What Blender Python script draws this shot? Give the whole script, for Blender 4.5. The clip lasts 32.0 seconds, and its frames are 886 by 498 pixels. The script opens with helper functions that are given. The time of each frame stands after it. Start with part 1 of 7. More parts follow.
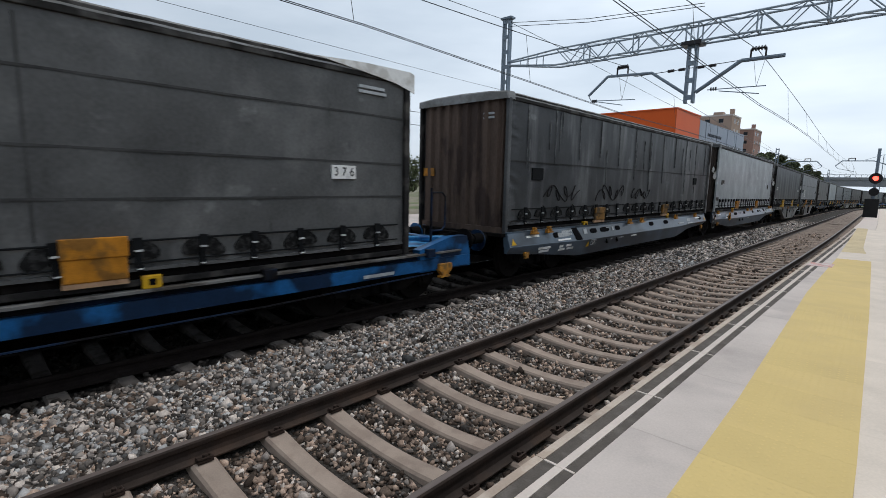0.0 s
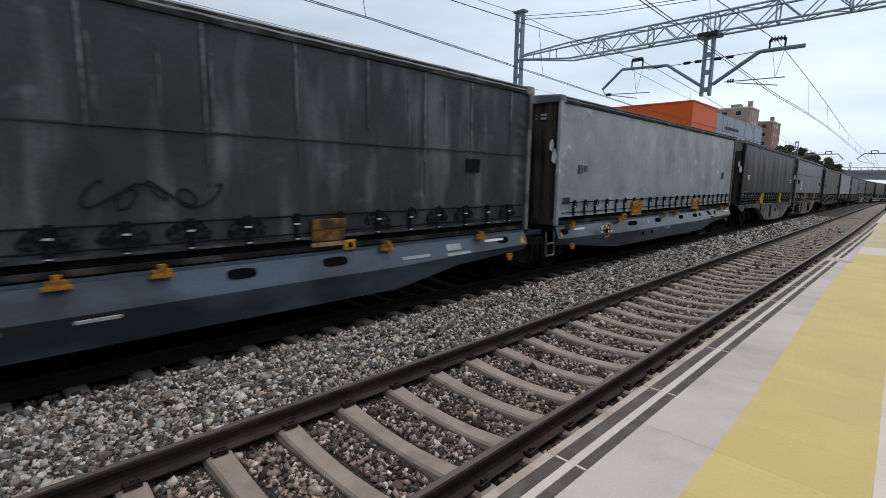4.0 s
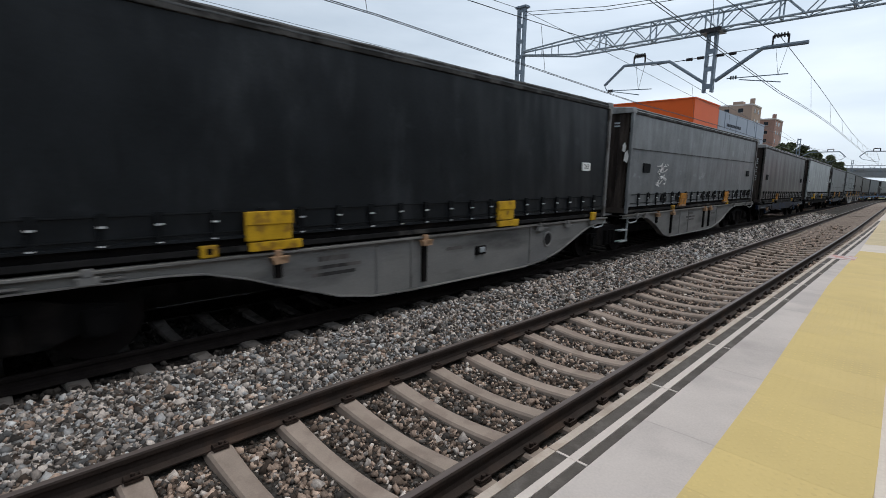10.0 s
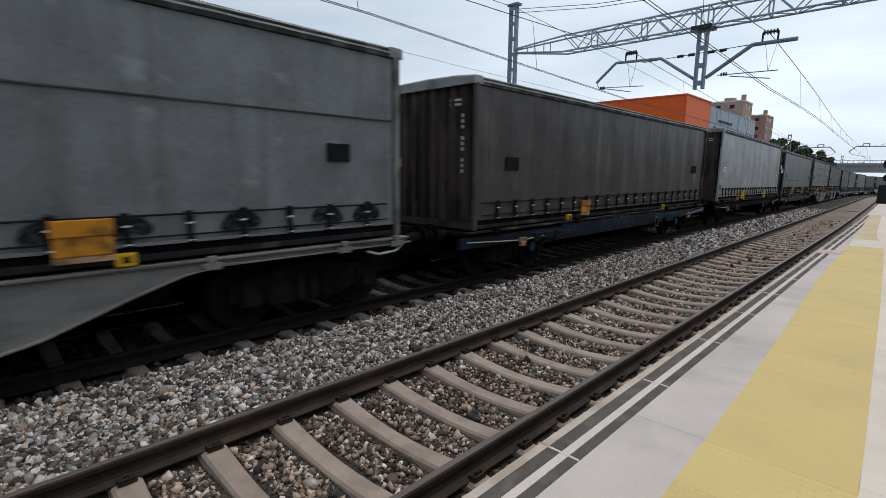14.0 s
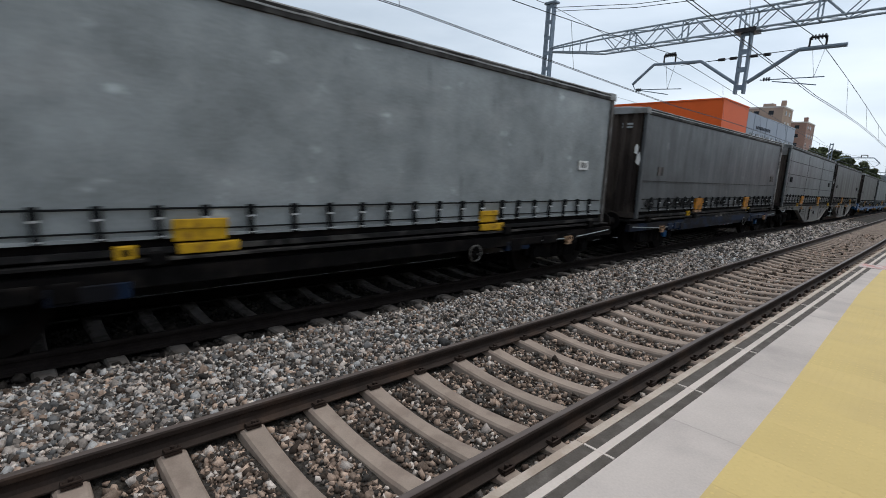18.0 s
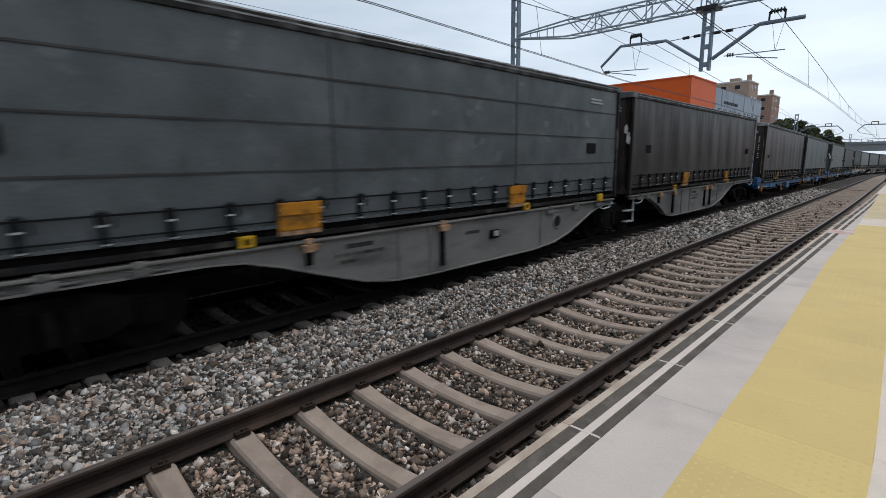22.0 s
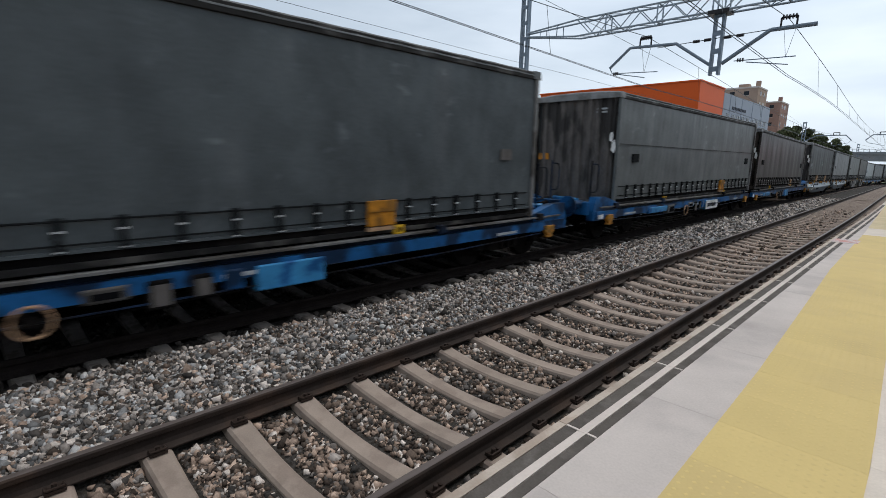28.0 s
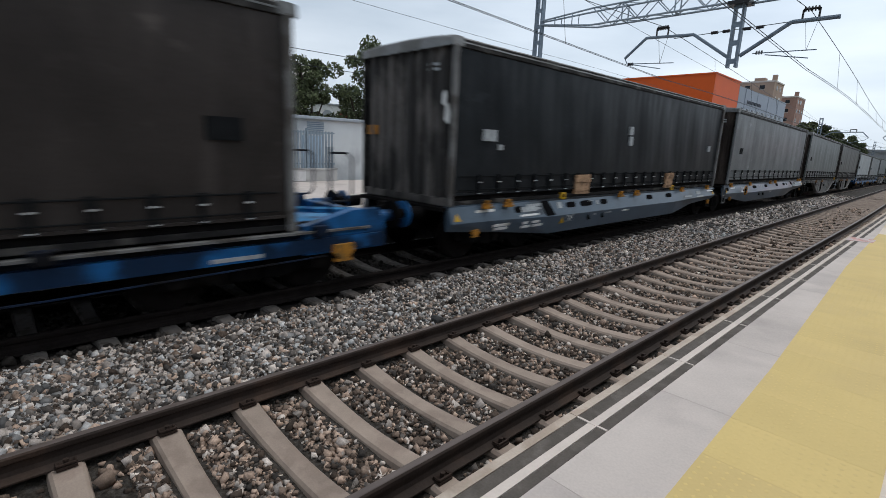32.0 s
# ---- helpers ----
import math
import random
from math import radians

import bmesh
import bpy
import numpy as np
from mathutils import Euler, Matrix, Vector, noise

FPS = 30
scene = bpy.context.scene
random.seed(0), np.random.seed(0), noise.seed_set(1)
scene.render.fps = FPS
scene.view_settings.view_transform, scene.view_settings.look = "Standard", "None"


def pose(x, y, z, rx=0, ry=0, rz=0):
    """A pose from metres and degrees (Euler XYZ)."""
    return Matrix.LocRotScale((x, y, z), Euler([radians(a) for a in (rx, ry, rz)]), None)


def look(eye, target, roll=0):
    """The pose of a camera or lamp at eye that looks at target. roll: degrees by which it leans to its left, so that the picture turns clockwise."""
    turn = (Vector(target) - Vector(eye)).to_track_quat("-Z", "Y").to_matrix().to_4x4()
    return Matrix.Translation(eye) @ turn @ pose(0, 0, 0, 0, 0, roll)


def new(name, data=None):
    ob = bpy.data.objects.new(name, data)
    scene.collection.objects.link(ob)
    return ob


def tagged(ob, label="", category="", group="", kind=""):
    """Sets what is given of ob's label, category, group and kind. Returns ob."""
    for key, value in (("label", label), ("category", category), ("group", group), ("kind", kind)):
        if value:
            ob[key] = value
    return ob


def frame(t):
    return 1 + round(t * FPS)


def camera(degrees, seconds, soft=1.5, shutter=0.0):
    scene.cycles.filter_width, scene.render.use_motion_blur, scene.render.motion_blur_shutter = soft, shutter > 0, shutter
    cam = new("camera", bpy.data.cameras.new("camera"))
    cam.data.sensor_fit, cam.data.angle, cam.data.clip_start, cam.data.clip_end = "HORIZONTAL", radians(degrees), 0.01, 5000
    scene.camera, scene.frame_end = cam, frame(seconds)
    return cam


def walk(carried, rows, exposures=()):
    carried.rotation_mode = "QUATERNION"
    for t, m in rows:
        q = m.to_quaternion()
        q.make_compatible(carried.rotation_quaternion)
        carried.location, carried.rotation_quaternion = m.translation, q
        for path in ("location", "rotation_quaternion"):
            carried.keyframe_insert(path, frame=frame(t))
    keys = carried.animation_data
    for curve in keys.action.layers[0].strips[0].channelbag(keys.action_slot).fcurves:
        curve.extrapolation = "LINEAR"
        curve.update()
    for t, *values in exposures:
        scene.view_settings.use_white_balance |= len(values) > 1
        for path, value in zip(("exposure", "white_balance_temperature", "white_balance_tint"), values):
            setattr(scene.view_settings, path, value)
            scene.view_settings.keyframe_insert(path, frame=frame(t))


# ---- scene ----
cam = camera(84.9, 32.0, soft=0.5, shutter=0.4)
PATH = [
    (0, (3.024, -1.932, 2.074), (1.664, -0.493, 1.799), 1.2),
    (0.5, (3.025, -1.927, 2.074), (1.655, -0.497, 1.794), 1.3),
    (1, (3.022, -1.929, 2.075), (1.645, -0.506, 1.791), 1.3),
    (1.5, (3.01, -1.912, 2.065), (1.631, -0.492, 1.778), 1.4),
    (2, (3.015, -1.916, 2.069), (1.632, -0.5, 1.78), 1.4),
    (2.5, (3.02, -1.917, 2.074), (1.634, -0.504, 1.783), 1.3),
    (3, (3.026, -1.919, 2.073), (1.635, -0.511, 1.784), 1.0),
    (3.5, (3.03, -1.922, 2.079), (1.637, -0.517, 1.787), 0.9),
    (5.5, (3.016, -1.91, 2.062), (1.612, -0.517, 1.76), 1.0),
    (6, (3.025, -1.905, 2.062), (1.623, -0.51, 1.76), 0.9),
    (6.5, (3.02, -1.914, 2.071), (1.618, -0.521, 1.767), 1.0),
    (7, (3.028, -1.922, 2.073), (1.622, -0.532, 1.77), 0.9),
    (7.5, (3.029, -1.914, 2.066), (1.621, -0.525, 1.765), 0.9),
    (8, (3.038, -1.918, 2.071), (1.631, -0.529, 1.768), 0.7),
    (8.5, (3.035, -1.914, 2.066), (1.633, -0.52, 1.764), 0.7),
    (9, (3.03, -1.91, 2.068), (1.63, -0.516, 1.76), 0.6),
    (9.5, (3.031, -1.917, 2.068), (1.633, -0.519, 1.761), 0.8),
    (10, (3.018, -1.917, 2.064), (1.622, -0.519, 1.755), 1.1),
    (10.5, (3.016, -1.916, 2.065), (1.616, -0.522, 1.752), 1.2),
    (11, (3.018, -1.911, 2.064), (1.621, -0.515, 1.751), 1.2),
    (11.5, (3.029, -1.909, 2.068), (1.634, -0.511, 1.752), 0.9),
    (12, (3.033, -1.912, 2.073), (1.645, -0.507, 1.755), 0.8),
    (12.5, (3.034, -1.91, 2.071), (1.649, -0.502, 1.757), 0.6),
    (13, (3.036, -1.916, 2.07), (1.652, -0.506, 1.755), 0.6),
    (13.5, (3.031, -1.91, 2.067), (1.651, -0.498, 1.75), 0.7),
    (14, (3.039, -1.916, 2.069), (1.66, -0.502, 1.752), 0.7),
    (14.5, (3.035, -1.912, 2.061), (1.66, -0.494, 1.745), 0.7),
    (16.5, (3.03, -1.881, 2.062), (1.602, -0.509, 1.778), 2.7),
    (17, (3.024, -1.866, 2.055), (1.511, -0.591, 1.761), 5.2),
    (17.5, (3.041, -2.004, 2.066), (1.533, -0.729, 1.75), 2.7),
    (18, (2.998, -2.057, 2.064), (1.556, -0.712, 1.731), 2.8),
    (18.5, (2.994, -2.054, 2.066), (1.561, -0.702, 1.724), 1.8),
    (19, (2.98, -2.06, 2.073), (1.52, -0.736, 1.73), 0.8),
    (19.5, (2.99, -2.044, 2.071), (1.522, -0.732, 1.72), 0.2),
    (20, (2.999, -2.029, 2.07), (1.542, -0.706, 1.716), -0.3),
    (20.5, (3.015, -2.028, 2.073), (1.599, -0.661, 1.714), -0.5),
    (21, (3.019, -2.041, 2.075), (1.612, -0.665, 1.718), -0.6),
    (21.5, (3.023, -2.033, 2.075), (1.623, -0.651, 1.716), -0.7),
    (22, (3.027, -2.036, 2.074), (1.639, -0.642, 1.713), -0.7),
    (22.5, (3.027, -2.032, 2.073), (1.642, -0.636, 1.709), -0.7),
    (23, (3.026, -2.033, 2.073), (1.647, -0.631, 1.709), -0.6),
    (23.5, (3.026, -2.036, 2.071), (1.653, -0.627, 1.711), -0.3),
    (24, (3.027, -2.038, 2.072), (1.673, -0.611, 1.712), -0.1),
    (24.5, (3.032, -2.033, 2.071), (1.68, -0.604, 1.713), -0.1),
    (25, (3.037, -2.032, 2.068), (1.682, -0.606, 1.711), -0.0),
    (25.5, (3.032, -2.032, 2.063), (1.674, -0.607, 1.703), 0.2),
    (27.5, (3.025, -2.035, 2.059), (1.636, -0.643, 1.691), 1.0),
    (28, (3.026, -2.036, 2.062), (1.633, -0.65, 1.689), 1.1),
    (28.5, (3.018, -2.037, 2.06), (1.622, -0.655, 1.684), 1.3),
    (29, (3.011, -2.035, 2.057), (1.614, -0.657, 1.676), 1.4),
    (29.5, (3.008, -2.039, 2.057), (1.606, -0.665, 1.671), 1.5),
    (30, (3.002, -2.039, 2.053), (1.601, -0.667, 1.66), 1.7),
    (30.5, (2.992, -2.041, 2.055), (1.589, -0.673, 1.658), 2.0),
    (31, (2.984, -2.043, 2.05), (1.581, -0.677, 1.644), 2.3),
    (31.5, (2.983, -2.037, 2.051), (1.579, -0.674, 1.637), 2.3),
    (32, (2.976, -2.046, 2.048), (1.572, -0.685, 1.629), 2.4),
]
walk(cam, [(t, look(eye, aim, roll)) for t, eye, aim, roll in PATH])

# ---- world and light: a bright overcast morning ----
SUN_DIR = Vector((0.16, 0.30, 0.94)).normalized()
world = bpy.data.worlds.new("overcast_sky")
scene.world = world
world.use_nodes = True
wt = world.node_tree
wt.nodes.clear()
w_out = wt.nodes.new("ShaderNodeOutputWorld")
w_bg = wt.nodes.new("ShaderNodeBackground")
w_sky = wt.nodes.new("ShaderNodeTexSky")
w_sky.sky_type = "NISHITA"
w_sky.sun_disc = False
w_sky.sun_elevation = math.asin(SUN_DIR.z)
w_sky.sun_rotation = math.atan2(SUN_DIR.x, SUN_DIR.y)
w_sky.air_density, w_sky.dust_density = 1.0, 2.0
w_co = wt.nodes.new("ShaderNodeTexCoord")
w_map = wt.nodes.new("ShaderNodeMapping")
w_map.inputs["Scale"].default_value = (1.2, 1.2, 5.0)
w_noise = wt.nodes.new("ShaderNodeTexNoise")
w_noise.inputs["Scale"].default_value = 1.6
w_noise.inputs["Detail"].default_value = 6.0
w_noise.inputs["Roughness"].default_value = 0.5
w_ramp = wt.nodes.new("ShaderNodeValToRGB")
w_ramp.color_ramp.elements[0].position, w_ramp.color_ramp.elements[0].color = 0.36, (4.95, 5.75, 6.65, 1)
w_ramp.color_ramp.elements[1].position, w_ramp.color_ramp.elements[1].color = 0.66, (7.0, 7.75, 8.6, 1)
w_dot = wt.nodes.new("ShaderNodeVectorMath")       # thinner cloud, so brighter sky, towards the sun
w_dot.operation = "DOT_PRODUCT"
w_dot.inputs[1].default_value = (0.45, 0.5, 0.72)
w_rng = wt.nodes.new("ShaderNodeMapRange")
w_rng.inputs["From Min"].default_value, w_rng.inputs["From Max"].default_value = -1.0, 1.0
w_rng.inputs["To Min"].default_value, w_rng.inputs["To Max"].default_value = 0.45, 1.24
w_scale = wt.nodes.new("ShaderNodeVectorMath")
w_scale.operation = "SCALE"
w_mix = wt.nodes.new("ShaderNodeMixRGB")
w_mix.inputs["Fac"].default_value = 0.88
for a, b in ((w_co.outputs["Generated"], w_map.inputs["Vector"]), (w_map.outputs["Vector"], w_noise.inputs["Vector"]),
             (w_noise.outputs["Fac"], w_ramp.inputs["Fac"]), (w_sky.outputs["Color"], w_mix.inputs["Color1"]),
             (w_co.outputs["Generated"], w_dot.inputs[0]), (w_dot.outputs["Value"], w_rng.inputs["Value"]),
             (w_ramp.outputs["Color"], w_scale.inputs[0]), (w_rng.outputs["Result"], w_scale.inputs["Scale"]),
             (w_scale.outputs[0], w_mix.inputs["Color2"]), (w_mix.outputs["Color"], w_bg.inputs["Color"]),
             (w_bg.outputs["Background"], w_out.inputs["Surface"])):
    wt.links.new(a, b)
w_bg.inputs["Strength"].default_value = 0.108
sun = new("sun", bpy.data.lights.new("sun", "SUN"))
sun.data.energy, sun.data.angle, sun.data.color = 0.95, radians(30), (1.0, 0.93, 0.84)
sun.matrix_world = look(SUN_DIR * 50, (0, 0, 0))
scene.view_settings.exposure = 0.30

# ---- plan ----
XT = -4.05            # middle of the far track, on which the train runs; the near track's is x = 0
PITCH = 0.61          # sleeper spacing
RUN = (42.6048, 64.888, -122.7317, 171.4651, -120.9442, 42.1126, -5.7551)
Y0, Y1, LEFT, DOWN = 16.0, 30.0, 0.027, 0.0145
Y2, RADIUS = 95.0, 450.0     # from Y2 the line curves back to the right


def run(t):
    """How far the train has come at t."""
    return sum(c * (t / 16) ** (k + 1) for k, c in enumerate(RUN))


def bend(y):
    """Sideways and height shift of the line at y, and its two slopes."""
    q = min(max(y - Y0, 0.0), Y1 - Y0)
    far = q * q / (2 * (Y1 - Y0)) + max(0.0, y - Y1)
    s = q / (Y1 - Y0)
    back = min(max(0.0, y - Y2), 165.0)
    turn = back / RADIUS
    return -LEFT * far + turn * (back / 2 + max(0.0, y - Y2 - 165.0)), -DOWN * far, -LEFT * s + turn, -DOWN * s


def on_line(x, y, z, rz=0):
    dx, dz, sx, sz = bend(y)
    return pose(x + dx, y, z + dz, math.degrees(sz), 0, math.degrees(-sx) + rz)


# ---- materials ----
def material(name, color, rough=0.7, metal=0.0, vary=0.25, scale=6.0, fine=60.0, bump=0.15, second=None, amount=0.5, second_scale=2.0,
             stretch=(1, 1, 1), random_tone=0.0, island=False, skew=1.0, dirt=None, dirt_low=0.45, dirt_scale=0.8, dirt_stretch=(1, 1, 1), gloss=0.22, scuff=0.0):
    """A surface with grain, larger blotches, an optional second tone and an optional layer of streaky dirt."""
    m = bpy.data.materials.new(name)
    m.use_nodes = True
    t = m.node_tree
    b = t.nodes["Principled BSDF"]
    co = t.nodes.new("ShaderNodeTexCoord")
    mp = t.nodes.new("ShaderNodeMapping")
    mp.inputs["Scale"].default_value = stretch
    info = t.nodes.new("ShaderNodeObjectInfo")          # each object gets its own patch of the grain
    far_off = t.nodes.new("ShaderNodeMath")
    far_off.operation = "MULTIPLY"
    far_off.inputs[1].default_value = 53.0
    t.links.new(info.outputs["Random"], far_off.inputs[0])
    own = t.nodes.new("ShaderNodeVectorMath")
    t.links.new(co.outputs["Object"], own.inputs[0])
    t.links.new(far_off.outputs[0], own.inputs[1])
    t.links.new(own.outputs[0], mp.inputs["Vector"])

    def noise_at(s, detail=4.0, vec=None):
        n = t.nodes.new("ShaderNodeTexNoise")
        n.inputs["Scale"].default_value, n.inputs["Detail"].default_value = s, detail
        t.links.new((vec or mp).outputs["Vector"], n.inputs["Vector"])
        return n

    big, small = noise_at(scale), noise_at(fine, 3.0)
    add = t.nodes.new("ShaderNodeMath")
    add.operation = "ADD"
    t.links.new(big.outputs["Fac"], add.inputs[0])
    half = t.nodes.new("ShaderNodeMath")
    half.operation = "MULTIPLY"
    half.inputs[1].default_value = 0.6
    t.links.new(small.outputs["Fac"], half.inputs[0])
    t.links.new(half.outputs[0], add.inputs[1])
    rng = t.nodes.new("ShaderNodeMapRange")
    rng.inputs["From Min"].default_value, rng.inputs["From Max"].default_value = 0.5, 1.1
    rng.inputs["To Min"].default_value, rng.inputs["To Max"].default_value = 1 - vary, 1 + vary
    t.links.new(add.outputs[0], rng.inputs["Value"])
    value = rng.outputs["Result"]
    if random_tone:
        src = t.nodes.new("ShaderNodeNewGeometry" if island else "ShaderNodeObjectInfo")
        r2 = t.nodes.new("ShaderNodeMapRange")
        r2.inputs["To Min"].default_value, r2.inputs["To Max"].default_value = 1 - random_tone, 1 + random_tone * skew
        pw = t.nodes.new("ShaderNodeMath")
        pw.operation = "POWER"
        pw.inputs[1].default_value = skew
        t.links.new(src.outputs["Random Per Island" if island else "Random"], pw.inputs[0])
        t.links.new(pw.outputs[0], r2.inputs["Value"])
        mul = t.nodes.new("ShaderNodeMath")
        mul.operation = "MULTIPLY"
        t.links.new(value, mul.inputs[0])
        t.links.new(r2.outputs["Result"], mul.inputs[1])
        value = mul.outputs[0]
    base = t.nodes.new("ShaderNodeRGB")
    base.outputs[0].default_value = (*color, 1)
    tone = base.outputs[0]
    if second:
        n2 = noise_at(second_scale, 5.0)
        rp = t.nodes.new("ShaderNodeMapRange")
        rp.inputs["From Min"].default_value, rp.inputs["From Max"].default_value = 0.62 - 0.3 * amount, 0.72 - 0.3 * amount
        t.links.new(n2.outputs["Fac"], rp.inputs["Value"])
        mx = t.nodes.new("ShaderNodeMixRGB")
        mx.inputs["Color2"].default_value = (*second, 1)
        t.links.new(rp.outputs["Result"], mx.inputs["Fac"])
        t.links.new(tone, mx.inputs["Color1"])
        tone = mx.outputs["Color"]
    if dirt:
        mp2 = t.nodes.new("ShaderNodeMapping")
        mp2.inputs["Scale"].default_value = dirt_stretch
        t.links.new(own.outputs[0], mp2.inputs["Vector"])
        n3 = noise_at(dirt_scale, 6.0, mp2)
        rp3 = t.nodes.new("ShaderNodeMapRange")
        rp3.inputs["From Min"].default_value, rp3.inputs["From Max"].default_value = dirt_low, dirt_low + 0.25
        rp3.inputs["To Max"].default_value = 0.85
        t.links.new(n3.outputs["Fac"], rp3.inputs["Value"])
        mx3 = t.nodes.new("ShaderNodeMixRGB")
        mx3.inputs["Color2"].default_value = (*dirt, 1)
        t.links.new(rp3.outputs["Result"], mx3.inputs["Fac"])
        t.links.new(tone, mx3.inputs["Color1"])
        tone = mx3.outputs["Color"]
    if scuff:
        for at, low, s, gain in ((2.6, 0.64, (1, 0.7, 1.2), 1 + scuff), (3.4, 0.66, (1, 1.6, 0.35), 1 - 0.55 * scuff)):
            mp4 = t.nodes.new("ShaderNodeMapping")
            mp4.inputs["Scale"].default_value = s
            mp4.inputs["Location"].default_value = (3.1 * at, 1.7 * at, 0.4)
            t.links.new(own.outputs[0], mp4.inputs["Vector"])
            n4 = noise_at(at, 8.0, mp4)
            rp4 = t.nodes.new("ShaderNodeMapRange")
            rp4.inputs["From Min"].default_value, rp4.inputs["From Max"].default_value = low, low + 0.09
            rp4.inputs["To Min"].default_value, rp4.inputs["To Max"].default_value = 1.0, gain
            t.links.new(n4.outputs["Fac"], rp4.inputs["Value"])
            mul4 = t.nodes.new("ShaderNodeMath")
            mul4.operation = "MULTIPLY"
            t.links.new(value, mul4.inputs[0])
            t.links.new(rp4.outputs["Result"], mul4.inputs[1])
            value = mul4.outputs[0]
    vm = t.nodes.new("ShaderNodeVectorMath")
    vm.operation = "SCALE"
    t.links.new(tone, vm.inputs[0])
    t.links.new(value, vm.inputs["Scale"])
    t.links.new(vm.outputs[0], b.inputs["Base Color"])
    b.inputs["Roughness"].default_value, b.inputs["Metallic"].default_value = rough, metal
    b.inputs["Specular IOR Level"].default_value = gloss
    if bump:
        bp = t.nodes.new("ShaderNodeBump")
        bp.inputs["Strength"].default_value, bp.inputs["Distance"].default_value = bump, 0.02
        t.links.new(add.outputs[0], bp.inputs["Height"])
        t.links.new(bp.outputs["Normal"], b.inputs["Normal"])
    return m


def glow(name, color, strength):
    m = material(name, color, 0.4, vary=0.05, bump=0)
    b = m.node_tree.nodes["Principled BSDF"]
    b.inputs["Emission Color"].default_value, b.inputs["Emission Strength"].default_value = (*color, 1), strength
    return m


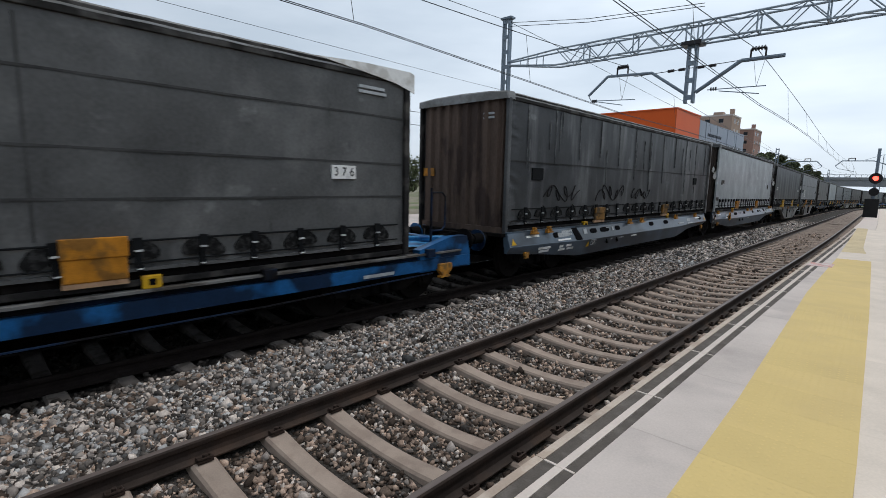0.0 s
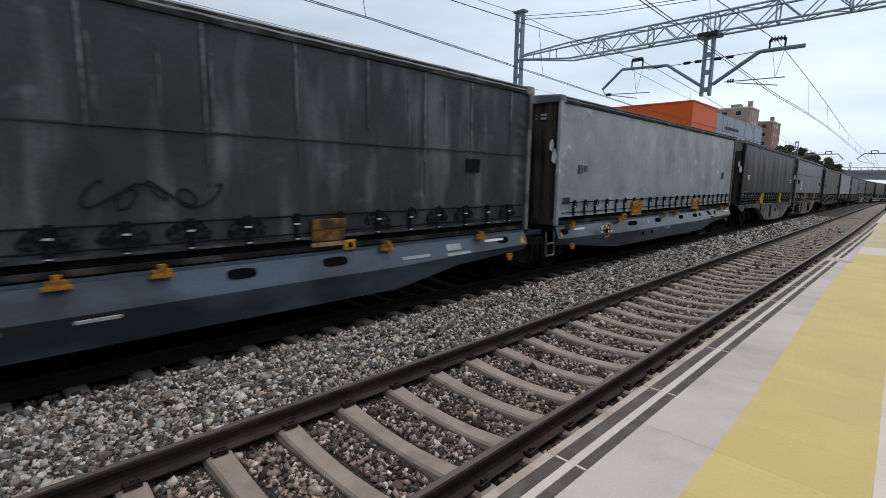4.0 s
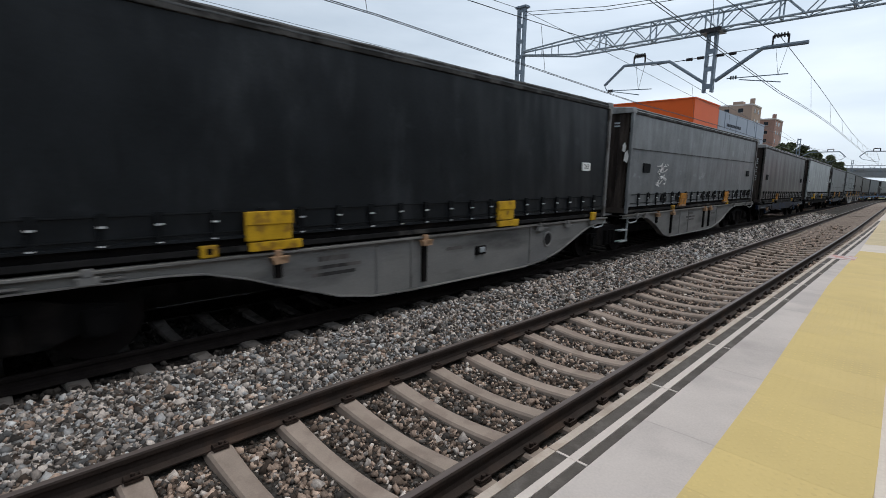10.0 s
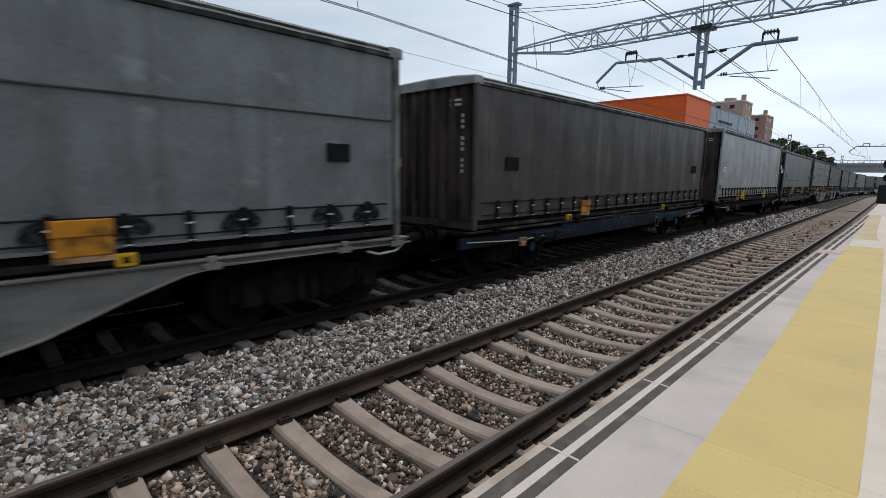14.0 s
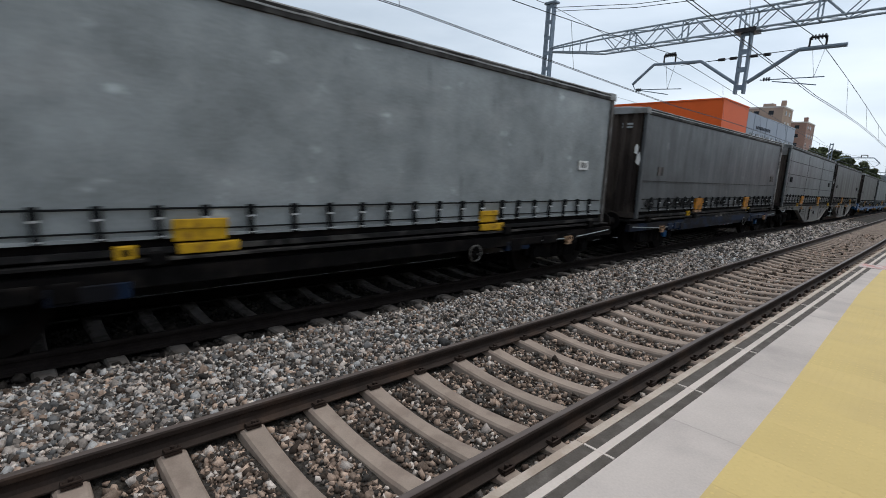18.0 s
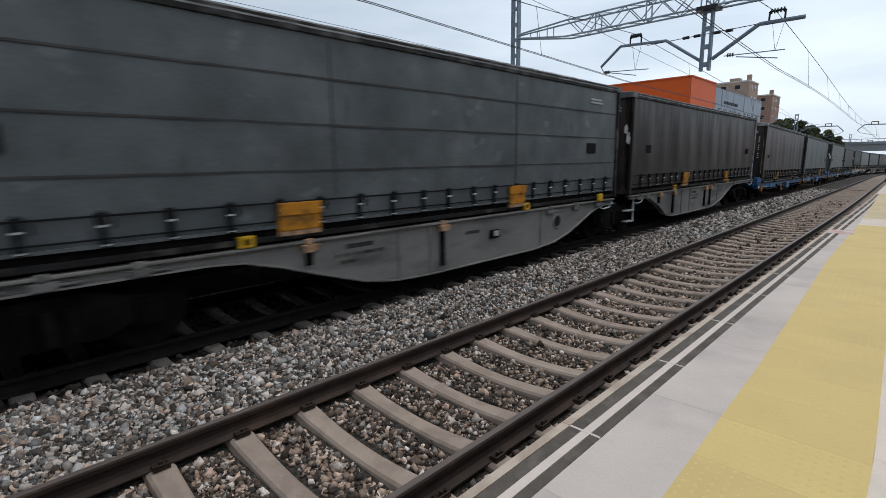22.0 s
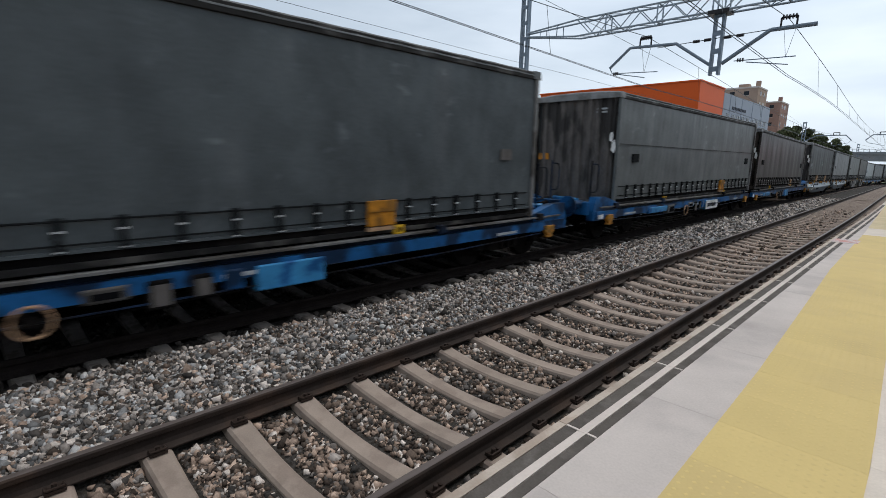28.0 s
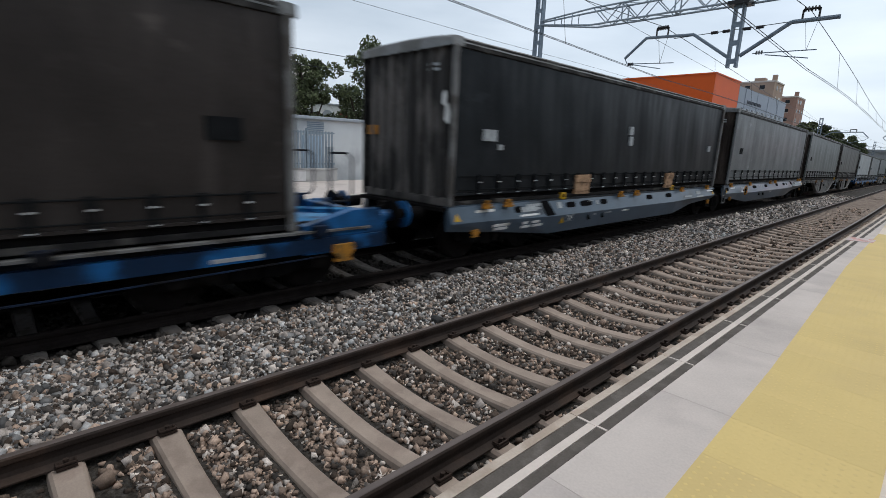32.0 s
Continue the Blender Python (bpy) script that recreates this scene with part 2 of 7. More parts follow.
M = {
    "stone": material("ballast_stone", (0.225, 0.196, 0.175), 0.85, vary=0.4, scale=30, fine=150, random_tone=0.84, skew=2.3, island=True, bump=0.2),
    "stone_brown": material("rusty_ballast_stone", (0.195, 0.142, 0.11), 0.88, vary=0.4, scale=30, fine=150, random_tone=0.8, skew=2.0, island=True, bump=0.2),
    "stone_pale": material("pale_grey_ballast_stone", (0.245, 0.24, 0.236), 0.8, vary=0.4, scale=30, fine=150, random_tone=0.72, skew=1.9, island=True, bump=0.2),
    # Near-black bed: the shade in the gaps between stones is in its colour.
    "bed": material("ballast_bed", (0.045, 0.04, 0.036), 0.95, vary=0.75, scale=22, fine=70, bump=0.9, second=(0.03, 0.025, 0.02), amount=0.6, second_scale=26),
    # Darker ballast for the far track: the train's shade put into colour.
    "stone_dark": material("train_shade_ballast_stone", (0.03, 0.026, 0.023), 0.9, gloss=0.1, vary=0.3, scale=30, fine=150, random_tone=0.6, island=True, bump=0.2),
    "bed_dark": material("train_shade_ballast_bed", (0.016, 0.014, 0.013), 0.95, gloss=0.05, vary=0.6, scale=22, fine=70, bump=0.8),
    # Sleeper concrete again, darkened so its colour holds the train's shade.
    "sleeper_dark": material("shaded_sleeper_concrete", (0.11, 0.098, 0.09), 0.9, gloss=0.1, vary=0.25, scale=9, fine=80, random_tone=0.15, second=(0.07, 0.06, 0.052), amount=0.4, second_scale=7),
    "earth": material("trackside_earth", (0.17, 0.15, 0.11), 0.95, vary=0.4, scale=0.6, fine=8, bump=0.4, second=(0.09, 0.11, 0.045), amount=0.5, second_scale=0.12),
    "sleeper": material("sleeper_concrete", (0.29, 0.23, 0.188), 0.9, vary=0.14, scale=5, fine=80, random_tone=0.08, second=(0.245, 0.19, 0.155), amount=0.4, second_scale=4, bump=0.08),
    "rail": material("rusty_rail_web", (0.029, 0.02, 0.016), 0.75, vary=0.35, scale=6, fine=60, bump=0.2, second=(0.045, 0.028, 0.02), amount=0.3),
    # Rail steel again, with the shade beneath the wagons in its colour.
    "rail_dark": material("shaded_rail_web", (0.014, 0.011, 0.01), 0.85, gloss=0.05, vary=0.35, scale=6, fine=60, bump=0.2),
    "railtop": material("worn_rail_head", (0.13, 0.105, 0.095), 0.48, 0.35, vary=0.25, scale=5, fine=40, stretch=(1, 0.1, 1), bump=0.02),
    "railtop_used": material("polished_rail_head", (0.5, 0.5, 0.52), 0.22, 0.95, vary=0.1, scale=5, fine=40, stretch=(1, 0.1, 1), bump=0),
    "clip": material("rusty_clip", (0.035, 0.023, 0.018), 0.7, 0.3, vary=0.3),
    "coping": material("coping_stone", (0.54, 0.47, 0.42), 0.8, vary=0.1, scale=3, fine=60, bump=0.08, random_tone=0.03, second=(0.5, 0.43, 0.385), amount=0.25, second_scale=3),
    "coping_edge": material("dusty_coping_edge", (0.43, 0.36, 0.3), 0.85, vary=0.16, scale=4, fine=60, bump=0.1, second=(0.35, 0.28, 0.225), amount=0.4, second_scale=3),
    "strip": material("dark_antislip_strip", (0.086, 0.074, 0.064), 0.9, vary=0.25, scale=8, fine=90, bump=0.2, second=(0.112, 0.098, 0.086), amount=0.3, second_scale=6),
    "slab": material("pavement_slab", (0.475, 0.418, 0.382), 0.75, vary=0.12, scale=2.2, fine=70, bump=0.06, second=(0.41, 0.36, 0.332), amount=0.4, second_scale=1.0, random_tone=0.04),
    "tactile": material("yellow_tactile_paver", (0.56, 0.42, 0.17), 0.7, vary=0.05, scale=3, fine=60, bump=0.06, second=(0.535, 0.4, 0.168), amount=0.4, second_scale=1.2, random_tone=0.035),
    "ochre": material("worn_ochre_paver", (0.50, 0.40, 0.24), 0.75, vary=0.14, scale=3, fine=60, bump=0.08, random_tone=0.05),
    "redmark": material("faded_red_paint", (0.5, 0.25, 0.22), 0.8, vary=0.2, second=(0.5, 0.45, 0.43), amount=0.6, second_scale=9),
    "pale": material("pale_paver", (0.60, 0.52, 0.44), 0.75, vary=0.1, scale=3, fine=60, bump=0.06, random_tone=0.04),
    "concrete": material("platform_concrete", (0.34, 0.31, 0.28), 0.9, vary=0.25, scale=3, fine=50, bump=0.2, second=(0.2, 0.18, 0.16), amount=0.4),
    "galv": material("galvanised_steel", (0.26, 0.31, 0.36), 0.55, 0.35, vary=0.15, scale=8, fine=70, bump=0.05),
    "galv_dark": material("weathered_steel_post", (0.17, 0.21, 0.255), 0.6, 0.3, vary=0.2, scale=8, fine=70, bump=0.05),
    "insul": material("brown_insulator", (0.02, 0.018, 0.02), 0.3, vary=0.2),
    "wire": material("overhead_wire", (0.03, 0.035, 0.04), 0.5, 0.5, vary=0.1, bump=0),
    "under": material("grimy_underframe", (0.006, 0.0055, 0.0055), 0.9, gloss=0.05, vary=0.4, scale=5, fine=40, bump=0.3, second=(0.013, 0.011, 0.01), amount=0.4),
    "wheel": material("wheel_steel", (0.01, 0.008, 0.0075), 0.8, 0.0, gloss=0.08, vary=0.3),
    "blue": material("blue_wagon_paint", (0.011, 0.088, 0.235), 0.4, vary=0.3, scale=3, fine=40, bump=0.06, second=(0.006, 0.02, 0.05), amount=0.55, second_scale=1.6),
    "blue_light": material("bright_blue_paint", (0.04, 0.21, 0.42), 0.4, vary=0.25, scale=3, fine=40, second=(0.012, 0.08, 0.22), amount=0.4, second_scale=4),
    "navy": material("dark_blue_paint", (0.008, 0.018, 0.042), 0.5, gloss=0.12, vary=0.4, scale=3, fine=40, second=(0.008, 0.008, 0.01), amount=0.6, second_scale=1.6),
    "slate": material("slate_blue_wagon_paint", (0.058, 0.086, 0.118), 0.3, gloss=0.45, vary=0.2, scale=2.5, fine=40, bump=0.06, second=(0.02, 0.027, 0.036), amount=0.35, second_scale=0.8, stretch=(1, 0.5, 1)),
    "wgrey": material("grey_wagon_paint", (0.185, 0.178, 0.167), 0.65, vary=0.16, scale=2.5, fine=40, bump=0.08, dirt=(0.025, 0.024, 0.024), dirt_low=0.5, dirt_scale=1.1, dirt_stretch=(1, 0.5, 2.2), second=(0.155, 0.15, 0.145), amount=0.35, second_scale=0.7, stretch=(1, 0.5, 1)),
    # Black for flat pieces standing for openings; their inner shade is this colour.
    "hole": material("flat_opening_shade", (0.006, 0.006, 0.007), 0.9, gloss=0.02, vary=0.1, bump=0),
    "orange": material("orange_bracket", (0.38, 0.165, 0.022), 0.6, vary=0.3, scale=12, second=(0.18, 0.1, 0.03), amount=0.4, second_scale=9),
    "tan": material("rusty_tan_bracket", (0.4, 0.25, 0.15), 0.75, vary=0.25, second=(0.2, 0.12, 0.07), amount=0.4, second_scale=9),
    "yellow": material("yellow_cover", (0.44, 0.175, 0.014), 0.65, vary=0.3, scale=6, second=(0.22, 0.1, 0.018), amount=0.5, second_scale=5),
    "yellow_dull": material("soot_covered_yellow_pouch", (0.2, 0.1, 0.024), 0.75, vary=0.4, scale=6, second=(0.06, 0.04, 0.02), amount=0.5, second_scale=5),
    "yellow_b": material("bright_yellow_plate", (0.52, 0.30, 0.014), 0.55, vary=0.2, scale=7, second=(0.3, 0.16, 0.02), amount=0.35, second_scale=6),
    "white": material("white_paint", (0.72, 0.72, 0.70), 0.6, vary=0.08, second=(0.5, 0.49, 0.46), amount=0.3, second_scale=3),
    "ink": material("black_lettering", (0.012, 0.012, 0.014), 0.7, vary=0.1, bump=0),
    "mark": material("faded_pale_marking", (0.34, 0.36, 0.37), 0.8, vary=0.3, bump=0),
    "strap": material("black_strap", (0.010, 0.011, 0.012), 0.8, gloss=0.06, vary=0.3, bump=0.1),
    "buckle": material("pale_buckle_glint", (0.62, 0.63, 0.64), 0.4, 0.3, vary=0.3),
    "post": material("aluminium_post", (0.15, 0.148, 0.145), 0.65, 0.1, vary=0.3, scale=3, second=(0.075, 0.068, 0.062), amount=0.5),
    "post_pale": material("worn_pale_corner_post", (0.26, 0.255, 0.25), 0.6, vary=0.35, scale=3, fine=40, second=(0.1, 0.095, 0.09), amount=0.35, second_scale=4, bump=0.05),
    "post_dark": material("grimy_dark_post", (0.018, 0.017, 0.017), 0.7, 0.0, gloss=0.1, vary=0.4, scale=3, second=(0.07, 0.065, 0.06), amount=0.3),
    "endwall": material("grimy_brown_end_wall", (0.062, 0.05, 0.043), 0.75, gloss=0.12, vary=0.4, scale=2.0, fine=40, stretch=(1, 1, 0.35), second=(0.025, 0.02, 0.018), amount=0.5, second_scale=2, bump=0.1),
    "endwall_grey": material("grimy_grey_end_wall", (0.12, 0.108, 0.1), 0.7, vary=0.4, scale=2.0, fine=40, stretch=(1, 1, 0.35), second=(0.03, 0.028, 0.027), amount=0.5, second_scale=2, bump=0.1),
    "rooftarp": material("pale_roof_tarpaulin", (0.215, 0.22, 0.222), 0.6, vary=0.25, scale=2, fine=30, second=(0.15, 0.15, 0.145), amount=0.5, second_scale=2.5, bump=0.15),
    "roofdark": material("dark_roof_tarpaulin", (0.09, 0.095, 0.097), 0.6, vary=0.3, scale=2, fine=30, second=(0.17, 0.175, 0.175), amount=0.4, second_scale=2.5, bump=0.15),
}


def curtain_material(name, tone, grime, low, streak=(0.35, 2.4, 0.25), scale=1.6):
    """Coated tarpaulin: a body tone with smears, streaks and scuffs."""
    return material(name, tone, 0.36, vary=0.28, scale=1.6, fine=26, bump=0.08, gloss=0.12, scuff=0.6, second=tuple(0.9 * c for c in tone), amount=0.5, second_scale=0.7,
                    dirt=grime, dirt_low=low, dirt_scale=scale, dirt_stretch=streak)


# ---- mesh tools ----
def mesh_of(bm, name):
    me = bpy.data.meshes.new(name)
    bmesh.ops.recalc_face_normals(bm, faces=bm.faces)
    bm.to_mesh(me)
    bm.free()
    return me


def part(name, bm, mat, parent=None, label="", at=None, smooth=False):
    """One mesh object, from a bmesh or from a mesh that it shares."""
    me = bm if isinstance(bm, bpy.types.Mesh) else mesh_of(bm, name)
    if mat and not me.materials:
        me.materials.append(M[mat] if isinstance(mat, str) else mat)
    if smooth:
        for p in me.polygons:
            p.use_smooth = True
    ob = new(name, me)
    if parent:
        ob.parent = parent
    if at is not None:
        ob.matrix_basis = at if isinstance(at, Matrix) else Matrix.Translation(at)
    if label:
        ob["label"] = label
    return ob


def thing(name, label, category, at=None, group="", kind=""):
    ob = new(name)
    ob.empty_display_size = 0.3
    if at is not None:
        ob.matrix_basis = at
    return tagged(ob, label, category, group, kind)


def box(bm, x0, x1, y0, y1, z0, z1, m=None):
    vs = [bm.verts.new((x, y, z)) for x in (x0, x1) for y in (y0, y1) for z in (z0, z1)]
    if m is not None:
        for v in vs:
            v.co = m @ v.co
    for f in ((0, 1, 3, 2), (4, 6, 7, 5), (0, 4, 5, 1), (2, 3, 7, 6), (0, 2, 6, 4), (1, 5, 7, 3)):
        bm.faces.new([vs[i] for i in f])
    return bm


def boxed(*a, m=None, bevel=0.0):
    bm = box(bmesh.new(), *a, m=m)
    if bevel:
        bmesh.ops.recalc_face_normals(bm, faces=bm.faces)
        bmesh.ops.bevel(bm, geom=bm.edges, offset=bevel, segments=2, affect="EDGES", profile=0.5)
    return bm


def rod(bm, a, b, r, n=8, r2=None):
    a, b = Vector(a), Vector(b)
    way = (b - a).normalized()
    side = way.orthogonal().normalized()
    up = way.cross(side)
    r2 = r if r2 is None else r2
    rings = [[bm.verts.new(p + (side * math.cos(6.28318 * k / n) + up * math.sin(6.28318 * k / n)) * q) for k in range(n)] for p, q in ((a, r), (b, r2))]
    for k in range(n):
        bm.faces.new((rings[0][k], rings[0][(k + 1) % n], rings[1][(k + 1) % n], rings[1][k]))
    bm.faces.new(rings[0][::-1])
    bm.faces.new(rings[1])
    return bm


def pipe(bm, pts, r, n=8):
    for a, b in zip(pts, pts[1:]):
        rod(bm, a, b, r, n)
    return bm


def prism(bm, pts, x0, x1, axis="x"):
    """A closed outline pushed along an axis; pts are the other two coordinates in order."""
    def place(u, v, w):
        return {"x": (w, u, v), "y": (u, w, v), "z": (u, v, w)}[axis]
    a = [bm.verts.new(place(u, v, x0)) for u, v in pts]
    b = [bm.verts.new(place(u, v, x1)) for u, v in pts]
    n = len(pts)
    for k in range(n):
        bm.faces.new((a[k], a[(k + 1) % n], b[(k + 1) % n], b[k]))
    bm.faces.new(a[::-1])
    bm.faces.new(b)
    return bm


def disc_ring(bm, c, r, thick, axis="x", n=24, m=8):
    """A torus about c."""
    rows = []
    for i in range(n):
        a = 6.28318 * i / n
        ring = []
        for j in range(m):
            b = 6.28318 * j / m
            u, w = (r + thick * math.cos(b)), thick * math.sin(b)
            p = {"x": (w, u * math.cos(a), u * math.sin(a)), "y": (u * math.cos(a), w, u * math.sin(a)), "z": (u * math.cos(a), u * math.sin(a), w)}[axis]
            ring.append(bm.verts.new(Vector(c) + Vector(p)))
        rows.append(ring)
    for i in range(n):
        for j in range(m):
            bm.faces.new((rows[i][j], rows[(i + 1) % n][j], rows[(i + 1) % n][(j + 1) % m], rows[i][(j + 1) % m]))
    return bm


def raw_mesh(name, verts, faces, mat):
    me = bpy.data.meshes.new(name)
    me.vertices.add(len(verts))
    me.vertices.foreach_set("co", np.asarray(verts, np.float32).ravel())
    faces = np.asarray(faces, np.int32)
    k = faces.shape[1]
    me.loops.add(faces.size)
    me.loops.foreach_set("vertex_index", faces.ravel())
    me.polygons.add(len(faces))
    me.polygons.foreach_set("loop_start", np.arange(0, faces.size, k, dtype=np.int32))
    me.update(calc_edges=True)
    me.materials.append(M[mat])
    return me


# ---- ground, ballast and tracks ----
def ys(a, b, step):
    n = max(1, round((b - a) / step))
    return [a + (b - a) * k / n for k in range(n + 1)]


def swept(profile, rows, closed=False, bm=None):
    """A cross-section (x, z) carried along the line through the given y rows."""
    bm = bm or bmesh.new()
    rings = []
    for y in rows:
        dx, dz, _, _ = bend(y)
        rings.append([bm.verts.new((x + dx, y, z + dz)) for x, z in profile])
    n = len(profile)
    for a, b in zip(rings, rings[1:]):
        for k in range(n if closed else n - 1):
            bm.faces.new((a[k], a[(k + 1) % n], b[(k + 1) % n], b[k]))
    if closed:
        bm.faces.new(rings[0][::-1])
        bm.faces.new(rings[-1])
    return bm


FAR_ROWS = ys(-14, 24, 2.0) + ys(24, 90, 3.0)[1:] + ys(90, 260, 10.0)[1:]
g = bmesh.new()
gx = [-1500, -400, -120, -60, -30, -13, -7, 3, 9, 30, 120, 400, 1500]
gy = [-1500, -300, -60, -14] + FAR_ROWS[1:] + [320, 500, 900, 2500]
gv = [[g.verts.new((x, y, -0.62 + bend(min(y, 260))[1])) for x in gx] for y in gy]
for a, b in zip(gv, gv[1:]):
    for k in range(len(gx) - 1):
        g.faces.new((a[k], a[k + 1], b[k + 1], b[k]))
tagged(part("ground", g, "earth"), "dry earth with patches of weeds around the railway", "ground", kind="structure")


def bed_z(x):
    """Height of the ballast across the two tracks."""
    for c in (0.0, XT):
        d = abs(x - c)
        if d < 0.72:
            return -0.262
        if d < 1.0:
            return -0.262 + (d - 0.72) / 0.28 * 0.05
    if XT + 1.0 <= x <= -1.0:
        e = min(x - XT - 1.0, -1.0 - x)
        return -0.212 + min(1.0, e / 0.35) * 0.045
    if x >= 1.0:
        return -0.212 - (x - 1.0) * 0.12
    return -0.212 - (XT - 1.0 - x) * 0.25


bed_xs = sorted({-6.8, -6.3, -5.7, XT - 1.0, XT - 0.72, XT + 0.72, XT + 1.0, XT + 1.35, -1.35, -1.0, -0.72, 0.0, 0.72, 1.0, 1.35, 1.7, XT})
bed = swept([(x, bed_z(x)) for x in bed_xs if x >= XT + 1.35], FAR_ROWS)
tagged(part("ballast_bed", bed, "bed"), "gravel bed under the empty track, coloured dark for the gaps' shade", "ballast", kind="structure")
# This half of the bed carries the train's shade in its colour.
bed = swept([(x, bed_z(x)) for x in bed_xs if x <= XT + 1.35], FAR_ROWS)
tagged(part("ballast_bed", bed, "bed_dark"), "gravel bed darkened in colour for the train's shade", "ballast", kind="structure")


def stones(name, mat, n, x0, x1, y0, y1, size, seed, label, near=0.0, keep=None):
    rng = np.random.default_rng(seed)
    base = np.array([(-1, -1, -1), (1, -1, -1), (1, 1, -1), (-1, 1, -1), (-1, -1, 1), (1, -1, 1), (1, 1, 1), (-1, 1, 1)]) * 0.72
    tri = np.array([(0, 2, 1), (0, 3, 2), (4, 5, 6), (4, 6, 7), (0, 1, 5), (0, 5, 4), (1, 2, 6), (1, 6, 5), (2, 3, 7), (2, 7, 6), (3, 0, 4), (3, 4, 7)])
    xs = rng.uniform(x0, x1, n)
    yy = y0 + (y1 - y0) * rng.uniform(0, 1, n) ** (1 + near)
    ok = np.ones(n, bool)
    for c in (0.0, XT):
        d = np.abs(xs - c)
        ok &= ~((d > 0.80) & (d < 0.98))
        off = np.abs((yy / PITCH + 0.5) % 1 - 0.5) * PITCH
        ok &= ~((d < 1.22) & (off < 0.135))
    xs, yy = xs[ok], yy[ok]
    n = len(xs)
    sz = size * rng.lognormal(0, 0.33, n)
    shape = base[None] * rng.uniform(0.5, 1.3, (n, 8, 3)) * rng.uniform(0.55, 1.3, (n, 1, 3))
    q = rng.normal(size=(n, 4))
    q /= np.linalg.norm(q, axis=1, keepdims=True)
    w, a, b, c = q.T
    rot = np.stack([1 - 2 * (b * b + c * c), 2 * (a * b - c * w), 2 * (a * c + b * w), 2 * (a * b + c * w), 1 - 2 * (a * a + c * c), 2 * (b * c - a * w),
                    2 * (a * c - b * w), 2 * (b * c + a * w), 1 - 2 * (a * a + b * b)], 1).reshape(n, 3, 3)
    v = np.einsum("nij,nkj->nki", rot, shape) * sz[:, None, None]
    zz = np.array([bed_z(x) for x in xs]) + rng.uniform(-0.55, 0.8, n) * sz
    shift = np.array([bend(y)[:2] for y in yy])
    v += np.stack([xs + shift[:, 0], yy, zz + shift[:, 1]], 1)[:, None]
    faces = (tri[None] + 8 * np.arange(n)[:, None, None]).reshape(-1, 3)
    return tagged(new(name, raw_mesh(name, v.reshape(-1, 3), faces, mat)), label, "gravel", kind="stuff")


stones("ballast_stones", "stone", 36000, -2.74, -0.95, -3.0, 15, 0.0198, 1, "loose grey ballast stones between the two tracks", near=0.7)
stones("crib_stones", "stone_brown", 26000, -0.8, 1.66, -1.5, 12, 0.0198, 2, "rust-brown ballast stones between the concrete sleepers", near=0.7)
stones("crib_stones", "stone", 10000, -0.8, 1.5, -1.5, 12, 0.0205, 3, "grey ballast stones between the concrete sleepers", near=0.7)
stones("ballast_stones", "stone", 16000, -2.74, -0.95, 14, 45, 0.031, 4, "loose grey ballast stones along the tracks", near=0.4)
stones("ballast_stones", "stone_pale", 16000, -2.74, -0.95, -3.0, 15, 0.02, 10, "pale grey ballast stones between the two tracks", near=0.7)
stones("ballast_stones", "stone_brown", 10000, -2.74, -0.95, -3.0, 15, 0.0205, 7, "brownish ballast stones between the two tracks", near=0.7)
stones("crib_stones", "stone_brown", 7500, -0.8, 1.6, 11, 32, 0.030, 5, "rust-brown ballast stones between the concrete sleepers", near=0.4)
stones("ballast_stones", "stone_pale", 7000, -2.74, -0.95, 13, 42, 0.029, 11, "pale grey ballast stones along the tracks", near=0.4)
stones("ballast_stones", "stone", 3500, -2.74, -0.95, -13, -3.0, 0.03, 8, "loose grey ballast stones behind the viewpoint")
stones("crib_stones", "stone_brown", 4500, -0.8, 1.66, -13, -1.5, 0.028, 9, "rust-brown ballast stones between the concrete sleepers")
# Stones beneath the wagons, coloured dark for the shade there.
stones("crib_stones", "stone_dark", 7500, XT - 1.3, -2.72, -4.0, 22, 0.030, 6, "ballast stones darkened in colour for the train's shade", near=0.4)


def sleeper_mesh(mat, half=1.30):
    """A monoblock sleeper with a waisted middle and a sloped shoulder."""
    bm = bmesh.new()
    rings = []
    for x in (-half, -half + 0.03, -1.1, -0.8, -0.6, -0.4, -0.2, 0, 0.2, 0.4, 0.6, 0.8, 1.1, half - 0.03, half):
        d = abs(x)
        mid = max(0.0, 1 - (d / 0.78) ** 2)
        top = -0.168 - 0.062 * mid - (0.03 if d > half - 0.02 else 0)
        w = 0.101 - 0.012 * mid
        rings.append([bm.verts.new(p) for p in ((x, -w - 0.03, -0.36), (x, -w, top - 0.02), (x, -w + 0.02, top), (x, w - 0.02, top), (x, w, top - 0.02), (x, w + 0.03, -0.36))])
    for a, b in zip(rings, rings[1:]):
        for k in range(5):
            bm.faces.new((a[k], a[k + 1], b[k + 1], b[k]))
    bm.faces.new(rings[0])
    bm.faces.new(rings[-1][::-1])
    me = mesh_of(bm, "sleeper")
    me.materials.append(M[mat])
    return me


RAIL = [(-0.075, -0.172), (-0.075, -0.16), (-0.02, -0.14), (-0.009, -0.11), (-0.009, -0.06), (-0.034, -0.045), (-0.036, -0.012), (-0.028, 0.0),
        (0.028, 0.0), (0.036, -0.012), (0.034, -0.045), (0.009, -0.06), (0.009, -0.11), (0.02, -0.14), (0.075, -0.16), (0.075, -0.172)]
SLEEPER, SLEEPER_DARK = sleeper_mesh("sleeper"), sleeper_mesh("sleeper_dark")
clip_bm = bmesh.new()
box(clip_bm, 0.045, 0.12, -0.06, 0.06, -0.165, -0.145)
rod(clip_bm, (0.085, -0.0, -0.16), (0.085, 0.0, -0.105), 0.018, 6)
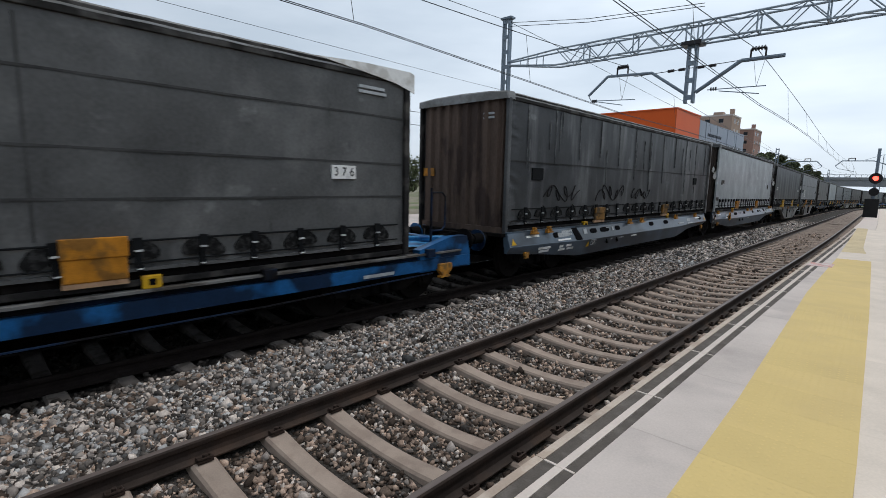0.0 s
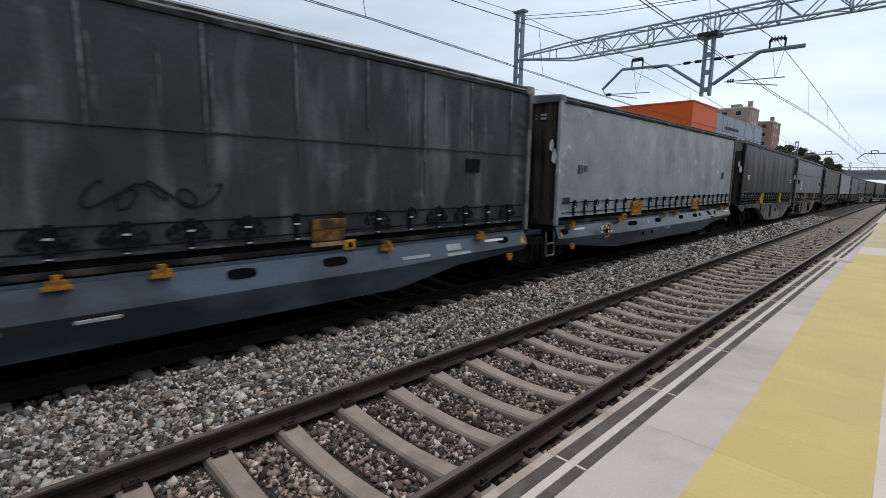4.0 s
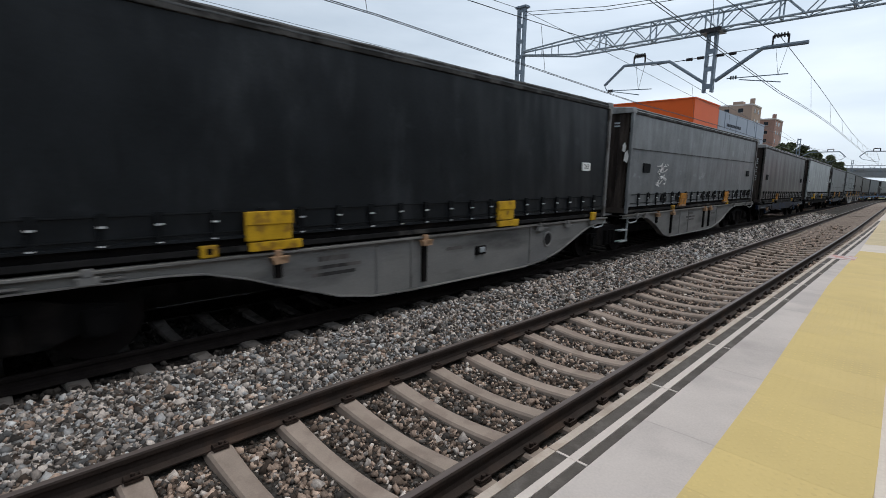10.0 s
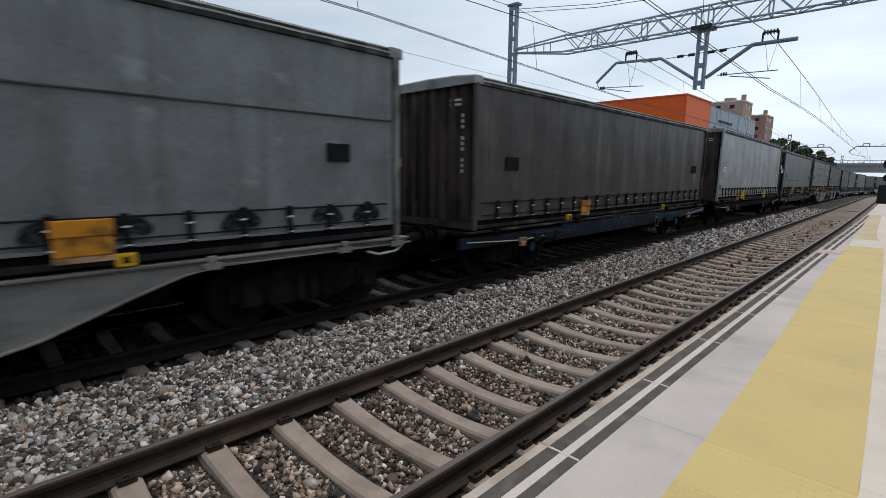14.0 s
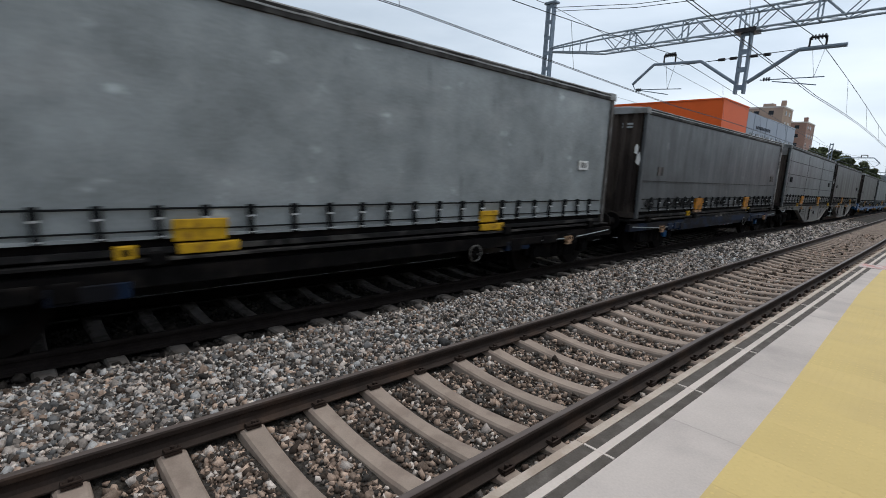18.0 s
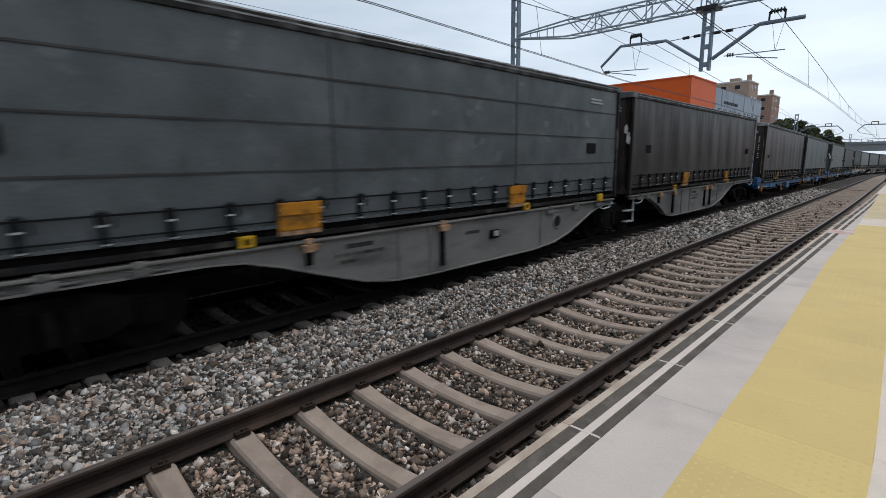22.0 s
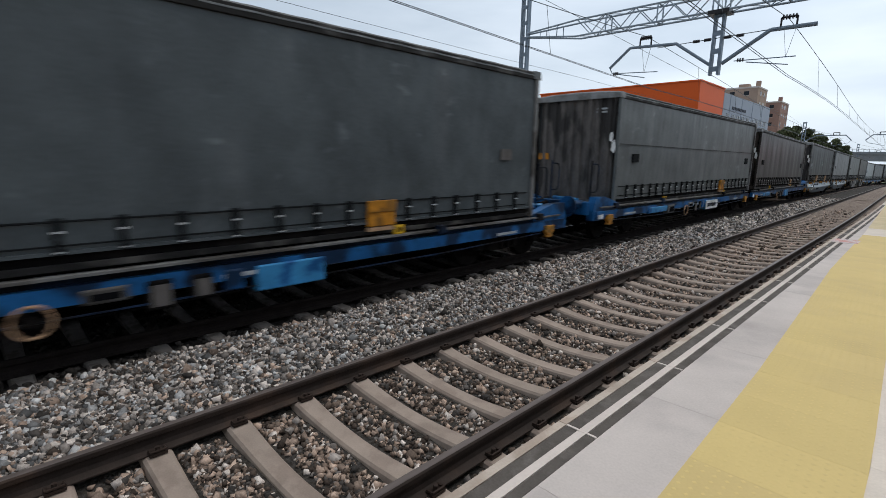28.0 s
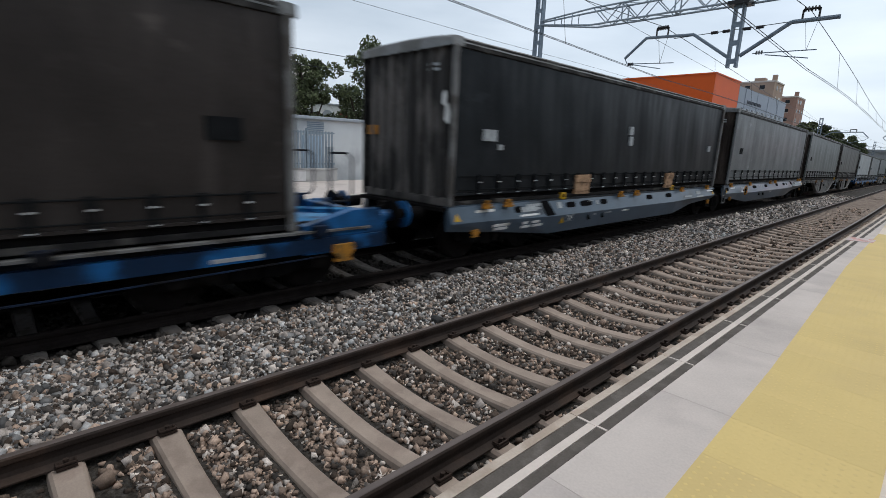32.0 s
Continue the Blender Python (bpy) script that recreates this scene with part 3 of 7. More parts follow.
pipe(clip_bm, [(0.05, -0.05, -0.138), (0.11, -0.055, -0.13), (0.11, 0.055, -0.13), (0.05, 0.05, -0.138)], 0.009, 5)
CLIP = mesh_of(clip_bm, "rail_clip")
CLIP.materials.append(M["clip"])


def track(name, xc, label, first, last, clips):
    tr = thing(name, label, "railway track", kind="structure")
    for side in (-1, 1):
        c = xc + side * (0.834 + 0.036)
        # Far rails, and their nearer head, use the copy coloured for shade.
        part("rail", swept([(c + u, v) for u, v in RAIL], FAR_ROWS, closed=True), "rail" if xc == 0 else "rail_dark", tr, "rust-brown steel rail" if xc == 0 else "steel rail darkened in colour for the train's shade")
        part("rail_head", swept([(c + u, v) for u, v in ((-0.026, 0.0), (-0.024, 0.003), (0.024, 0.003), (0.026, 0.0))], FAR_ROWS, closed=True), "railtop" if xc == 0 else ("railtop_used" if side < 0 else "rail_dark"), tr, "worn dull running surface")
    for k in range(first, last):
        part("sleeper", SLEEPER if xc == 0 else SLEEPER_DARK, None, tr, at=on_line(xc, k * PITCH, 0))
        if clips[0] <= k < clips[1]:
            for side in (-1, 1):
                for turn in (0, 180):
                    part("rail_clip", CLIP, None, tr, at=pose(xc + side * 0.87, k * PITCH, 0, 0, 0, turn))
    rest = bmesh.new()
    for k in range(last, 330):
        dx, dz, sx, _ = bend(k * PITCH)
        box(rest, xc - 1.3 + dx, xc + 1.3 + dx, k * PITCH - 0.12, k * PITCH + 0.12, -0.3 + dz, -0.19 + dz)
    tagged(part("far_sleepers", rest, "sleeper", tr), kind="stuff")
    return tr


track("track_near", 0.0, "empty railway track with rusty rails on pale concrete sleepers", -22, 75, (-4, 26))
track("track_far", XT, "railway track under the freight train, its sleepers coloured dark for shade", -22, 60, (0, 0))

# ---- near platform ----
PZ = 0.55
EDGE = 1.665
PROWS = ys(-14, 24, 2.0) + ys(24, 90, 6.0)[1:]
tagged(part("platform", swept([(EDGE + 0.06, -0.6), (EDGE + 0.06, PZ - 0.09), (9.0, PZ - 0.09), (9.0, -0.6)], PROWS, closed=True), "concrete"),
       "raised concrete station platform beside the empty track", "platform", kind="structure")
pave = thing("platform_paving", "pale platform paving with dark anti-slip strips and yellow tactile pavers", "paving", kind="structure")
SLAB = 1.29
FIRST_JOINT = 0.305 - 6 * SLAB


def paver(name, x0, x1, y0, y1, mat, gap=0.004, drop=0.0, high=0.0):
    g2 = gap / 2
    a, b = bend(y0)[0], bend(y1)[0]
    pts = [(x0 + g2 + a, y0 + g2), (x1 - g2 + a, y0 + g2), (x1 - g2 + b, y1 - g2), (x0 + g2 + b, y1 - g2)]
    return part(name, prism(bmesh.new(), pts, PZ - 0.09 + 0.002, PZ - drop + high, "z"), mat, pave)


for k in range(34):
    a = FIRST_JOINT + k * SLAB
    b = a + SLAB
    if b > 24:
        break
    paver("coping_slab", EDGE, 1.72, a, b, "coping_edge")
    paver("joint_filler", 1.722, 1.906, a - 0.008, a + 0.008, "coping", gap=0.0, high=0.0012)
    paver("antislip_strip", 1.72, 1.795, a, b, "strip", drop=0.004)
    paver("coping_slab", 1.795, 1.848, a, b, "coping")
    paver("antislip_strip", 1.848, 1.908, a, b, "strip", drop=0.004)
    c = a + 0.72
    paver("pavement_slab", 1.908, 2.42, c - SLAB, c, "slab", gap=0.002, drop=0.003)
part("coping_slab", swept([(EDGE, PZ - 0.088), (EDGE, PZ), (2.36, PZ), (2.36, PZ - 0.088)], ys(24.2, 90, 6.0), closed=True), "coping", pave)
# the yellow band narrows a little towards the distance
YB = ys(-7.0, 12.0, 0.5)


def along(y, knots):
    """A value that runs straight between its knots."""
    if y <= knots[0][0]:
        return knots[0][1]
    for (ya, va), (yb, vb) in zip(knots, knots[1:]):
        if y <= yb:
            return va + (vb - va) * (y - ya) / (yb - ya)
    return knots[-1][1]


def tac_edge(y):
    return along(y, ((-3, 2.40), (2, 2.30), (7, 2.11), (12, 2.05), (24, 1.74)))


def tac_end(y):
    return along(y, ((1.2, 3.0), (5.9, 2.86), (12, 2.64), (15, 2.36), (24, 2.07)))


def band_paver(name, a, b, e0, e1, mat, high):
    pts = [(e0(a), a + 0.0005), (e1(a), a + 0.0005), (e1(b), b - 0.0005), (e0(b), b - 0.0005)]
    part(name, prism(bmesh.new(), pts, PZ - 0.08, PZ + high, "z"), mat, pave)


for k, (a, b) in enumerate(zip(YB, YB[1:])):
    band_paver("tactile_paver", a, b, tac_edge, tac_end, "tactile", 0.002)
dots = bmesh.new()
for k in range(120):
    y = -1.2 + k * 0.06
    for j in range(12):
        x = tac_edge(y) + 0.03 + j * 0.055
        if x < tac_end(y) - 0.02:
            vs = [dots.verts.new((x + r * u, y + r * w, z)) for r, z in ((0.014, PZ + 0.0015), (0.011, PZ + 0.0026)) for u, w in ((1, 0), (0, 1), (-1, 0), (0, -1))]
            for q in range(4):
                dots.faces.new((vs[q], vs[(q + 1) % 4], vs[4 + (q + 1) % 4], vs[4 + q]))
            dots.faces.new(vs[4:])
tagged(part("tactile_studs", dots, "tactile", pave), kind="stuff")
for k in range(34):
    a = -7 + k * 0.9
    band_paver("pavement_slab", a, a + 0.9, tac_end, lambda y: 3.78, "pale", -0.002)
    for j in range(1, 6):
        paver("pavement_slab", 2.92 + j * 0.86, 3.78 + j * 0.86, a, a + 0.9, "pale", drop=0.002)
for k in range(15):
    a = 12.0 + k * 0.8
    band_paver("pavement_slab", a, a + 0.8, tac_edge, tac_end, "ochre" if k > 1 else "pale", 0.001)
part("pavement_slab", swept([(2.37, PZ - 0.088), (2.37, PZ - 0.003), (8.9, PZ - 0.003), (8.9, PZ - 0.088)], ys(24.2, 90, 6.0), closed=True), "pale", pave)
part("red_marking", boxed(1.70, 2.12, 10.2, 10.8, PZ - 0.001, PZ + 0.0035), "redmark", pave, "faded red paint mark")


# ---- an unseen wall, added along the platform to block low side light ----
M["plaster"] = material("grey_light_block", (0.2, 0.2, 0.2), 0.9, vary=0.15, scale=1.0, fine=20, bump=0.1)
tagged(part("wall_station", boxed(9.0, 9.3, -14, 75, -0.6, 5.6), "plaster"), "plain grey wall added out of view to block low light", "wall", kind="structure")

# ---- far platform, wall, fence and what lies behind ----
WX = -13.2
M["edge_dark"] = material("dark_platform_edge", (0.07, 0.063, 0.058), 0.9, vary=0.35, scale=3, fine=40, bump=0.2, second=(0.12, 0.108, 0.1), amount=0.35, second_scale=1.4)
tagged(part("platform_far", swept([(-5.85, -0.6), (-5.85, PZ - 0.06), (WX - 0.3, PZ - 0.06), (WX - 0.3, -0.6)], PROWS, closed=True), "edge_dark"),
       "dark concrete platform on the other side of the tracks", "platform", kind="structure")
tagged(part("paving_far", swept([(-5.75, PZ - 0.06), (-5.75, PZ), (WX - 0.3, PZ), (WX - 0.3, PZ - 0.06)], PROWS, closed=True), "slab"),
       "pale paving of the opposite platform", "paving", kind="structure")
M["lowwall"] = material("painted_low_wall", (0.5, 0.49, 0.475), 0.85, vary=0.18, scale=1.5, fine=30, second=(0.3, 0.29, 0.28), amount=0.4, second_scale=1.0)
M["fence"] = material("blue_grey_fence_steel", (0.27, 0.32, 0.36), 0.5, 0.2, vary=0.2, scale=4)
M["sheet"] = material("blue_sheet_panel", (0.33, 0.42, 0.52), 0.5, vary=0.12, scale=1.5)
M["hut"] = material("white_prefab_panel", (0.62, 0.63, 0.63), 0.7, vary=0.1, scale=1.2, second=(0.48, 0.49, 0.5), amount=0.4, second_scale=0.7)
M["hutroof"] = material("grey_flat_roof", (0.34, 0.37, 0.4), 0.7, vary=0.15)
M["graf_black"] = material("black_spray_paint", (0.015, 0.015, 0.018), 0.6, vary=0.2, bump=0)
M["graf_red"] = material("red_spray_paint", (0.45, 0.09, 0.06), 0.6, vary=0.25, bump=0)
M["graf_purple"] = material("violet_spray_paint", (0.16, 0.11, 0.3), 0.6, vary=0.35, bump=0)
M["graf_yellow"] = material("yellow_spray_paint", (0.6, 0.42, 0.03), 0.6, vary=0.2, bump=0)
M["graf_white"] = material("white_spray_paint", (0.66, 0.65, 0.64), 0.6, vary=0.15, bump=0)
M["graf_pale"] = material("cream_spray_paint", (0.58, 0.5, 0.43), 0.6, vary=0.15, bump=0)
M["brick"] = material("brown_brick_wall", (0.29, 0.178, 0.146), 0.9, vary=0.16, scale=0.3, fine=3, bump=0.1, second=(0.235, 0.16, 0.135), amount=0.4, second_scale=0.1)
M["brick_tan"] = material("tan_brick_wall", (0.34, 0.245, 0.19), 0.9, vary=0.14, scale=0.3, fine=3, bump=0.1)
M["band"] = material("pale_parapet", (0.5, 0.45, 0.41), 0.85, vary=0.12)
M["glass"] = material("dark_window_glass", (0.02, 0.024, 0.03), 0.12, vary=0.1, bump=0)
M["blind"] = material("pale_roller_blind", (0.5, 0.48, 0.45), 0.7, vary=0.15)
M["orangewall"] = material("orange_cladding", (0.62, 0.10, 0.018), 0.55, vary=0.06, scale=0.2, fine=3, bump=0.03)
M["greywall"] = material("grey_cladding", (0.27, 0.30, 0.355), 0.6, vary=0.08, scale=0.2, fine=2, bump=0.04)
M["carwhite"] = material("white_car_paint", (0.62, 0.64, 0.66), 0.22, vary=0.03, bump=0)
M["tyre"] = material("black_tyre", (0.015, 0.015, 0.016), 0.8, vary=0.2)
M["bank"] = material("dry_grass_bank", (0.3, 0.235, 0.165), 0.95, vary=0.3, scale=1.5, fine=14, bump=0.5, second=(0.25, 0.185, 0.145), amount=0.5, second_scale=0.8)
M["street"] = material("grey_street", (0.13, 0.125, 0.12), 0.9, vary=0.2)
M["leaf"] = material("green_leaves", (0.085, 0.1, 0.05), 0.7, vary=0.3, random_tone=0.55, island=True, bump=0)
M["leaf_dry"] = material("olive_leaves", (0.085, 0.085, 0.035), 0.75, vary=0.3, random_tone=0.55, island=True, bump=0)
M["bark"] = material("tree_bark", (0.06, 0.045, 0.035), 0.95, vary=0.3)

wall2 = thing("low_wall", "low concrete wall with graffiti along the far platform", "wall", kind="structure")
part("wall_body", swept([(WX - 0.22, PZ), (WX - 0.22, 0.98), (WX - 0.02, 0.98), (WX - 0.02, PZ)], ys(-14, 7.9, 2.0), closed=True), "lowwall", wall2)
part("wall_cap", swept([(WX - 0.25, 0.98), (WX - 0.25, 1.03), (WX + 0.01, 1.03), (WX + 0.01, 0.98)], ys(-14, 7.9, 2.0), closed=True), "lowwall", wall2)

fence = thing("fence", "blue-grey steel slat fence on top of the low wall", "fence")
SLAT = mesh_of(boxed(-0.012, 0.012, -0.032, 0.032, 1.03, 2.36), "slat")
SLAT.materials.append(M["fence"])
for k in range(173):
    part("slat", SLAT, None, fence, at=(WX - 0.1, -13.6 + k * 0.124, 0))
for z in (1.16, 2.28):
    part("fence_rail", boxed(WX - 0.14, WX - 0.115, -13.8, 7.85, z, z + 0.05), "fence", fence)
for k in range(9):
    part("fence_post", boxed(WX - 0.2, WX - 0.13, -13.7 + k * 2.55, -13.63 + k * 2.55, 1.03, 2.45), "fence", fence)

part("sheet_panel", boxed(WX - 0.22, WX - 0.2, 1.7, 4.6, 1.04, 2.33), "sheet", fence, "pale blue sheet fixed behind the slats")

hut = thing("prefab_hut", "white prefabricated hut with a grey flat roof behind the fence", "hut")
part("wall", boxed(-20.5, -16.3, 2.45, 5.9, -0.6, 2.9), "hut", hut)
part("roof", boxed(-20.7, -16.15, 2.25, 6.05, 2.9, 3.06, bevel=0.03), "hutroof", hut)
part("door", boxed(-16.3, -16.26, 4.6, 5.5, -0.4, 1.7), "sheet", hut, "pale blue sheet door")
part("vent", boxed(-16.3, -16.25, 5.3, 5.75, 2.2, 2.6), "galv", hut)
shed = thing("equipment_cabin", "small white equipment cabin with a louvred door beside the fence", "hut")
part("wall", boxed(-17.4, -14.2, 6.8, 9.9, -0.6, 2.8), "hut", shed)
part("roof", boxed(-17.5, -14.05, 6.65, 10.05, 2.8, 2.92, bevel=0.02), "hutroof", shed)
part("door", boxed(-14.2, -14.17, 7.0, 7.9, 0.4, 2.2), "sheet", shed, "pale blue door")
for k in range(7):
    part("louvre", boxed(-14.2, -14.17, 7.2, 7.9, 2.25 + k * 0.07, 2.29 + k * 0.07), "galv", shed)


def car(at, label):
    c = thing("car", label, "car", at)
    side = [(-2.1, 0.35), (-2.15, 0.62), (-2.05, 0.85), (-1.3, 0.98), (-0.55, 1.40), (0.75, 1.47), (1.55, 1.28), (2.0, 0.98), (2.1, 0.6), (2.05, 0.33)]
    bm = prism(bmesh.new(), side, -0.82, 0.82, "x")
    bmesh.ops.recalc_face_normals(bm, faces=bm.faces)
    bmesh.ops.bevel(bm, geom=[e for e in bm.edges if abs(e.verts[0].co.x - e.verts[1].co.x) < 0.1], offset=0.09, segments=2, affect="EDGES")
    part("body", bm, "carwhite", c)
    part("side_window", prism(bmesh.new(), [(-0.95, 0.98), (-0.5, 1.32), (0.1, 1.36), (0.1, 0.98)], 0.80, 0.835), "glass", c)
    part("side_window", prism(bmesh.new(), [(0.18, 0.98), (0.18, 1.37), (0.75, 1.38), (1.35, 1.2), (1.4, 1.0)], 0.80, 0.835), "glass", c)
    part("side_window", prism(bmesh.new(), [(-0.95, 0.98), (-0.5, 1.32), (0.1, 1.36), (0.1, 0.98)], -0.835, -0.80), "glass", c)
    part("side_window", prism(bmesh.new(), [(0.18, 0.98), (0.18, 1.37), (0.75, 1.38), (1.35, 1.2), (1.4, 1.0)], -0.835, -0.80), "glass", c)
    part("windscreen", prism(bmesh.new(), [(-1.27, 1.0), (-0.6, 1.38), (-0.62, 1.4), (-1.29, 1.02)], -0.66, 0.66), "glass", c)
    part("grille", boxed(-0.4, 0.4, -2.165, -2.1, 0.5, 0.66), "tyre", c)
    for y in (-1.35, 1.3):
        wheel = part("wheel", rod(bmesh.new(), (0.64, y, 0.31), (0.85, y, 0.31), 0.31, 18), "tyre", c)
        part("rim", rod(bmesh.new(), (0.845, y, 0.31), (0.86, y, 0.31), 0.2, 14), "galv", wheel)
        part("wheel", rod(bmesh.new(), (-0.85, y, 0.31), (-0.64, y, 0.31), 0.31, 18), "tyre", c)
    for sx in (-1, 1):
        part("headlight", boxed(sx * 0.62 - 0.17, sx * 0.62 + 0.17, -2.15, -2.0, 0.66, 0.8), "white", c)
    part("tail_light", boxed(0.55, 0.82, 1.95, 2.07, 0.75, 0.92), "graf_red", c)
    return c


tagged(part("street", boxed(-25.68, -13.5, -60, 2.2, -0.61, 0.5), "street"), "grey street behind the station fence", "street", kind="structure")
car(pose(-20.4, -0.1, 0.5, 0, 0, 118), "white parked hatchback behind the slat fence")
car(pose(-19.6, -3.2, 0.5, 0, 0, 112), "silver parked car behind the slat fence")
car(pose(-20.6, -6.4, 0.5, 0, 0, 112), "pale parked car behind the slat fence")

M["beige"] = material("beige_retaining_wall", (0.34, 0.31, 0.28), 0.9, vary=0.2, scale=1.0, fine=14, bump=0.2)
M["gable"] = material("grey_plaster", (0.34, 0.34, 0.35), 0.9, vary=0.08, scale=0.5, fine=8, bump=0.05)
bank = bmesh.new()
prism(bank, [(-26, -0.6), (-26, 2.66), (-29.3, 3.36), (-36, 3.36), (-36, -0.6)], -60, 9.0, "y")
tagged(part("bank", bank, "bank"), "dry grassy bank below a white wall", "ground", kind="structure")
retain = thing("retaining_wall", "beige retaining wall along the street", "wall", kind="structure")
part("wall_body", boxed(-26.02, -25.7, -60, 9, -0.6, 2.58), "beige", retain)
part("wall_cap", boxed(-26.06, -25.64, -60, 9, 2.58, 2.66), "bank", retain)
upper = thing("white_wall", "long white wall covered in graffiti on top of the bank", "wall", kind="structure")
part("wall_body", boxed(-29.9, -29.6, 0.1, 22, 2.9, 4.6), "white", upper)
part("wall_cap", boxed(-29.98, -29.52, 0.1, 22, 4.6, 4.7), "hutroof", upper)
for y in (0.1, 2.1, 5.9, 8.4, 12, 16, 20):
    part("pillar", boxed(-29.6, -29.5, y, y + 0.12, 2.9, 4.6), "hut", upper)
gable = thing("low_shed", "blank pale grey shed standing on posts above the bank", "building")
part("wall", boxed(-40, -29.7, -26, 0.32, 4.82, 6.72), "gable", gable)
part("roof", boxed(-40.1, -29.6, -26.1, 0.42, 6.72, 6.8), "hutroof", gable)
part("floor_edge", boxed(-40, -29.66, -26, 0.3, 4.7, 4.82), "strip", gable)
part("back_wall", boxed(-33, -32.8, -26, 0.0, 3.0, 4.7), "gable", gable)
for k in range(8):
    part("post", boxed(-29.85, -29.7, -0.15 - 3.6 * k, 0.0 - 3.6 * k, 3.1, 4.7), "white", gable)
part("low_front", boxed(-29.95, -29.8, -26, -0.2, 3.1, 3.75), "gable", gable)


def blob(y, z, a, b, n=14, wob=0.1, seed=0):
    rng = random.Random(seed)
    return [(y + a * math.cos(6.283 * k / n) * (1 + rng.uniform(-wob, wob)), z + b * math.sin(6.283 * k / n) * (1 + rng.uniform(-wob, wob))) for k in range(n)]


def sprayed(parent, x, mat, pts, layer=0):
    part("graffiti", prism(bmesh.new(), pts, x, x + 0.004 + 0.002 * layer, "x"), mat, parent)


GX = WX - 0.022
sprayed(wall2, GX, "graf_pale", [(-6.5, 0.58), (-6.5, 0.97), (0.1, 0.97), (0.1, 0.58)], 0)
for k, (y, a) in enumerate(((-5.9, 0.42), (-5.0, 0.46), (-4.1, 0.4), (-3.2, 0.44), (-1.75, 0.42), (-1.0, 0.4), (-0.42, 0.3))):
    sprayed(wall2, GX, "graf_black", blob(y, 0.76, a, 0.205, seed=30 + k), k % 2)
    sprayed(wall2, GX, "graf_pale" if k % 3 else "graf_red", blob(y + 0.03, 0.74, a * 0.72, 0.15, seed=40 + k), 2 + k % 2)
    sprayed(wall2, GX, "graf_black", blob(y + 0.02, 0.70, a * 0.2, 0.05, n=9, seed=50 + k), 5)
sprayed(wall2, GX, "graf_red", [(-0.66, 0.97), (-0.2, 0.97), (-0.26, 0.88), (-0.5, 0.9)], 6)
sprayed(wall2, GX, "graf_black", blob(0.14, 0.79, 0.3, 0.17, seed=5), 4)
sprayed(wall2, GX, "graf_red", blob(0.14, 0.79, 0.25, 0.13, seed=3), 6)
sprayed(wall2, GX, "graf_pale", blob(0.12, 0.74, 0.07, 0.035, n=8, seed=4), 7)
for y in (-2.6, -2.2):
    part("graffiti", disc_ring(bmesh.new(), (WX - 0.015, y, 0.72), 0.13, 0.012, n=18, m=5), "graf_black", wall2)
sprayed(wall2, GX, "mark", [(1.15, 0.58), (1.15, 0.97), (1.7, 0.97), (1.7, 0.58)], 0)
sprayed(wall2, GX, "graf_purple", [(1.66, 0.58), (1.72, 0.97), (2.36, 0.97), (2.26, 0.58)], 1)
sprayed(wall2, GX, "graf_white", [(2.26, 0.58), (2.4, 0.97), (6.6, 0.97), (6.6, 0.58)], 0)
for pts in (((2.3, 0.58), (2.46, 0.97), (2.68, 0.97), (2.52, 0.58)), ((2.95, 0.97), (3.1, 0.97), (3.28, 0.58), (3.12, 0.58)), ((3.62, 0.97), (3.76, 0.97), (4.06, 0.6), (3.84, 0.58)),
            ((4.06, 0.7), (4.3, 0.95), (4.75, 0.97), (4.4, 0.84), (4.3, 0.7)), ((4.2, 0.58), (4.5, 0.66), (4.9, 0.66), (5.1, 0.58)), ((4.85, 0.97), (5.0, 0.76), (5.4, 0.74), (5.6, 0.97), (5.5, 0.97), (5.3, 0.84), (5.05, 0.86))):
    sprayed(wall2, GX, "graf_black", list(pts), 1)
sprayed(wall2, GX, "graf_black", blob(4.6, 0.77, 0.16, 0.06, seed=9), 2)
UX = -29.6
for k, (y, w) in enumerate(((3.75, 0.3), (4.3, 0.34), (4.95, 0.3), (5.5, 0.3), (6.05, 0.4), (6.6, 0.36))):
    sprayed(upper, UX, "graf_black", [(y - w, 3.7), (y - w * 0.9, 4.34), (y + w * 0.4, 4.38), (y + w, 4.2), (y + w * 0.95, 3.7)], k % 3)
    if k != 2:
        sprayed(upper, UX, "graf_yellow", [(y - w * 0.8, 3.78), (y - w * 0.72, 4.26), (y + w * 0.3, 4.3), (y + w * 0.82, 4.14), (y + w * 0.75, 3.78)], 3 + k % 3)
        sprayed(upper, UX, "graf_black", [(y - w * 0.3, 4.0), (y - w * 0.2, 4.12), (y + w * 0.3, 4.1), (y + w * 0.25, 4.0)], 6)
for k in range(7):
    y = 0.55 + 0.24 * k
    sprayed(upper, UX, ("hutroof", "gable", "mark")[k % 3], blob(y, 3.75 + 0.12 * (k % 2), 0.2, 0.28, seed=60 + k), k % 3)
for k in range(9):
    y = 8.8 + 1.4 * k
    sprayed(upper, UX, ("hutroof", "graf_red", "gable")[k % 3], blob(y, 3.8, 0.55, 0.4, seed=80 + k), k % 3)


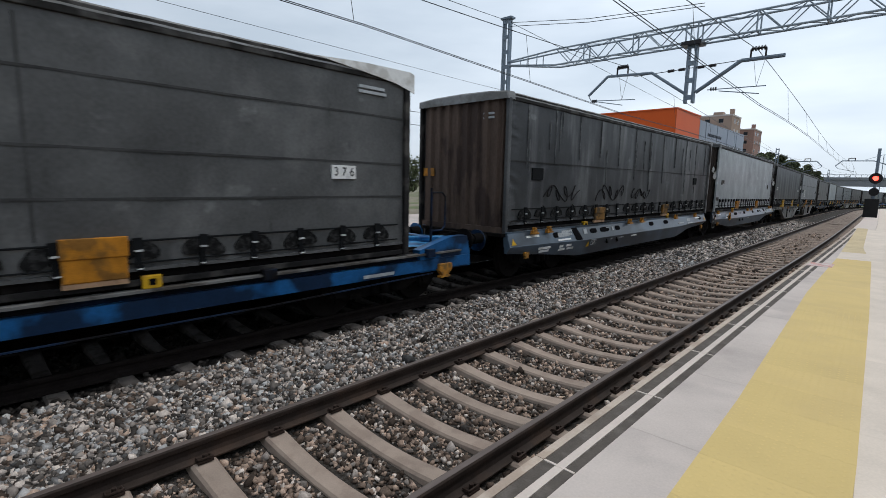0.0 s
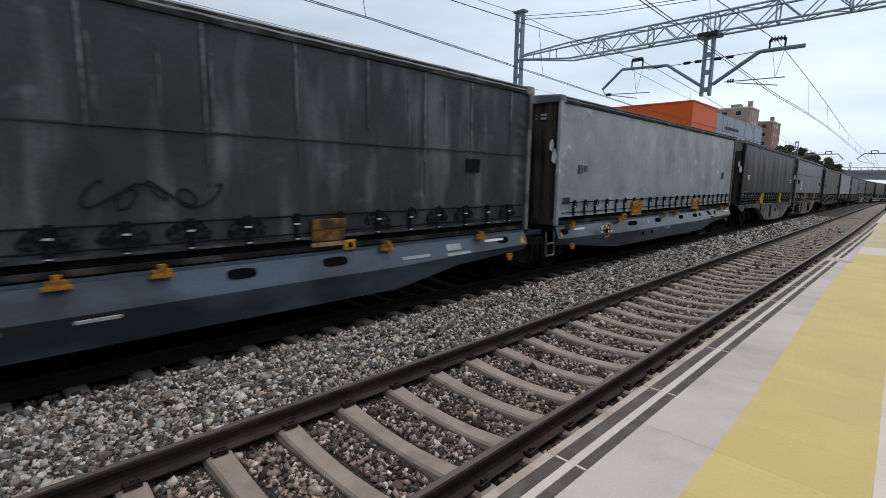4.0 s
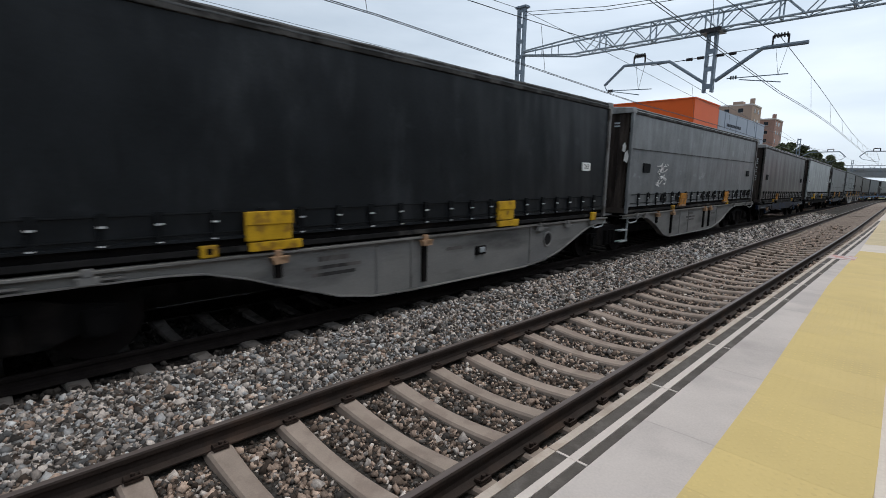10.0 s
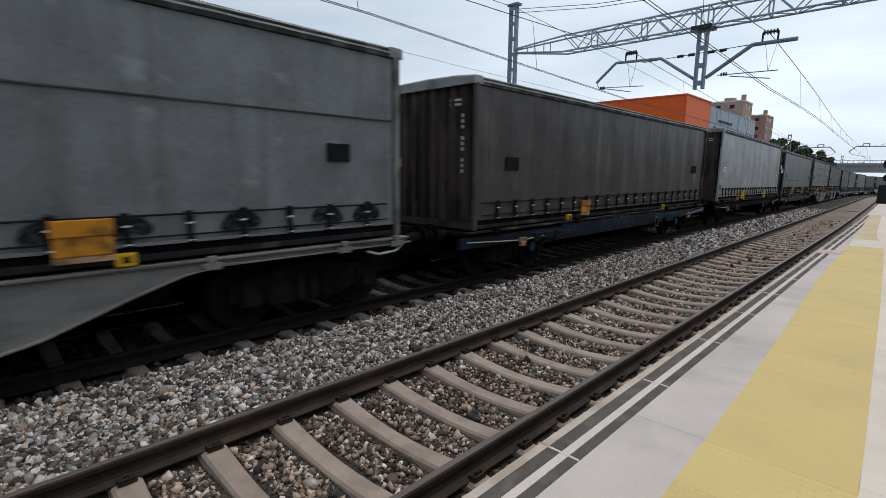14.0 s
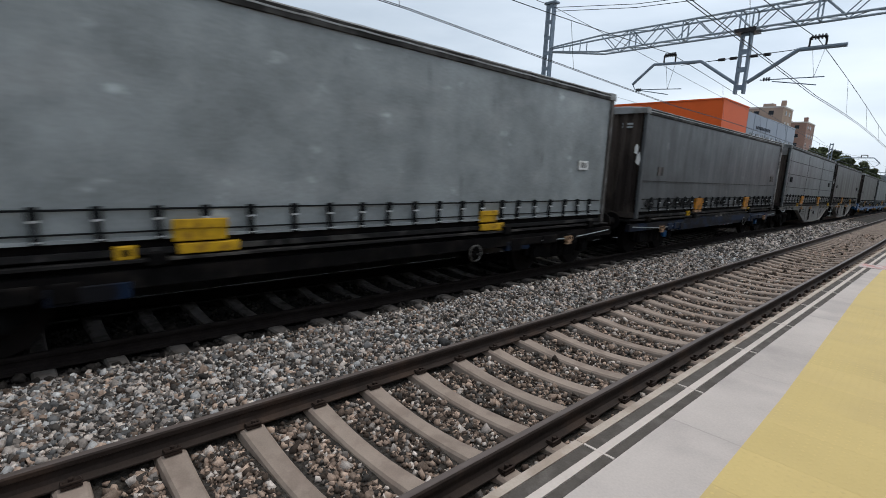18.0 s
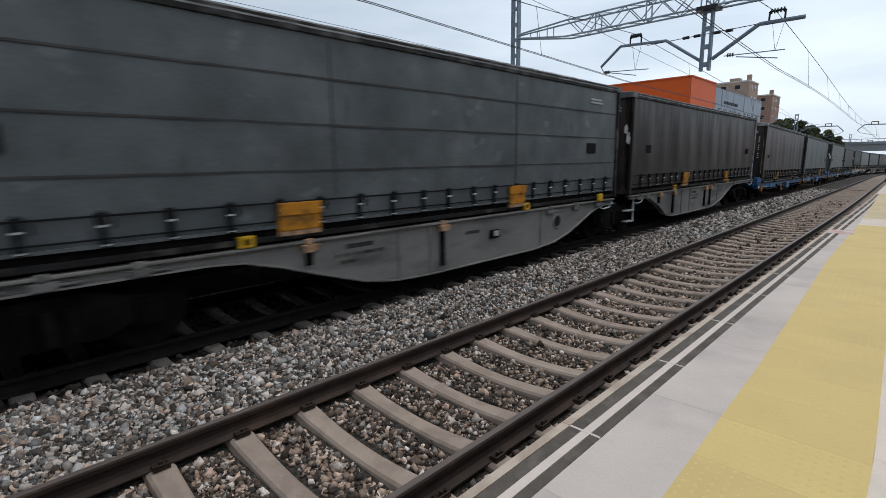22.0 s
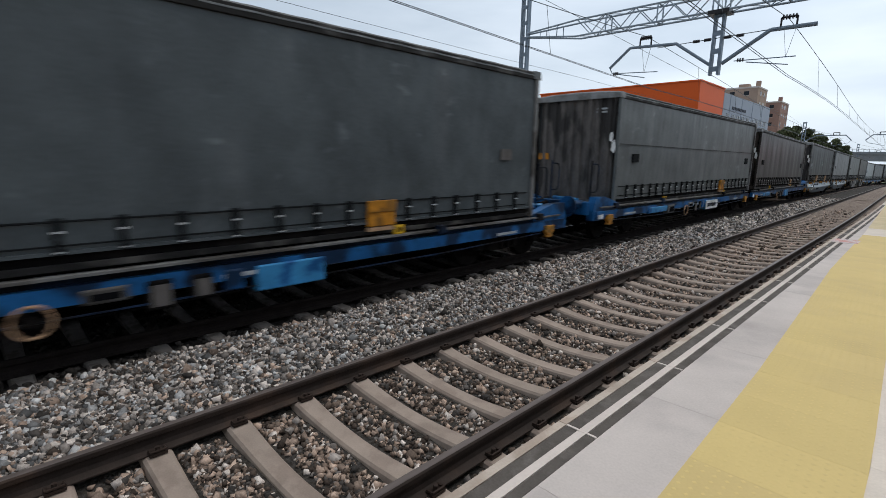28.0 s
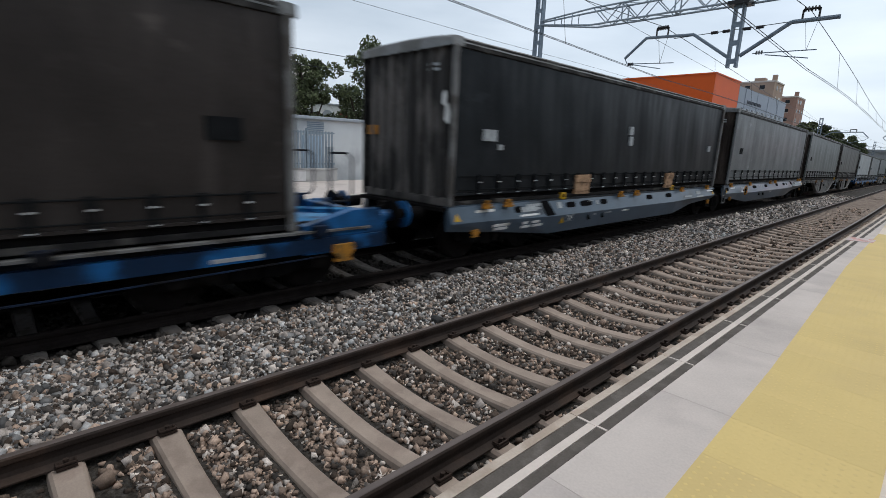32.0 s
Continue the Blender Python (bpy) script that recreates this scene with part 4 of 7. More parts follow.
def leaves(name, clumps, per, leaf, mat, parent, seed, spread=0.5):
    rng = np.random.default_rng(seed)
    verts = []
    for cx, cy, cz, r in clumps:
        p = rng.normal(size=(per, 3))
        p *= (rng.uniform(0.25, 1, (per, 1)) ** 0.5) * r / np.linalg.norm(p, axis=1, keepdims=True)
        p[:, 2] *= 0.75
        p += (cx, cy, cz)
        u = rng.normal(size=(per, 3))
        u /= np.linalg.norm(u, axis=1, keepdims=True)
        w = np.cross(u, rng.normal(size=(per, 3)))
        w /= np.linalg.norm(w, axis=1, keepdims=True)
        s = leaf * rng.uniform(0.6, 1.4, (per, 1))
        verts.append(np.stack([p - u * s, p + w * s * 0.5, p + u * s, p - w * s * 0.5], 1))
    v = np.concatenate(verts)
    f = np.arange(4 * len(v)).reshape(-1, 4)
    ob = new(name, raw_mesh(name, v.reshape(-1, 3), f, mat))
    ob.parent = parent
    return ob


def tree(x, y, z, h, r, label, seed, mat="leaf", n=30, per=230, leaf=0.115, name="tree"):
    t = thing(name, label, "tree" if name == "tree" else "bush", Matrix.Translation((x, y, z)))
    rng = random.Random(seed)
    bm = rod(bmesh.new(), (0, 0, 0), (0.1, 0.05, h * 0.45), 0.035 * h, 8, 0.02 * h)
    clumps = []
    for k in range(n):
        a, e = rng.uniform(0, 6.283), rng.uniform(0.35 if name == "tree" else 0.12, 1.0)
        q = r * rng.uniform(0.25, 1.0) * math.sin(3.0 * min(0.95, e)) ** 0.6 if e < 1 else 0.2
        p = (q * math.cos(a), q * math.sin(a), h * e * rng.uniform(0.9, 1.0))
        if k < 9:
            rod(bm, (0.05, 0.02, h * rng.uniform(0.25, 0.45)), p, 0.012 * h, 5, 0.004 * h)
        clumps.append((*p, r * rng.uniform(0.2, 0.36)))
    part("trunk", bm, "bark", t)
    leaves("crown", clumps, per, leaf, mat, t, seed)
    return t


for k, (x, y, z, h, r, s) in enumerate(((-23.5, 8.6, -0.6, 5.6, 1.7, 14), (-24.5, 10.6, -0.6, 7.0, 1.9, 15), (-25, 13.2, -0.6, 7.6, 2.0, 3), (-24.5, 16.8, -0.6, 8.9, 2.6, 21), (-26, 16.5, -0.6, 5.9, 2.4, 4), (-22, 19.0, -0.6, 5.2, 2.2, 5), (-20, 23.5, -0.6, 7.2, 2.6, 6), (-23, 28, -0.6, 6.5, 2.6, 7), (-27, 33, -0.6, 6.5, 3, 8))):
    tree(x, y, z, h, r, "leafy dark green street tree behind the fence", s)
tree(-28.4, 2.9, 3.0, 1.5, 0.85, "bushy green shrub growing on the dry bank", 12, "leaf_dry", 26, 120, 0.085, "bush")
tree(-31.0, 1.0, 3.36, 1.75, 0.95, "dark shrub behind the white wall", 13, "leaf", 12, 100, 0.12, "bush")


def block(name, x0, x1, y0, y1, z0, z1, mat, label, floor_h, win_w, step, faces, band=True, chimneys=(), rows_max=40):
    """An apartment block: walls, parapet, rows of windows with frames and blinds, chimneys."""
    b = thing(name, label, "building")
    part("wall", boxed(x0, x1, y0, y1, z0, z1), mat, b)
    part("parapet", boxed(x0 - 0.12, x1 + 0.12, y0 - 0.12, y1 + 0.12, z1, z1 + 0.45), "band" if band else mat, b)
    rng = random.Random(name + str(y0))
    wins = {}
    for face in faces:
        a0, a1 = (y0, y1) if face == "x" else (x0, x1)
        n = int((a1 - a0 - 1.0) / step)
        lo = (a1 - a0 - (n - 1) * step) / 2
        for i in range(n):
            for j in range(min(rows_max, int((z1 - z0 - 1.2) / floor_h))):
                if rng.random() < 0.12:
                    continue
                c, z = a0 + lo + i * step, z1 - 2.1 - j * floor_h
                w = win_w * (1.6 if rng.random() < 0.2 else 1.0)
                if face == "x":
                    win = part("window", boxed(x1 - 0.02, x1 + 0.03, c - w / 2, c + w / 2, z, z + 1.25), "glass", b)
                    part("sill", boxed(x1 - 0.02, x1 + 0.09, c - w / 2 - 0.08, c + w / 2 + 0.08, z - 0.09, z), "band", win)
                    if rng.random() < 0.45:
                        part("blind", boxed(x1 + 0.031, x1 + 0.045, c - w / 2, c + w / 2, z + 1.25 * rng.uniform(0.3, 0.7), z + 1.25), "blind", win)
                else:
                    win = part("window", boxed(c - w / 2, c + w / 2, y0 - 0.03, y0 + 0.02, z, z + 1.25), "glass", b)
                    part("sill", boxed(c - w / 2 - 0.08, c + w / 2 + 0.08, y0 - 0.09, y0 + 0.02, z - 0.09, z), "band", win)
    if rows_max < 40 and band:
        for k in range(int((y1 - y0) / 7.8)):
            for j in range(0, rows_max, 2):
                c = y0 + 4.0 + 7.8 * k
                # A flat black box gives the loggia's inner shade; no recess is cut.
                log = part("loggia", boxed(x1 - 0.02, x1 + 0.05, c - 2.0, c + 0.9, z1 - 3.6 - j * floor_h, z1 - 2.5 - j * floor_h), "hole", b)
                part("rail", boxed(x1 + 0.05, x1 + 0.1, c - 2.0, c + 0.9, z1 - 3.6 - j * floor_h, z1 - 3.2 - j * floor_h), mat, log)
    for cx, cy, cw, ch in chimneys:
        part("chimney", boxed(cx - cw, cx + cw, cy - cw, cy + cw, z1, z1 + ch), mat, b)
    return b


BX = -216
block("apartment_block", BX - 30, BX, -98, 8.8, -0.6, 38.4, "brick", "brown brick apartment block with a stepped roofline", 2.9, 1.5, 5.2, ("x",), chimneys=((BX - 6, -8, 1.2, 4.0), (BX - 5, 2.5, 2.6, 2.4), (BX - 8, -30, 3.0, 2.6)), rows_max=8)
block("apartment_block", BX - 30, BX + 1.5, 9.0, 13.5, -0.6, 36.6, "brick", "narrow brown brick stair tower of an apartment block", 2.9, 2.2, 4.0, ("x",), band=False, rows_max=8)
block("apartment_block", BX - 30, BX + 0.5, 13.8, 37.5, -0.6, 31.8, "brick", "brown brick apartment block with a pale roof edge", 2.9, 1.5, 3.9, ("x",), chimneys=((BX - 5, 23.5, 4.0, 3.6), (BX - 3, 18.5, 0.6, 4.4), (BX - 3, 29.0, 0.5, 5.0), (BX - 4, 33.5, 2.2, 1.6)), rows_max=8)
block("apartment_block", BX - 30, BX - 4, 37.8, 55.5, -0.6, 28.6, "brick", "reddish brick apartment block with small dark windows", 2.7, 1.3, 3.0, ("x",), chimneys=((BX - 9, 44, 3.4, 2.6), (BX - 8, 51, 1.8, 2.0), (BX - 6, 40, 0.7, 1.8)), rows_max=8)
tan = block("apartment_block", BX - 40, BX, 56.0, 84.0, -0.6, 31.8, "brick_tan", "tan apartment block with pale balconies", 2.9, 2.6, 4.2, ("x", "y"), chimneys=((BX - 6, 60, 0.5, 3.2), (BX - 6, 66, 0.9, 2.6), (BX - 6, 78, 0.9, 2.4)), rows_max=8)
block("apartment_block", BX - 40, BX - 3, 96, 121, -0.6, 36.6, "band", "pale grey apartment block rising behind the street trees", 2.9, 1.6, 4.0, ("x",), chimneys=((BX - 8, 103, 3.0, 2.4), (BX - 8, 114, 2.0, 1.8)), rows_max=8)
for k in range(5):
    for j in range(6):
        bal = part("balcony", boxed(BX + 0.05, BX + 1.0, 58.0 + 5 * k, 61.0 + 5 * k, 27.9 - 2.9 * j, 28.9 - 2.9 * j), "band", tan)
        part("balcony_slab", boxed(BX + 0.03, BX + 1.06, 57.9 + 5 * k, 61.1 + 5 * k, 27.75 - 2.9 * j, 27.9 - 2.9 * j), "brick_tan", bal)


# ---- orange hall, grey hall and towers to the right ----
orange = thing("orange_hall", "large orange-clad hall with a flat roof", "building")
part("wall", boxed(-75, -35, 111.4, 127.9, -3, 18.9), "orangewall", orange)
part("roof", boxed(-75.2, -34.8, 111.2, 128.0, 18.9, 19.15), "orangewall", orange)
M["navy_sign"] = material("dark_sign_lettering", (0.03, 0.035, 0.05), 0.6, vary=0.1, bump=0)
grey = thing("grey_hall", "grey-clad industrial hall with a row of small windows", "building")
part("wall", boxed(-75, -35.0, 128.1, 172, -3, 18.2), "greywall", grey)
for k in range(4):
    part("cladding_rib", boxed(-35.0, -34.9, 133 + k * 10, 133.15 + k * 10, -3, 18.2), "greywall", grey)
for k in range(9):
    win = part("window", boxed(-35.02, -34.92, 131 + k * 4.4, 133.6 + k * 4.4, 12.5, 13.7), "glass", grey)
    part("frame", boxed(-34.92, -34.86, 132.2 + k * 4.4, 132.35 + k * 4.4, 12.5, 13.7), "greywall", win)
for k in range(10):
    part("lettering_bar", boxed(-34.99, -34.9, 135 + k * 1.25, 135.8 + k * 1.25, 14.9, 15.6), "navy_sign", grey)
block("tower_block", -62, -39.7, 176, 187, -3, 24.9, "brick_tan", "tall brown brick tower block with roof chimneys", 3.2, 1.4, 4.0, ("x", "y"), chimneys=((-41.0, 181, 0.6, 2.6), (-44.0, 178, 1.4, 1.4)))
block("tower_block", -60, -42.2, 220, 233, -3, 24.6, "brick", "tall red brick tower block with pale corners", 3.2, 1.4, 4.0, ("x", "y"), chimneys=((-43.2, 223, 0.6, 2.2), (-49, 224, 1.6, 0.9)))


# ---- overhead line ----
GY = 16.0
portal = thing("catenary_portal", "grey steel lattice portal carrying the overhead line", "catenary portal")


def ladder_post(parent, x, y, z0, z1, w, d, step, mat, name="mast"):
    """Two channels joined by batten plates."""
    post = bmesh.new()
    for sx in (-1, 1):
        box(post, x + sx * w / 2 - 0.035, x + sx * w / 2 + 0.035, y - d / 2, y + d / 2, z0, z1)
    ob = part(name, post, mat, parent)
    n = int((z1 - z0) / step)
    for k in range(n + 1):
        z = z0 + 0.1 + (z1 - z0 - 0.3) * k / n
        part("batten", boxed(x - w / 2, x + w / 2, y - d / 2 - 0.006, y - d / 2 + 0.006, z, z + 0.16), mat, ob)
    return ob


ladder_post(portal, -10.34, GY, -0.62, 9.1, 0.29, 0.22, 0.62, "galv_dark")
ladder_post(portal, 8.6, GY, PZ, 9.1, 0.36, 0.3, 0.62, "galv_dark")
part("mast_cap", boxed(-10.6, -10.05, GY - 0.16, GY + 0.16, 9.1, 9.18), "galv_dark", portal)
for z, e in ((8.95, 8.02), (8.8, 7.92)):
    part("stay_wire", pipe(bmesh.new(), [(-10.2, GY, z), (-6.5, GY, (z + e) / 2 - 0.12), (-2.4, GY, e)], 0.012, 5), "wire", portal)
UP, LOW, BW = 7.40, 6.80, 0.24
for yy in (GY - BW, GY + BW):
    part("chord", pipe(bmesh.new(), [(-10.2, yy * 0.4 + GY * 0.6, 7.3), (-7.7, yy, UP), (8.5, yy, UP)], 0.034, 6), "galv", portal)
    part("chord", pipe(bmesh.new(), [(-10.2, yy * 0.4 + GY * 0.6, 7.16), (-7.75, yy, LOW), (8.5, yy, LOW)], 0.034, 6), "galv", portal)
    x, up = -7.7, True
    while x < 8.2:
        part("brace", pipe(bmesh.new(), [(x, yy, UP if up else LOW), (x + 0.58, yy, LOW if up else UP)], 0.02, 5), "galv", portal)
        x, up = x + 0.58, not up
    for xx in (-9.4, -8.6):
        f0 = (xx + 10.2) / 2.5
        part("brace", pipe(bmesh.new(), [(xx, yy, 7.3 + 0.1 * f0), (xx, yy, 7.16 - 0.36 * f0)], 0.02, 5), "galv", portal)
x = -7.7
while x < 8.2:
    part("brace", pipe(bmesh.new(), [(x, GY - BW, UP), (x + 0.58, GY + BW, UP), (x + 1.16, GY - BW, UP)], 0.016, 5), "galv", portal)
    part("brace", pipe(bmesh.new(), [(x, GY - BW, LOW), (x + 0.58, GY + BW, LOW), (x + 1.16, GY - BW, LOW)], 0.016, 5), "galv", portal)
    x += 1.16
for xx in (-6.5, -4.6, -2.82, -2.46, -0.8, 0.9, 2.2, 3.4):
    loop = [(xx, GY - BW, LOW), (xx, GY - BW, UP), (xx, GY + BW, UP), (xx, GY + BW, LOW), (xx, GY - BW, LOW)]
    part("stiffener", pipe(bmesh.new(), loop, 0.026, 5), "galv", portal)
ladder_post(portal, -2.64, GY, 4.87, 6.82, 0.24, 0.2, 0.5, "galv_dark", "drop_post")
part("clamp", boxed(-2.95, -2.33, GY - 0.28, GY + 0.28, 6.72, 6.84), "insul", portal)
part("arm", pipe(bmesh.new(), [(-2.79, GY, 5.2), (-3.95, GY, 6.03), (-5.58, GY, 6.11), (-6.32, GY, 5.48)], 0.05, 8), "galv_dark", portal)
part("arm", pipe(bmesh.new(), [(-2.45, GY, 5.21), (-1.19, GY, 6.04), (-0.04, GY, 6.03)], 0.062, 8), "galv_dark", portal)
for xc, zb in ((-5.02, 6.12), (-0.74, 6.08)):
    part("insulator_bracket", pipe(bmesh.new(), [(xc - 0.2, GY, zb), (xc - 0.2, GY, zb + 0.26), (xc + 0.2, GY, zb + 0.26), (xc + 0.2, GY, zb)], 0.03, 6), "insul", portal)
    for k in range(5):
        part("insulator_disc", rod(bmesh.new(), (xc - 0.17 + k * 0.08, GY, zb + 0.26), (xc - 0.14 + k * 0.08, GY, zb + 0.26), 0.075, 10), "insul", portal)
part("tie_rod", pipe(bmesh.new(), [(-4.6, GY, 5.98), (-0.9, GY, 6.06)], 0.012, 5), "wire", portal)
for xx in (-3.3, -2.95, -2.35, -2.0):
    part("insulator_disc", rod(bmesh.new(), (xx - 0.1, GY, 6.01), (xx + 0.1, GY, 6.01), 0.05, 8), "insul", portal)
for pts in ([(-6.3, GY, 5.45), (-6.2, GY, 5.28), (-4.5, GY, 5.18)], [(-6.0, GY, 5.24), (-4.95, GY, 5.02)], [(-2.1, GY, 5.25), (-0.45, GY, 5.2)], [(-1.75, GY, 5.18), (-0.62, GY, 4.98)]):
    part("steady_arm", pipe(bmesh.new(), pts, 0.016, 5), "galv_dark", portal)
for xc in (-5.02, -0.74):
    for dx in (-0.12, 0.22):
        part("hanger", pipe(bmesh.new(), [(xc + dx, GY, 6.1), (xc + 0.03, GY, 5.2)], 0.006, 4), "wire", portal)
for xx in (-6.15, -2.0):
    for k in range(3):
        part("insulator_disc", rod(bmesh.new(), (xx + k * 0.07, GY, 5.26), (xx + 0.03 + k * 0.07, GY, 5.26), 0.06, 8), "insul", portal)

SUPPORTS = (-42.5, 16.0, 74.5, 133.0, 191.5)


def line_wire(name, x, zs, parent, r, rows=None):
    """A wire along the tracks; zs gives its height at y."""
    rows = rows or (ys(-42, 74, 2.0) + ys(74, 190, 4.0)[1:])
    pts = []
    for y in rows:
        dx, dz, _, _ = bend(y)
        pts.append((x + dx, y, zs(y) + dz))
    return part(name, pipe(bmesh.new(), pts, r, 5), "wire", parent)


def contact_height(y):
    return 4.66 + (0.028 * min(16.0 - y, 12.0) if y < 16 else 0.0045 * min(y - 16.0, 50.0))


def sag(y, top, low):
    for a, b in zip(SUPPORTS, SUPPORTS[1:]):
        if a <= y <= b:
            f0 = (y - a) / (b - a)
            return top - (top - low) * 4 * f0 * (1 - f0)
    return top


for label, xm, xc, top, low in (("overhead line of the empty track", -0.74, -0.6, 6.27, 5.45), ("overhead line above the freight train", -5.0, -4.8, 6.42, 5.6)):
    ol = thing("overhead_line", label, "wire")
    line_wire("messenger_wire", xm, lambda y: sag(y, top, low), ol, 0.010)
    for side in (-0.035, 0.035):
        line_wire("contact_wire", xc + side, contact_height, ol, 0.008)
    y = -37.5
    while y < 128:
        if min(abs(y - q) for q in SUPPORTS) > 2.5:
            dx, dz, _, _ = bend(y)
            part("dropper", pipe(bmesh.new(), [(xm + dx, y, sag(y, top, low) + dz), (xc + dx, y, contact_height(y) + dz)], 0.006, 4), "wire", ol)
        y += 5.9
feed = thing("feeder_wires", "thin feeder wires strung along the railway", "wire")
line_wire("feeder_wire", -10.34, lambda y: sag(y, 9.05, 8.4), feed, 0.011)
line_wire("feeder_wire", -12.0, lambda y: sag(y, 6.6, 6.75), feed, 0.007, ys(-42, 60, 3.0))
line_wire("feeder_wire", -16.8, lambda y: 5.12, feed, 0.014, ys(-36, 40, 4.0))
line_wire("feeder_wire", -16.8, lambda y: 5.72 + 0.0012 * (y - 8) ** 2, feed, 0.014, ys(-36, 40, 4.0))
for y in (-9.0, -1.5, 3.0, 4.6, 11.0):
    part("dropper", pipe(bmesh.new(), [(-16.8, y, 5.12), (-16.8, y, 5.72 + 0.0012 * (y - 8) ** 2)], 0.01, 4), "wire", feed)


def cantilever_mast(y, x, over, label):
    """A slim lattice mast whose bent arm reaches over the wire at x = over."""
    dx, dz, _, _ = bend(y)
    m = thing("catenary_mast", label, "catenary mast", pose(x + dx, y, dz, 0, 0, 0), group="catenary masts")
    base = -0.62 if x < 1.6 else PZ - 0.05
    ladder_post(m, 0, 0, base, 8.0, 0.3, 0.28, 0.62, "galv_dark")
    reach = over - x
    s = 1 if reach > 0 else -1
    part("arm", pipe(bmesh.new(), [(0, 0, 5.5), (reach - s * 2.0, 0, 6.28), (reach + s * 0.9, 0, 6.32), (reach + s * 1.5, 0, 5.7)], 0.06, 6), "galv_dark", m)
    part("steady_arm", pipe(bmesh.new(), [(reach + s * 1.5, 0, 5.7), (reach + s * 1.2, 0, 5.4), (reach - s * 0.3, 0, 5.05)], 0.025, 5), "galv_dark", m)
    part("insulator_bracket", pipe(bmesh.new(), [(reach - 0.3, 0, 6.32), (reach - 0.3, 0, 6.62), (reach + 0.3, 0, 6.62), (reach + 0.3, 0, 6.32)], 0.05, 6), "insul", m)
    part("tie_rod", pipe(bmesh.new(), [(0, 0, 7.4), (reach - s * 1.2, 0, 6.4)], 0.02, 5), "galv_dark", m)
    return m


for y in SUPPORTS[2:4]:
    cantilever_mast(y, -8.3, -5.0, "grey lattice mast with a bent arm over the freight line")
    cantilever_mast(y, 3.3, -0.72, "grey lattice mast with a bent arm over the empty track")

# ---- signal, bridge and far trees ----
M["black_paint"] = material("black_signal_paint", (0.012, 0.012, 0.013), 0.5, vary=0.2)
M["red_lamp"] = glow("lit_red_lamp", (1.0, 0.03, 0.02), 9.0)
sdx, sdz, _, _ = bend(42.0)
sig = thing("railway_signal", "black railway signal on the platform showing a red light", "signal", Matrix.Translation((1.95 + sdx, 42.0, PZ + sdz)))
part("post", rod(bmesh.new(), (0, 0, 0), (0, 0, 4.6), 0.09, 10), "galv_dark", sig)
part("lamp_head", rod(bmesh.new(), (0, -0.16, 2.62), (0, -0.02, 2.62), 0.36, 20), "black_paint", sig)
part("lamp", rod(bmesh.new(), (0, -0.2, 2.62), (0, -0.165, 2.62), 0.15, 16), "red_lamp", sig, "lit red lamp")
part("lamp_head", rod(bmesh.new(), (0, -0.16, 1.72), (0, -0.02, 1.72), 0.27, 20), "black_paint", sig)
part("cabinet", boxed(-0.42, 0.34, -0.2, 0.2, 0.0, 1.25, bevel=0.02), "black_paint", sig)
part("ladder", pipe(bmesh.new(), [(0.25, 0.1, 0), (0.25, 0.1, 4.2)], 0.02, 5), "galv_dark", sig)
bridge = thing("road_bridge", "grey concrete road bridge over the tracks", "bridge")
M["bridge"] = material("bridge_concrete", (0.26, 0.27, 0.28), 0.85, vary=0.15, scale=0.5, fine=5)
part("deck", boxed(-60, 80, 148, 158, 3.0, 4.5), "bridge", bridge)
part("parapet", boxed(-60, 80, 147.8, 148.2, 4.5, 5.1), "bridge", bridge)
part("rail", pipe(bmesh.new(), [(-60, 147.9, 5.7), (80, 147.9, 5.7)], 0.05, 6), "galv_dark", bridge)
for k in range(40):
    part("baluster", boxed(-25 + k, -24.92 + k, 147.88, 147.96, 5.1, 5.7), "galv_dark", bridge)
for xx in (-14, 9):
    part("pier", boxed(xx - 0.8, xx + 0.8, 149, 157, -4, 3.0), "bridge", bridge)
for k, (x, y, h, r) in enumerate(((-17.5, 126, 11.6, 2.8), (-15.6, 128, 10.6, 2.6), (-20.5, 124, 11.4, 2.8), (-14.2, 132, 9.4, 2.5), (-22, 130, 11.8, 3), (-13, 141, 8.6, 2.4), (6, 262, 6, 4), (14, 270, 6, 4), (22, 266, 6, 4))):
    tree(x, y, -0.65 + bend(y)[1], h, r, "dark green tree beyond the freight train", 60 + k, "leaf", 36, 210, 0.3)
far_hall = thing("low_building", "low pale buildings far down the line", "building")
part("wall", boxed(-14, 60, 300, 312, -8, 0.2), "band", far_hall)
part("roof", boxed(-14.3, 60.3, 299.7, 312.3, 0.2, 0.6), "hutroof", far_hall)


# ---- the train ----
M["seam"] = material("darker_curtain_seam", (0.05, 0.05, 0.05), 0.7, vary=0.4, scale=3, fine=30, bump=0.05, gloss=0.1)
M["pale_seam"] = material("pale_worn_seam", (0.17, 0.175, 0.178), 0.7, vary=0.5, scale=5, fine=30, bump=0.05, gloss=0.1, second=(0.09, 0.092, 0.095), amount=0.5, second_scale=4)
M["eave"] = material("grimy_eaves_strip", (0.022, 0.021, 0.02), 0.7, vary=0.5, scale=3, fine=30, bump=0.1, gloss=0.12, second=(0.05, 0.048, 0.046), amount=0.4, second_scale=3)
M["endwall_tan"] = material("tan_brown_end_wall", (0.1, 0.07, 0.055), 0.75, vary=0.35, scale=2.0, fine=40, stretch=(1, 1, 0.35), second=(0.045, 0.031, 0.026), amount=0.45, second_scale=2, bump=0.1)
W2 = 1.23                      # half the width of a swap body


